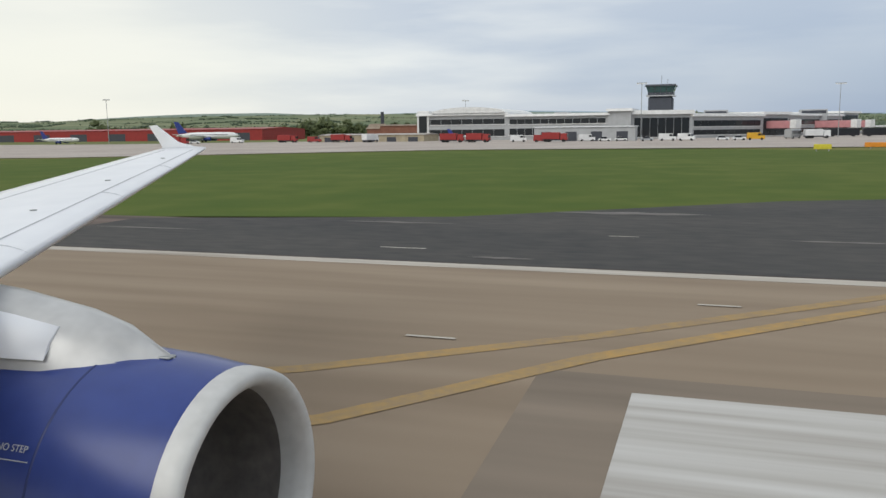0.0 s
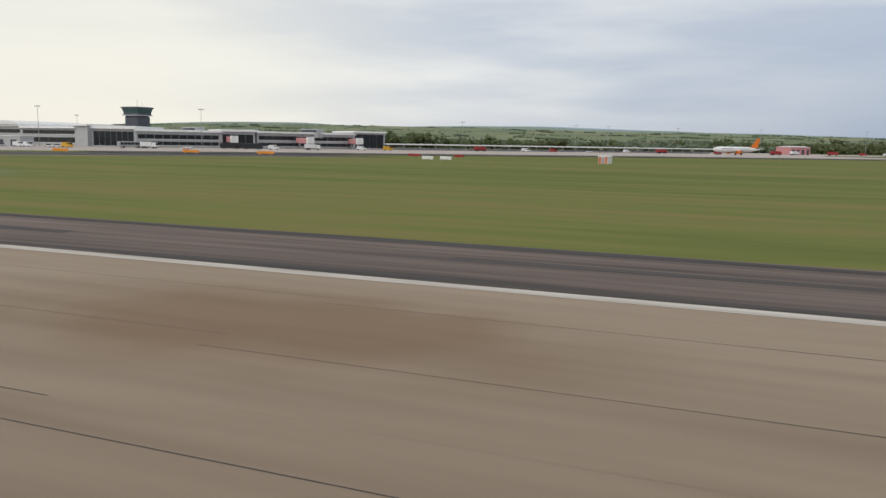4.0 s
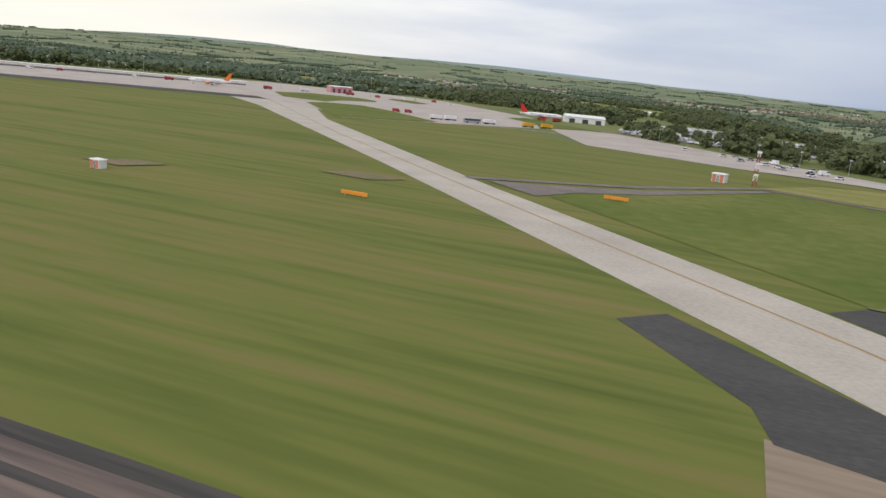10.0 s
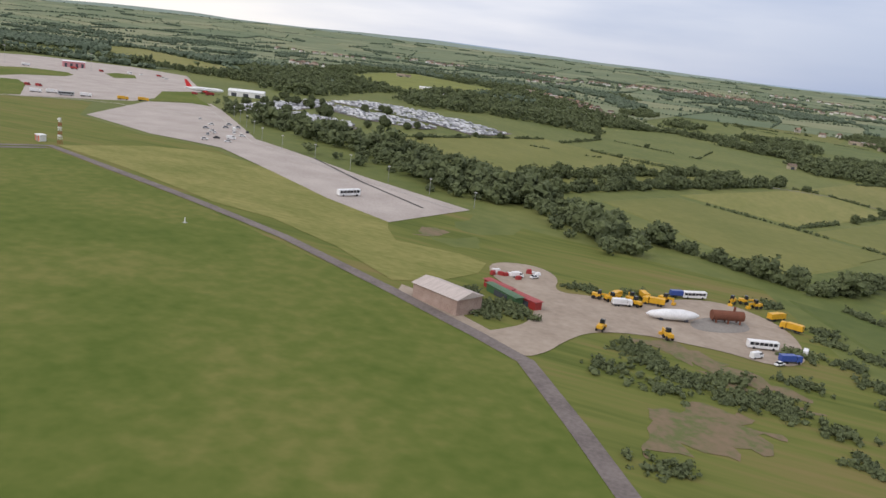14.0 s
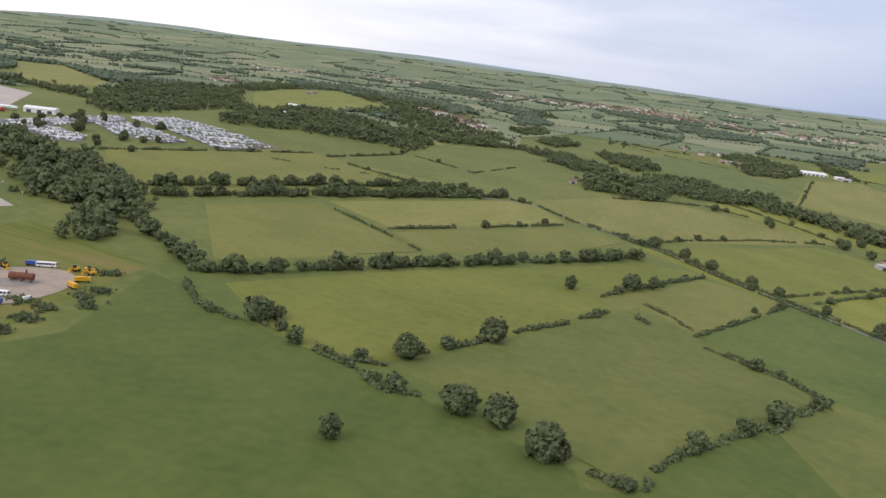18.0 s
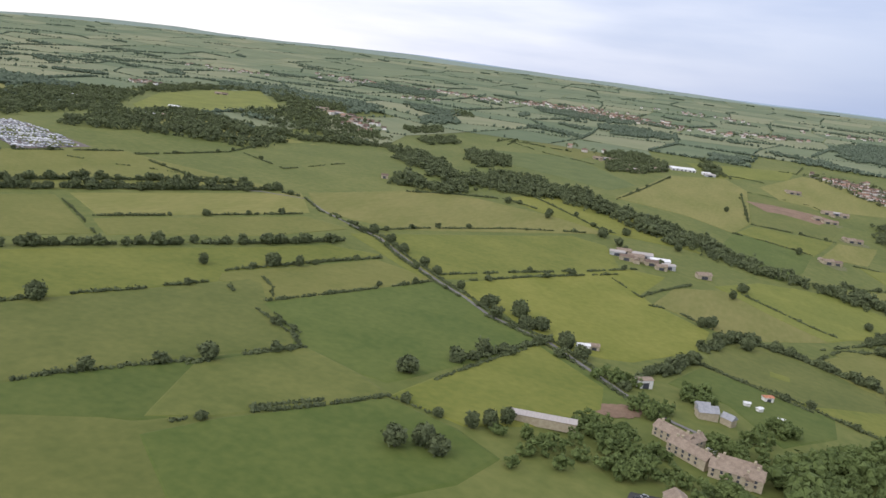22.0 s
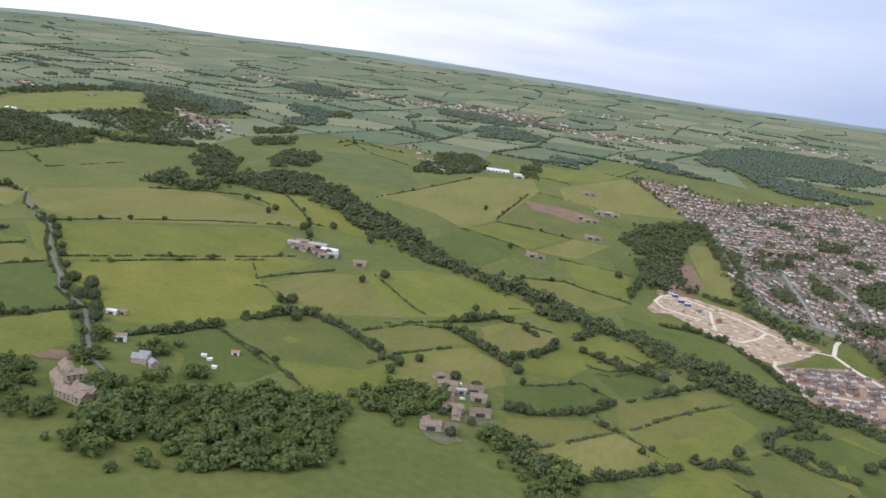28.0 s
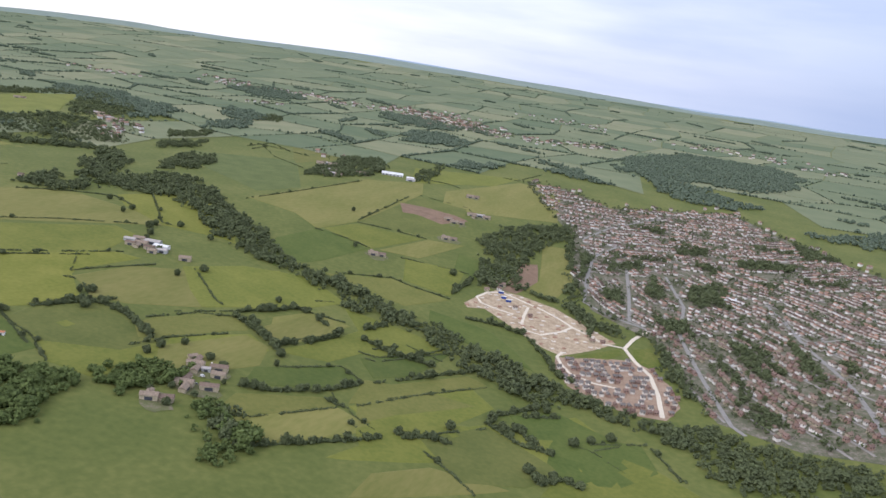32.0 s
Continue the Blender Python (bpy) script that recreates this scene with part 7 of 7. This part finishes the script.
for x, y, rows in ((781, 487, FARM_L), (904, 652, FARM_B), (930, 768, FARM_B), (823, 488, FARM_B[:1]), (787, 290, [(0, 0, 5, 3, 1.9, 20, "w"), (4, 4, 4, 2.6, 1.7, 20, "s")]), (814, 267, [(0, 0, 5.5, 3.4, 2.8, 40, "c")]), (950, 352, FARM_H), (962, 328, FARM_H[:4]), (958, 300, FARM_B), (884, 958, FARM_B), (920, 880, FARM_A[:4]), (905, 834, FARM_B[:1]), (695, 908, FARM_A), (712, 890, FARM_A[:4]), (578, 546, [(0, 0, 5, 3.5, 2.4, 20, "r")]), (672, 946, FARM_A), (735, 934, FARM_B), (790, 962, [(0, 0, 12, 7, 2.2, 20, "g"), (-4, 10, 10, 6, 2.2, 20, "w")]), (914, 830, FARM_B), (165, 896, FARM_B), (330, 570, [(0, 0, 9, 5, 2, 20, "w"), (8, 8, 6, 4, 2, 20, "s")]), (189, 622, [(0, 0, 9, 5, 2, 20, "w")]), (345, 885, FARM_A), (310, 897, FARM_A), (280, 661, [(0, 0, 12, 5, 2, 20, "w")]), (36, 891, FARM_A), (856, 297, [(0, 0, 3.6, 2.4, 1.7, 30, "o")]), (1012, 690, FARM_B)):
    farm(x, y, rows)
    if len(rows) > 2:
        ring = [(x + 3 + (11 + 3 * math.sin(2.3 * a + x)) * math.cos(a), y + 2 + (9 + 3 * math.sin(1.7 * a + y)) * math.sin(a)) for a in [k * 0.449 for k in range(14)]]
        patch("farm_yard", ring, M_farmyard, 0.2, "trodden brown farm yard between the buildings", "yard", cell=6)
for k in range(3):
    shed("glasshouse", (752 + 9 * k, 966 + 4 * k), (760 + 9 * k, 970 + 4 * k), 16, 2.4, M_wht, M_panel, "large white roofed nursery building", "shed", 0.1, 2)
shed("long_barn", (786, 203), (804, 206.5), 3.6, 2.2, M_stone, M_roofg, "long low barn with a pale grey roof", "barn", 0.2, 0)
for x, y, w, d, turn in ((823, 228, 12, 4.6, -32), (828, 219, 13, 4.6, -32), (833, 219, 10, 4.2, 58), (840, 210, 14, 5, -4), (842, 216, 11, 4, -4), (851.5, 209, 9, 4, 75)):
    house = shed("stone_house", (x, y), (x + w * math.cos(radians(turn)), y + w * math.sin(radians(turn))), d, 2.8, M_stone, M_roofb, "wing of a large old stone house with brown slate roofs", "house", 0.4, 0)
    for u in (0.12, 0.86):
        part("chimney", boxed((u * w - 0.35, d / 2 - 0.3, 3.4, u * w + 0.35, d / 2 + 0.3, 2.8 + 0.4 * d + 0.6)), M_stone, house)
    for k in range(int(w / 2.2)):
        for z in (0.5, 1.75):
            part("window", boxed((k * 2.2 + 0.8, -0.04, z, k * 2.2 + 1.5, 0.05, z + 0.75)), M_navy, house)
for p, q, d, h in (((835, 255), (841, 257.5), 4.2, 2.4), ((841.5, 258), (845, 256), 3.4, 2.2), ((834, 261), (838, 262.5), 3.0, 2.2)):
    shed("grey_house", p, q, d, h, M_stone, M_slategrey, "buff stone house with a blue-grey slate roof", "house", 0.42, 0)
for x, y, turn in ((849, 284, 20), (854, 282, 50), (860, 277, 10), (839, 227.5, -30)):
    shed("garden_shed", (x, y), (x + 2.2 * math.cos(radians(turn)), y + 2.2 * math.sin(radians(turn))), 1.6, 1.3, M_wht, M_panel, "small white garden shed in the village", "shed", 0.15, 0)
shed("garage_block", (830.5, 184), (836.5, 172), 5.5, 2.4, M_stone, M_roofb, "stone building beside a dark car park", "building", 0.3, 0)
patch("car_park", [(823, 183), (830, 185.5), (836.5, 172), (829, 165), (822, 168)], M_asph, 0.2, "small dark asphalt car park", "car park", cell=12)
patch("sand_yard", ragged([(802, 232), (806, 240), (814, 248), (819, 246), (818, 237), (811, 230)], 1.5), TINT["earth"], 0.2, "orange-brown sand yard", "yard", cell=12)
for k, (x, y) in enumerate(((823.5, 176), (824.2, 172), (826, 168.5), (825, 180), (826.5, 182.5), (823.2, 169.5))):
    park(("wcar", "wvan", "wcar", "kcar", "scar", "wcar")[k], x, y, 15 + 6 * k, 0.22)
spots = []
for cx, cy, n, r in ((818, 208, 30, 11), (812, 216, 16, 8), (846, 234, 22, 8), (834, 272, 14, 7), (861, 266, 12, 6), (822, 192, 22, 8), (845, 197, 26, 10), (800, 190, 14, 10), (822, 246, 12, 6), (852, 248, 8, 5), (807, 268, 10, 6)):
    for _ in range(n):
        x, y = cx + rng.normal() * r * 0.6, cy + rng.normal() * r * 0.6
        if not inside(x, y, [(820, 226), (826, 236), (834, 232), (842, 224), (856, 222), (858, 206), (838, 206), (826, 214)]) and math.hypot(x - 828, y - 175) > 11 and math.hypot(x - 840, y - 258) > 6 and abs(y - 205) + abs(x - 795) > 12:
            spots.append(crown_spots(x, y, land(x, y) - 0.2, rng.uniform(1.7, 3.0), rng.uniform(3.2, 5.4), 14))
tagged(new("garden_trees", clump_mesh("garden_trees", np.vstack(spots), M_leafy, False)), "leafy garden trees round the stone house", "trees", kind="stuff")

for k, (x, y) in enumerate(((956, 345), (953, 339), (949, 362), (960, 335), (944, 346), (783, 502))):
    park(("wvan", "wcar", "wvan", "scar", "wcar", "wvan")[k], x, y, 30 + 47 * k, 0.25)
for x, y in ((946, 341), (969, 347), (957, 362), (941, 357), (966, 336), (955, 321), (969, 322), (951, 309), (966, 304), (916, 357), (944, 367), (772, 503), (796, 491)):
    tree(x, y, None, 0.8)

# far villages
village = []
for x, y in along(TOWN[:6], 9.0, 16.0) + along(TOWN[5:8], 12.0, 18.0):
    if not inside(x, y, TOWN) and rng.random() < 0.7:
        far_house(x, y, rng.uniform(0, 3.1), rng.uniform(4, 6), rng.uniform(3.4, 4.4), rng.uniform(2.4, 3), rng.uniform(1.2, 1.6))
        village.append((x + rng.normal() * 6, y + rng.normal() * 6, rng.uniform(1.6, 3.2)))
VILLAGES = (
    ([(-209, 1835), (-49, 1724), (22, 1768), (124, 1814), (244, 1760)], 7.0, 28), ([(308, 1750), (397, 1855), (509, 1822), (632, 1676)], 2.6, 46), ([(420, 1760), (520, 1740), (600, 1700)], 3.5, 30), ([(632, 1676), (744, 1665), (832, 1696), (904, 1778)], 4.5, 26),
    ([(185, 1461), (243, 1488)], 6.0, 12), ([(330, 877), (361, 888), (375, 917), (421, 817), (457, 819)], 8.0, 10), ([(20, 900), (70, 910)], 6.0, 10), ([(1000, 2150), (1200, 2200), (1400, 2050)], 9.0, 50), ([(600, 2300), (800, 2250)], 8.0, 40), ([(-350, 1500), (-200, 1520)], 9.0, 30), ([(620, 1015), (680, 1030)], 10.0, 10),
)
for line, gap, wide in VILLAGES:
    for x, y in along(line, gap * 0.75, wide):
        if rng.random() < 0.3:
            village.append((x, y, rng.uniform(2.4, 4.6)))
            continue
        far_house(x, y, rng.uniform(0, 3.1), rng.uniform(5, 9.5), rng.uniform(3.8, 5.4), rng.uniform(2.8, 3.8), rng.uniform(1.3, 1.9))
        if rng.random() < 0.8:
            village.append((x + rng.normal() * 9, y + rng.normal() * 9, rng.uniform(2.0, 4.2)))
tagged(new("village_trees", clump_mesh("village_trees", np.vstack([crown_spots(x, y, land(x, y) - 0.2, r, r * 1.6, 4) for x, y, r in village]), None, False)), "dark trees among the far village houses", "trees", kind="stuff")
hs = tagged(new("far_houses"), "rows of brick and rendered houses with tiled roofs", "houses", kind="stuff")
new("wall", tri_mesh("wall", np.vstack(far_w), np.vstack(far_wf), M_walls, False)).parent = hs
new("roof", tri_mesh("roof", np.vstack(far_r), np.vstack(far_rf), M_roofs, False)).parent = hs

# ---- parked cars past counting ----
M_cars = islands("car paints", (0.03, 0.035, 0.045), (0.80, 0.80, 0.81), 0.35, scale=20, mid=(0.40, 0.41, 0.43))
cv, cf = [], []


def far_car(x, y, a):
    z, c, s = land(x, y) + 0.25, math.cos(a), math.sin(a)
    p = np.array([(-1, -0.42, 0.1), (1, -0.42, 0.1), (1, 0.42, 0.1), (-1, 0.42, 0.1), (-1, -0.42, 0.45), (1, -0.42, 0.42), (1, 0.42, 0.42), (-1, 0.42, 0.45), (-0.6, -0.34, 0.75), (0.3, -0.34, 0.75), (0.3, 0.34, 0.75), (-0.6, 0.34, 0.75)])
    f = np.array([(0, 1, 5), (0, 5, 4), (1, 2, 6), (1, 6, 5), (2, 3, 7), (2, 7, 6), (3, 0, 4), (3, 4, 7), (4, 5, 9), (4, 9, 8), (5, 6, 10), (5, 10, 9), (6, 7, 11), (6, 11, 10), (7, 4, 8), (7, 8, 11), (8, 9, 10), (8, 10, 11)])
    cf.append(f + 12 * len(cv))
    cv.append(p @ np.array([(c, s, 0), (-s, c, 0), (0, 0, 1)]) + (x, y, z))


for x, y, a in car_rows:
    far_car(x, y, a + 1.57 * (rng.random() < 0.4))
LOTS = ([(334, 292), (330, 314), (327, 352), (325, 386), (334, 391), (346, 372), (350, 345), (354, 312), (342, 291)], [(343, 290), (358, 310), (389, 301), (402, 284), (383, 267)], [(333, 392), (337, 428), (397, 411), (433, 406), (430, 350), (415, 356), (392, 364)], [(348, 372), (412, 347), (411, 329), (386, 322), (352, 345)])
for lot in LOTS:
    patch("car_park", list(lot), M_track, 0.16, "grey long-stay car park", "car park", cell=20)
    ux, uy = 0.42, 0.91
    for i in range(-40, 60):
        for j in range(-60, 60):
            x, y = 370 + i * 2.7 * uy + j * 1.15 * ux, 350 - i * 2.7 * ux + j * 1.15 * uy
            if inside(x, y, lot) and rng.random() < 0.72 + 0.25 * math.sin(i * 0.9) and i % 3 != 0 and j % 17 != 0:
                far_car(x, y, math.atan2(-ux, uy) + rng.normal() * 0.05)
tagged(new("car_rows", tri_mesh("car_rows", np.vstack(cv), np.vstack(cf), M_cars, False)), "rows of parked cars, many of them white", "cars", kind="stuff")

# ---- the airliner on the runway ----
M_wing = mat("pale grey wing paint", (0.72, 0.735, 0.77), (0.80, 0.81, 0.84), 2.5, 0.35, fine=10)
M_cowl = mat("deep blue cowling paint", (0.026, 0.045, 0.19), (0.034, 0.058, 0.23), 1.0, 0.3, spec=0.4)
M_lip = mat("dull silver intake lip", (0.50, 0.50, 0.49), (0.60, 0.60, 0.59), 0.6, 0.5, metal=0.1)
M_duct = mat("grey intake lining", (0.10, 0.095, 0.09), (0.17, 0.155, 0.145), 0.5, 0.6)
M_fan = plain("dark fan blade metal", (0.035, 0.035, 0.038), 0.4, 0.7)
plane = empty("airliner", pose(0, 0, 0.03), "pale grey airliner wing with a blue engine on the runway", "aircraft")


def section(y):
    """Leading edge x, trailing edge x and height of the wing at y."""
    lead = -5.137 + (7.4 - y) * 0.474
    trail = -5.7 + (7.4 - y) * 0.269 if y > 2.3 else -4.33
    return lead, trail, 1.984 - 0.088 * (7.4 - y)


bm = bmesh.new()
rings = []
for y in [0.45 + k * (7.4 - 0.45) / 14 for k in range(15)]:
    lead, trail, z = section(y)
    c, ring = lead - trail, []
    for u, h in ((0, 0), (0.02, 0.012), (0.08, 0.024), (0.2, 0.032), (0.4, 0.034), (0.62, 0.028), (0.82, 0.016), (1.0, 0.003), (0.8, -0.018), (0.5, -0.056), (0.2, -0.062), (0.04, -0.036)):
        ring.append(bm.verts.new((lead - u * c, y, z + h * c)))
    rings.append(ring)
for lo, hi in zip(rings, rings[1:]):
    n = len(lo)
    for k in range(n):
        f = bm.faces.new((lo[k], hi[k], hi[(k + 1) % n], lo[(k + 1) % n]))
        f.smooth = True
bm.faces.new(rings[0]), bm.faces.new(rings[-1][::-1])
bmesh.ops.recalc_face_normals(bm, faces=bm.faces[:])
part("wing", bm, M_wing, plane)


def on_wing(y, u, lift=0.004):
    lead, trail, z = section(y)
    c = lead - trail
    h = np.interp(u, (0, 0.02, 0.08, 0.2, 0.4, 0.62, 0.82, 1.0), (0, 0.012, 0.024, 0.032, 0.034, 0.028, 0.016, 0.003))
    return (lead - u * c, y, z + h * c + lift)


M_seal = plain("grey panel sealant", (0.47, 0.48, 0.51), 0.5)


def wing_line(points, w):
    """One thin raised bead along points on the wing."""
    bm = bmesh.new()
    ring = []
    for p in points:
        x, y, z = p
        ring.append([bm.verts.new((x - w, y - w, z)), bm.verts.new((x, y, z + 0.003)), bm.verts.new((x + w, y + w, z))])
    for lo, hi in zip(ring, ring[1:]):
        for k in (0, 1):
            bm.faces.new((lo[k], lo[k + 1], hi[k + 1], hi[k]))
    part("panel_line", bm, M_seal, plane)


for u in (0.16, 0.72):
    wing_line([on_wing(0.5 + k * 0.6, u, 0.001) for k in range(12)], 0.005)
for y in (2.9, 4.4, 5.8):
    wing_line([on_wing(y, u, 0.001) for u in (0.01, 0.04, 0.08, 0.12, 0.16)], 0.004)
for y in (3.2, 3.7, 4.9, 6.3):
    p = Vector(on_wing(y, 0.3, 0))
    part("access_cap", rodded((p, p + Vector((0, 0, 0.006)), 0.02, 0.02, 10)), M_steel, plane)
part("wingtip_fence", plate(bmesh.new(), [(-5.2, 7.4, 1.98), (-5.5, 7.4, 2.05), (-5.79, 7.42, 2.235), (-5.87, 7.42, 2.225), (-5.7, 7.4, 2.0), (-5.78, 7.42, 1.82), (-5.5, 7.4, 1.9)], 0.025, 1), M_wing, plane)
for y in (3.4, 5.2):
    lead, trail, z = section(y)
    part("flap_fairing", turned(bmesh.new(), [(-0.6, 0.01), (-0.4, 0.05), (-0.1, 0.075), (0.2, 0.05), (0.35, 0.01)], 12, centre=(trail + 0.3, y, z - 0.07)), M_wing, plane)

EY, EZ, EX = 2.6, 0.692, -1.665
nac = part("nacelle", turned(bmesh.new(), [(-0.1, 0.534), (-0.3, 0.561), (-0.6, 0.58), (-1.0, 0.583), (-1.5, 0.556), (-2.0, 0.48), (-2.4, 0.41), (-2.4, 0.36)], 56, centre=(EX, EY, EZ)), M_cowl, plane, "glossy deep blue engine cowling")
part("intake_lip", turned(bmesh.new(), [(-0.105, 0.534), (-0.05, 0.531), (-0.015, 0.522), (0, 0.505), (-0.004, 0.48), (-0.02, 0.462), (-0.08, 0.448), (-0.14, 0.445)], 56, centre=(EX, EY, EZ)), M_lip, nac, "bare silver intake lip")
part("intake_duct", turned(bmesh.new(), [(-0.14, 0.445), (-0.4, 0.44), (-0.72, 0.43), (-0.74, 0.02)], 48, centre=(EX, EY, EZ)), M_duct, nac, "grey acoustic intake lining")
part("spinner", turned(bmesh.new(), [(-0.42, 0.004), (-0.5, 0.06), (-0.62, 0.11), (-0.7, 0.125)], 24, centre=(EX, EY, EZ)), M_fan, nac)
for k in range(24):
    a = k * 6.28319 / 24
    bl = bmesh.new()
    pts = []
    for r, tw in ((0.12, 0.5), (0.27, 0.8), (0.405, 1.05)):
        for s in (-1, 1):
            t = a + s * 0.1 * math.sin(tw) * 0.9
            pts.append((EX - 0.66 + s * 0.035 * math.cos(tw), EY + r * math.cos(t), EZ + r * math.sin(t)))
    v = [bl.verts.new(p) for p in pts]
    bl.faces.new((v[0], v[1], v[3], v[2])), bl.faces.new((v[2], v[3], v[5], v[4]))
    part("fan_blade", bl, M_fan, nac)
part("nozzle", turned(bmesh.new(), [(-2.35, 0.36), (-2.7, 0.27), (-3.1, 0.2), (-3.1, 0.02)], 32, centre=(EX, EY, EZ)), M_steel, nac)
part("cowl_seam", turned(bmesh.new(), [(-0.58, 0.5785), (-0.584, 0.581), (-0.59, 0.581)], 56, centre=(EX, EY, EZ)), plain("dark blue seam paint", (0.018, 0.03, 0.12), 0.4), nac)
part("latch", boxed((EX - 0.42, EY - 0.03, EZ + 0.563, EX - 0.34, EY + 0.02, EZ + 0.573), bevel=0.004), M_steel, nac)

bm = bmesh.new()
rows = []
PYLON = ((-0.33, 1.255, 0.02), (-0.44, 1.315, 0.08), (-0.6, 1.385, 0.14), (-0.8, 1.435, 0.18), (-1.2, 1.5, 0.2), (-1.7, 1.55, 0.2), (-2.6, 1.55, 0.14))
for x, top, w in PYLON:
    rows.append([bm.verts.new((EX + x, EY + dy * w, z)) for dy, z in ((-1.25, 1.225), (-1, top - 0.1), (-0.6, top - 0.03), (0, top), (0.6, top - 0.03), (1, top - 0.1), (1.25, 1.225))])
for lo, hi in zip(rows, rows[1:]):
    for k in range(6):
        f = bm.faces.new((lo[k], hi[k], hi[k + 1], lo[k + 1]))
        f.smooth = True
bmesh.ops.recalc_face_normals(bm, faces=bm.faces[:])
pyl = part("pylon", bm, mat("silver grey fairing paint", (0.42, 0.42, 0.42), (0.58, 0.58, 0.575), 1.0, 0.4, metal=0.2), plane, "pale grey engine pylon fairing")
bm, rows = bmesh.new(), []
for x in (-1.9, -1.6, -1.3, -1.0, -0.78):
    top, w = (np.interp(-x, [-p[0] for p in PYLON], [p[k] for p in PYLON]) for k in (1, 2))
    rows.append([bm.verts.new((EX + x, EY - w * d - out, z)) for d, z, out in ((1.18, 1.27, 0.012), (1.0, top - 0.1, 0.012), (0.68, top - 0.044, 0.008), (0.66, top - 0.046, 0.0))])
for lo, hi in zip(rows, rows[1:]):
    for k in range(3):
        bm.faces.new((lo[k], hi[k], hi[k + 1], lo[k + 1])).smooth = True
bm.faces.new(rows[0]), bm.faces.new(rows[-1][::-1])
bmesh.ops.recalc_face_normals(bm, faces=bm.faces[:])
part("pylon_panel", bm, M_wing, pyl, "clean white access panel")
txt = bpy.data.curves.new("marking", "FONT")
txt.body, txt.size, txt.extrude = "NO STEP", 0.036, 0.0005
word = new("marking", txt)
word.data.materials.append(M_clad)
word.matrix_world = pose(-2.42, EY - 0.59 * math.sin(0.98), EZ + 0.59 * math.cos(0.98), 57)
word.parent = nac
part("marking_line", boxed((-2.42, EY - 0.59 * math.sin(1.03) - 0.003, EZ + 0.59 * math.cos(1.03) - 0.003, -2.26, EY - 0.59 * math.sin(1.03), EZ + 0.59 * math.cos(1.03))), M_clad, nac)
gear = part("landing_gear", rodded(((-4.1, 1.1, 1.5), (-4.1, 1.1, 0.3), 0.07, 0.06, 12), ((-4.1, 1.1, 0.9), (-3.7, 1.1, 1.45), 0.035, 0.035, 8)), M_steel, plane)
for s in (-1, 1):
    part("wheel", rodded(((-4.1, 1.1 + s * 0.12, 0.28), (-4.1, 1.1 + s * 0.3, 0.28), 0.28, 0.28, 20)), M_tyre, gear)
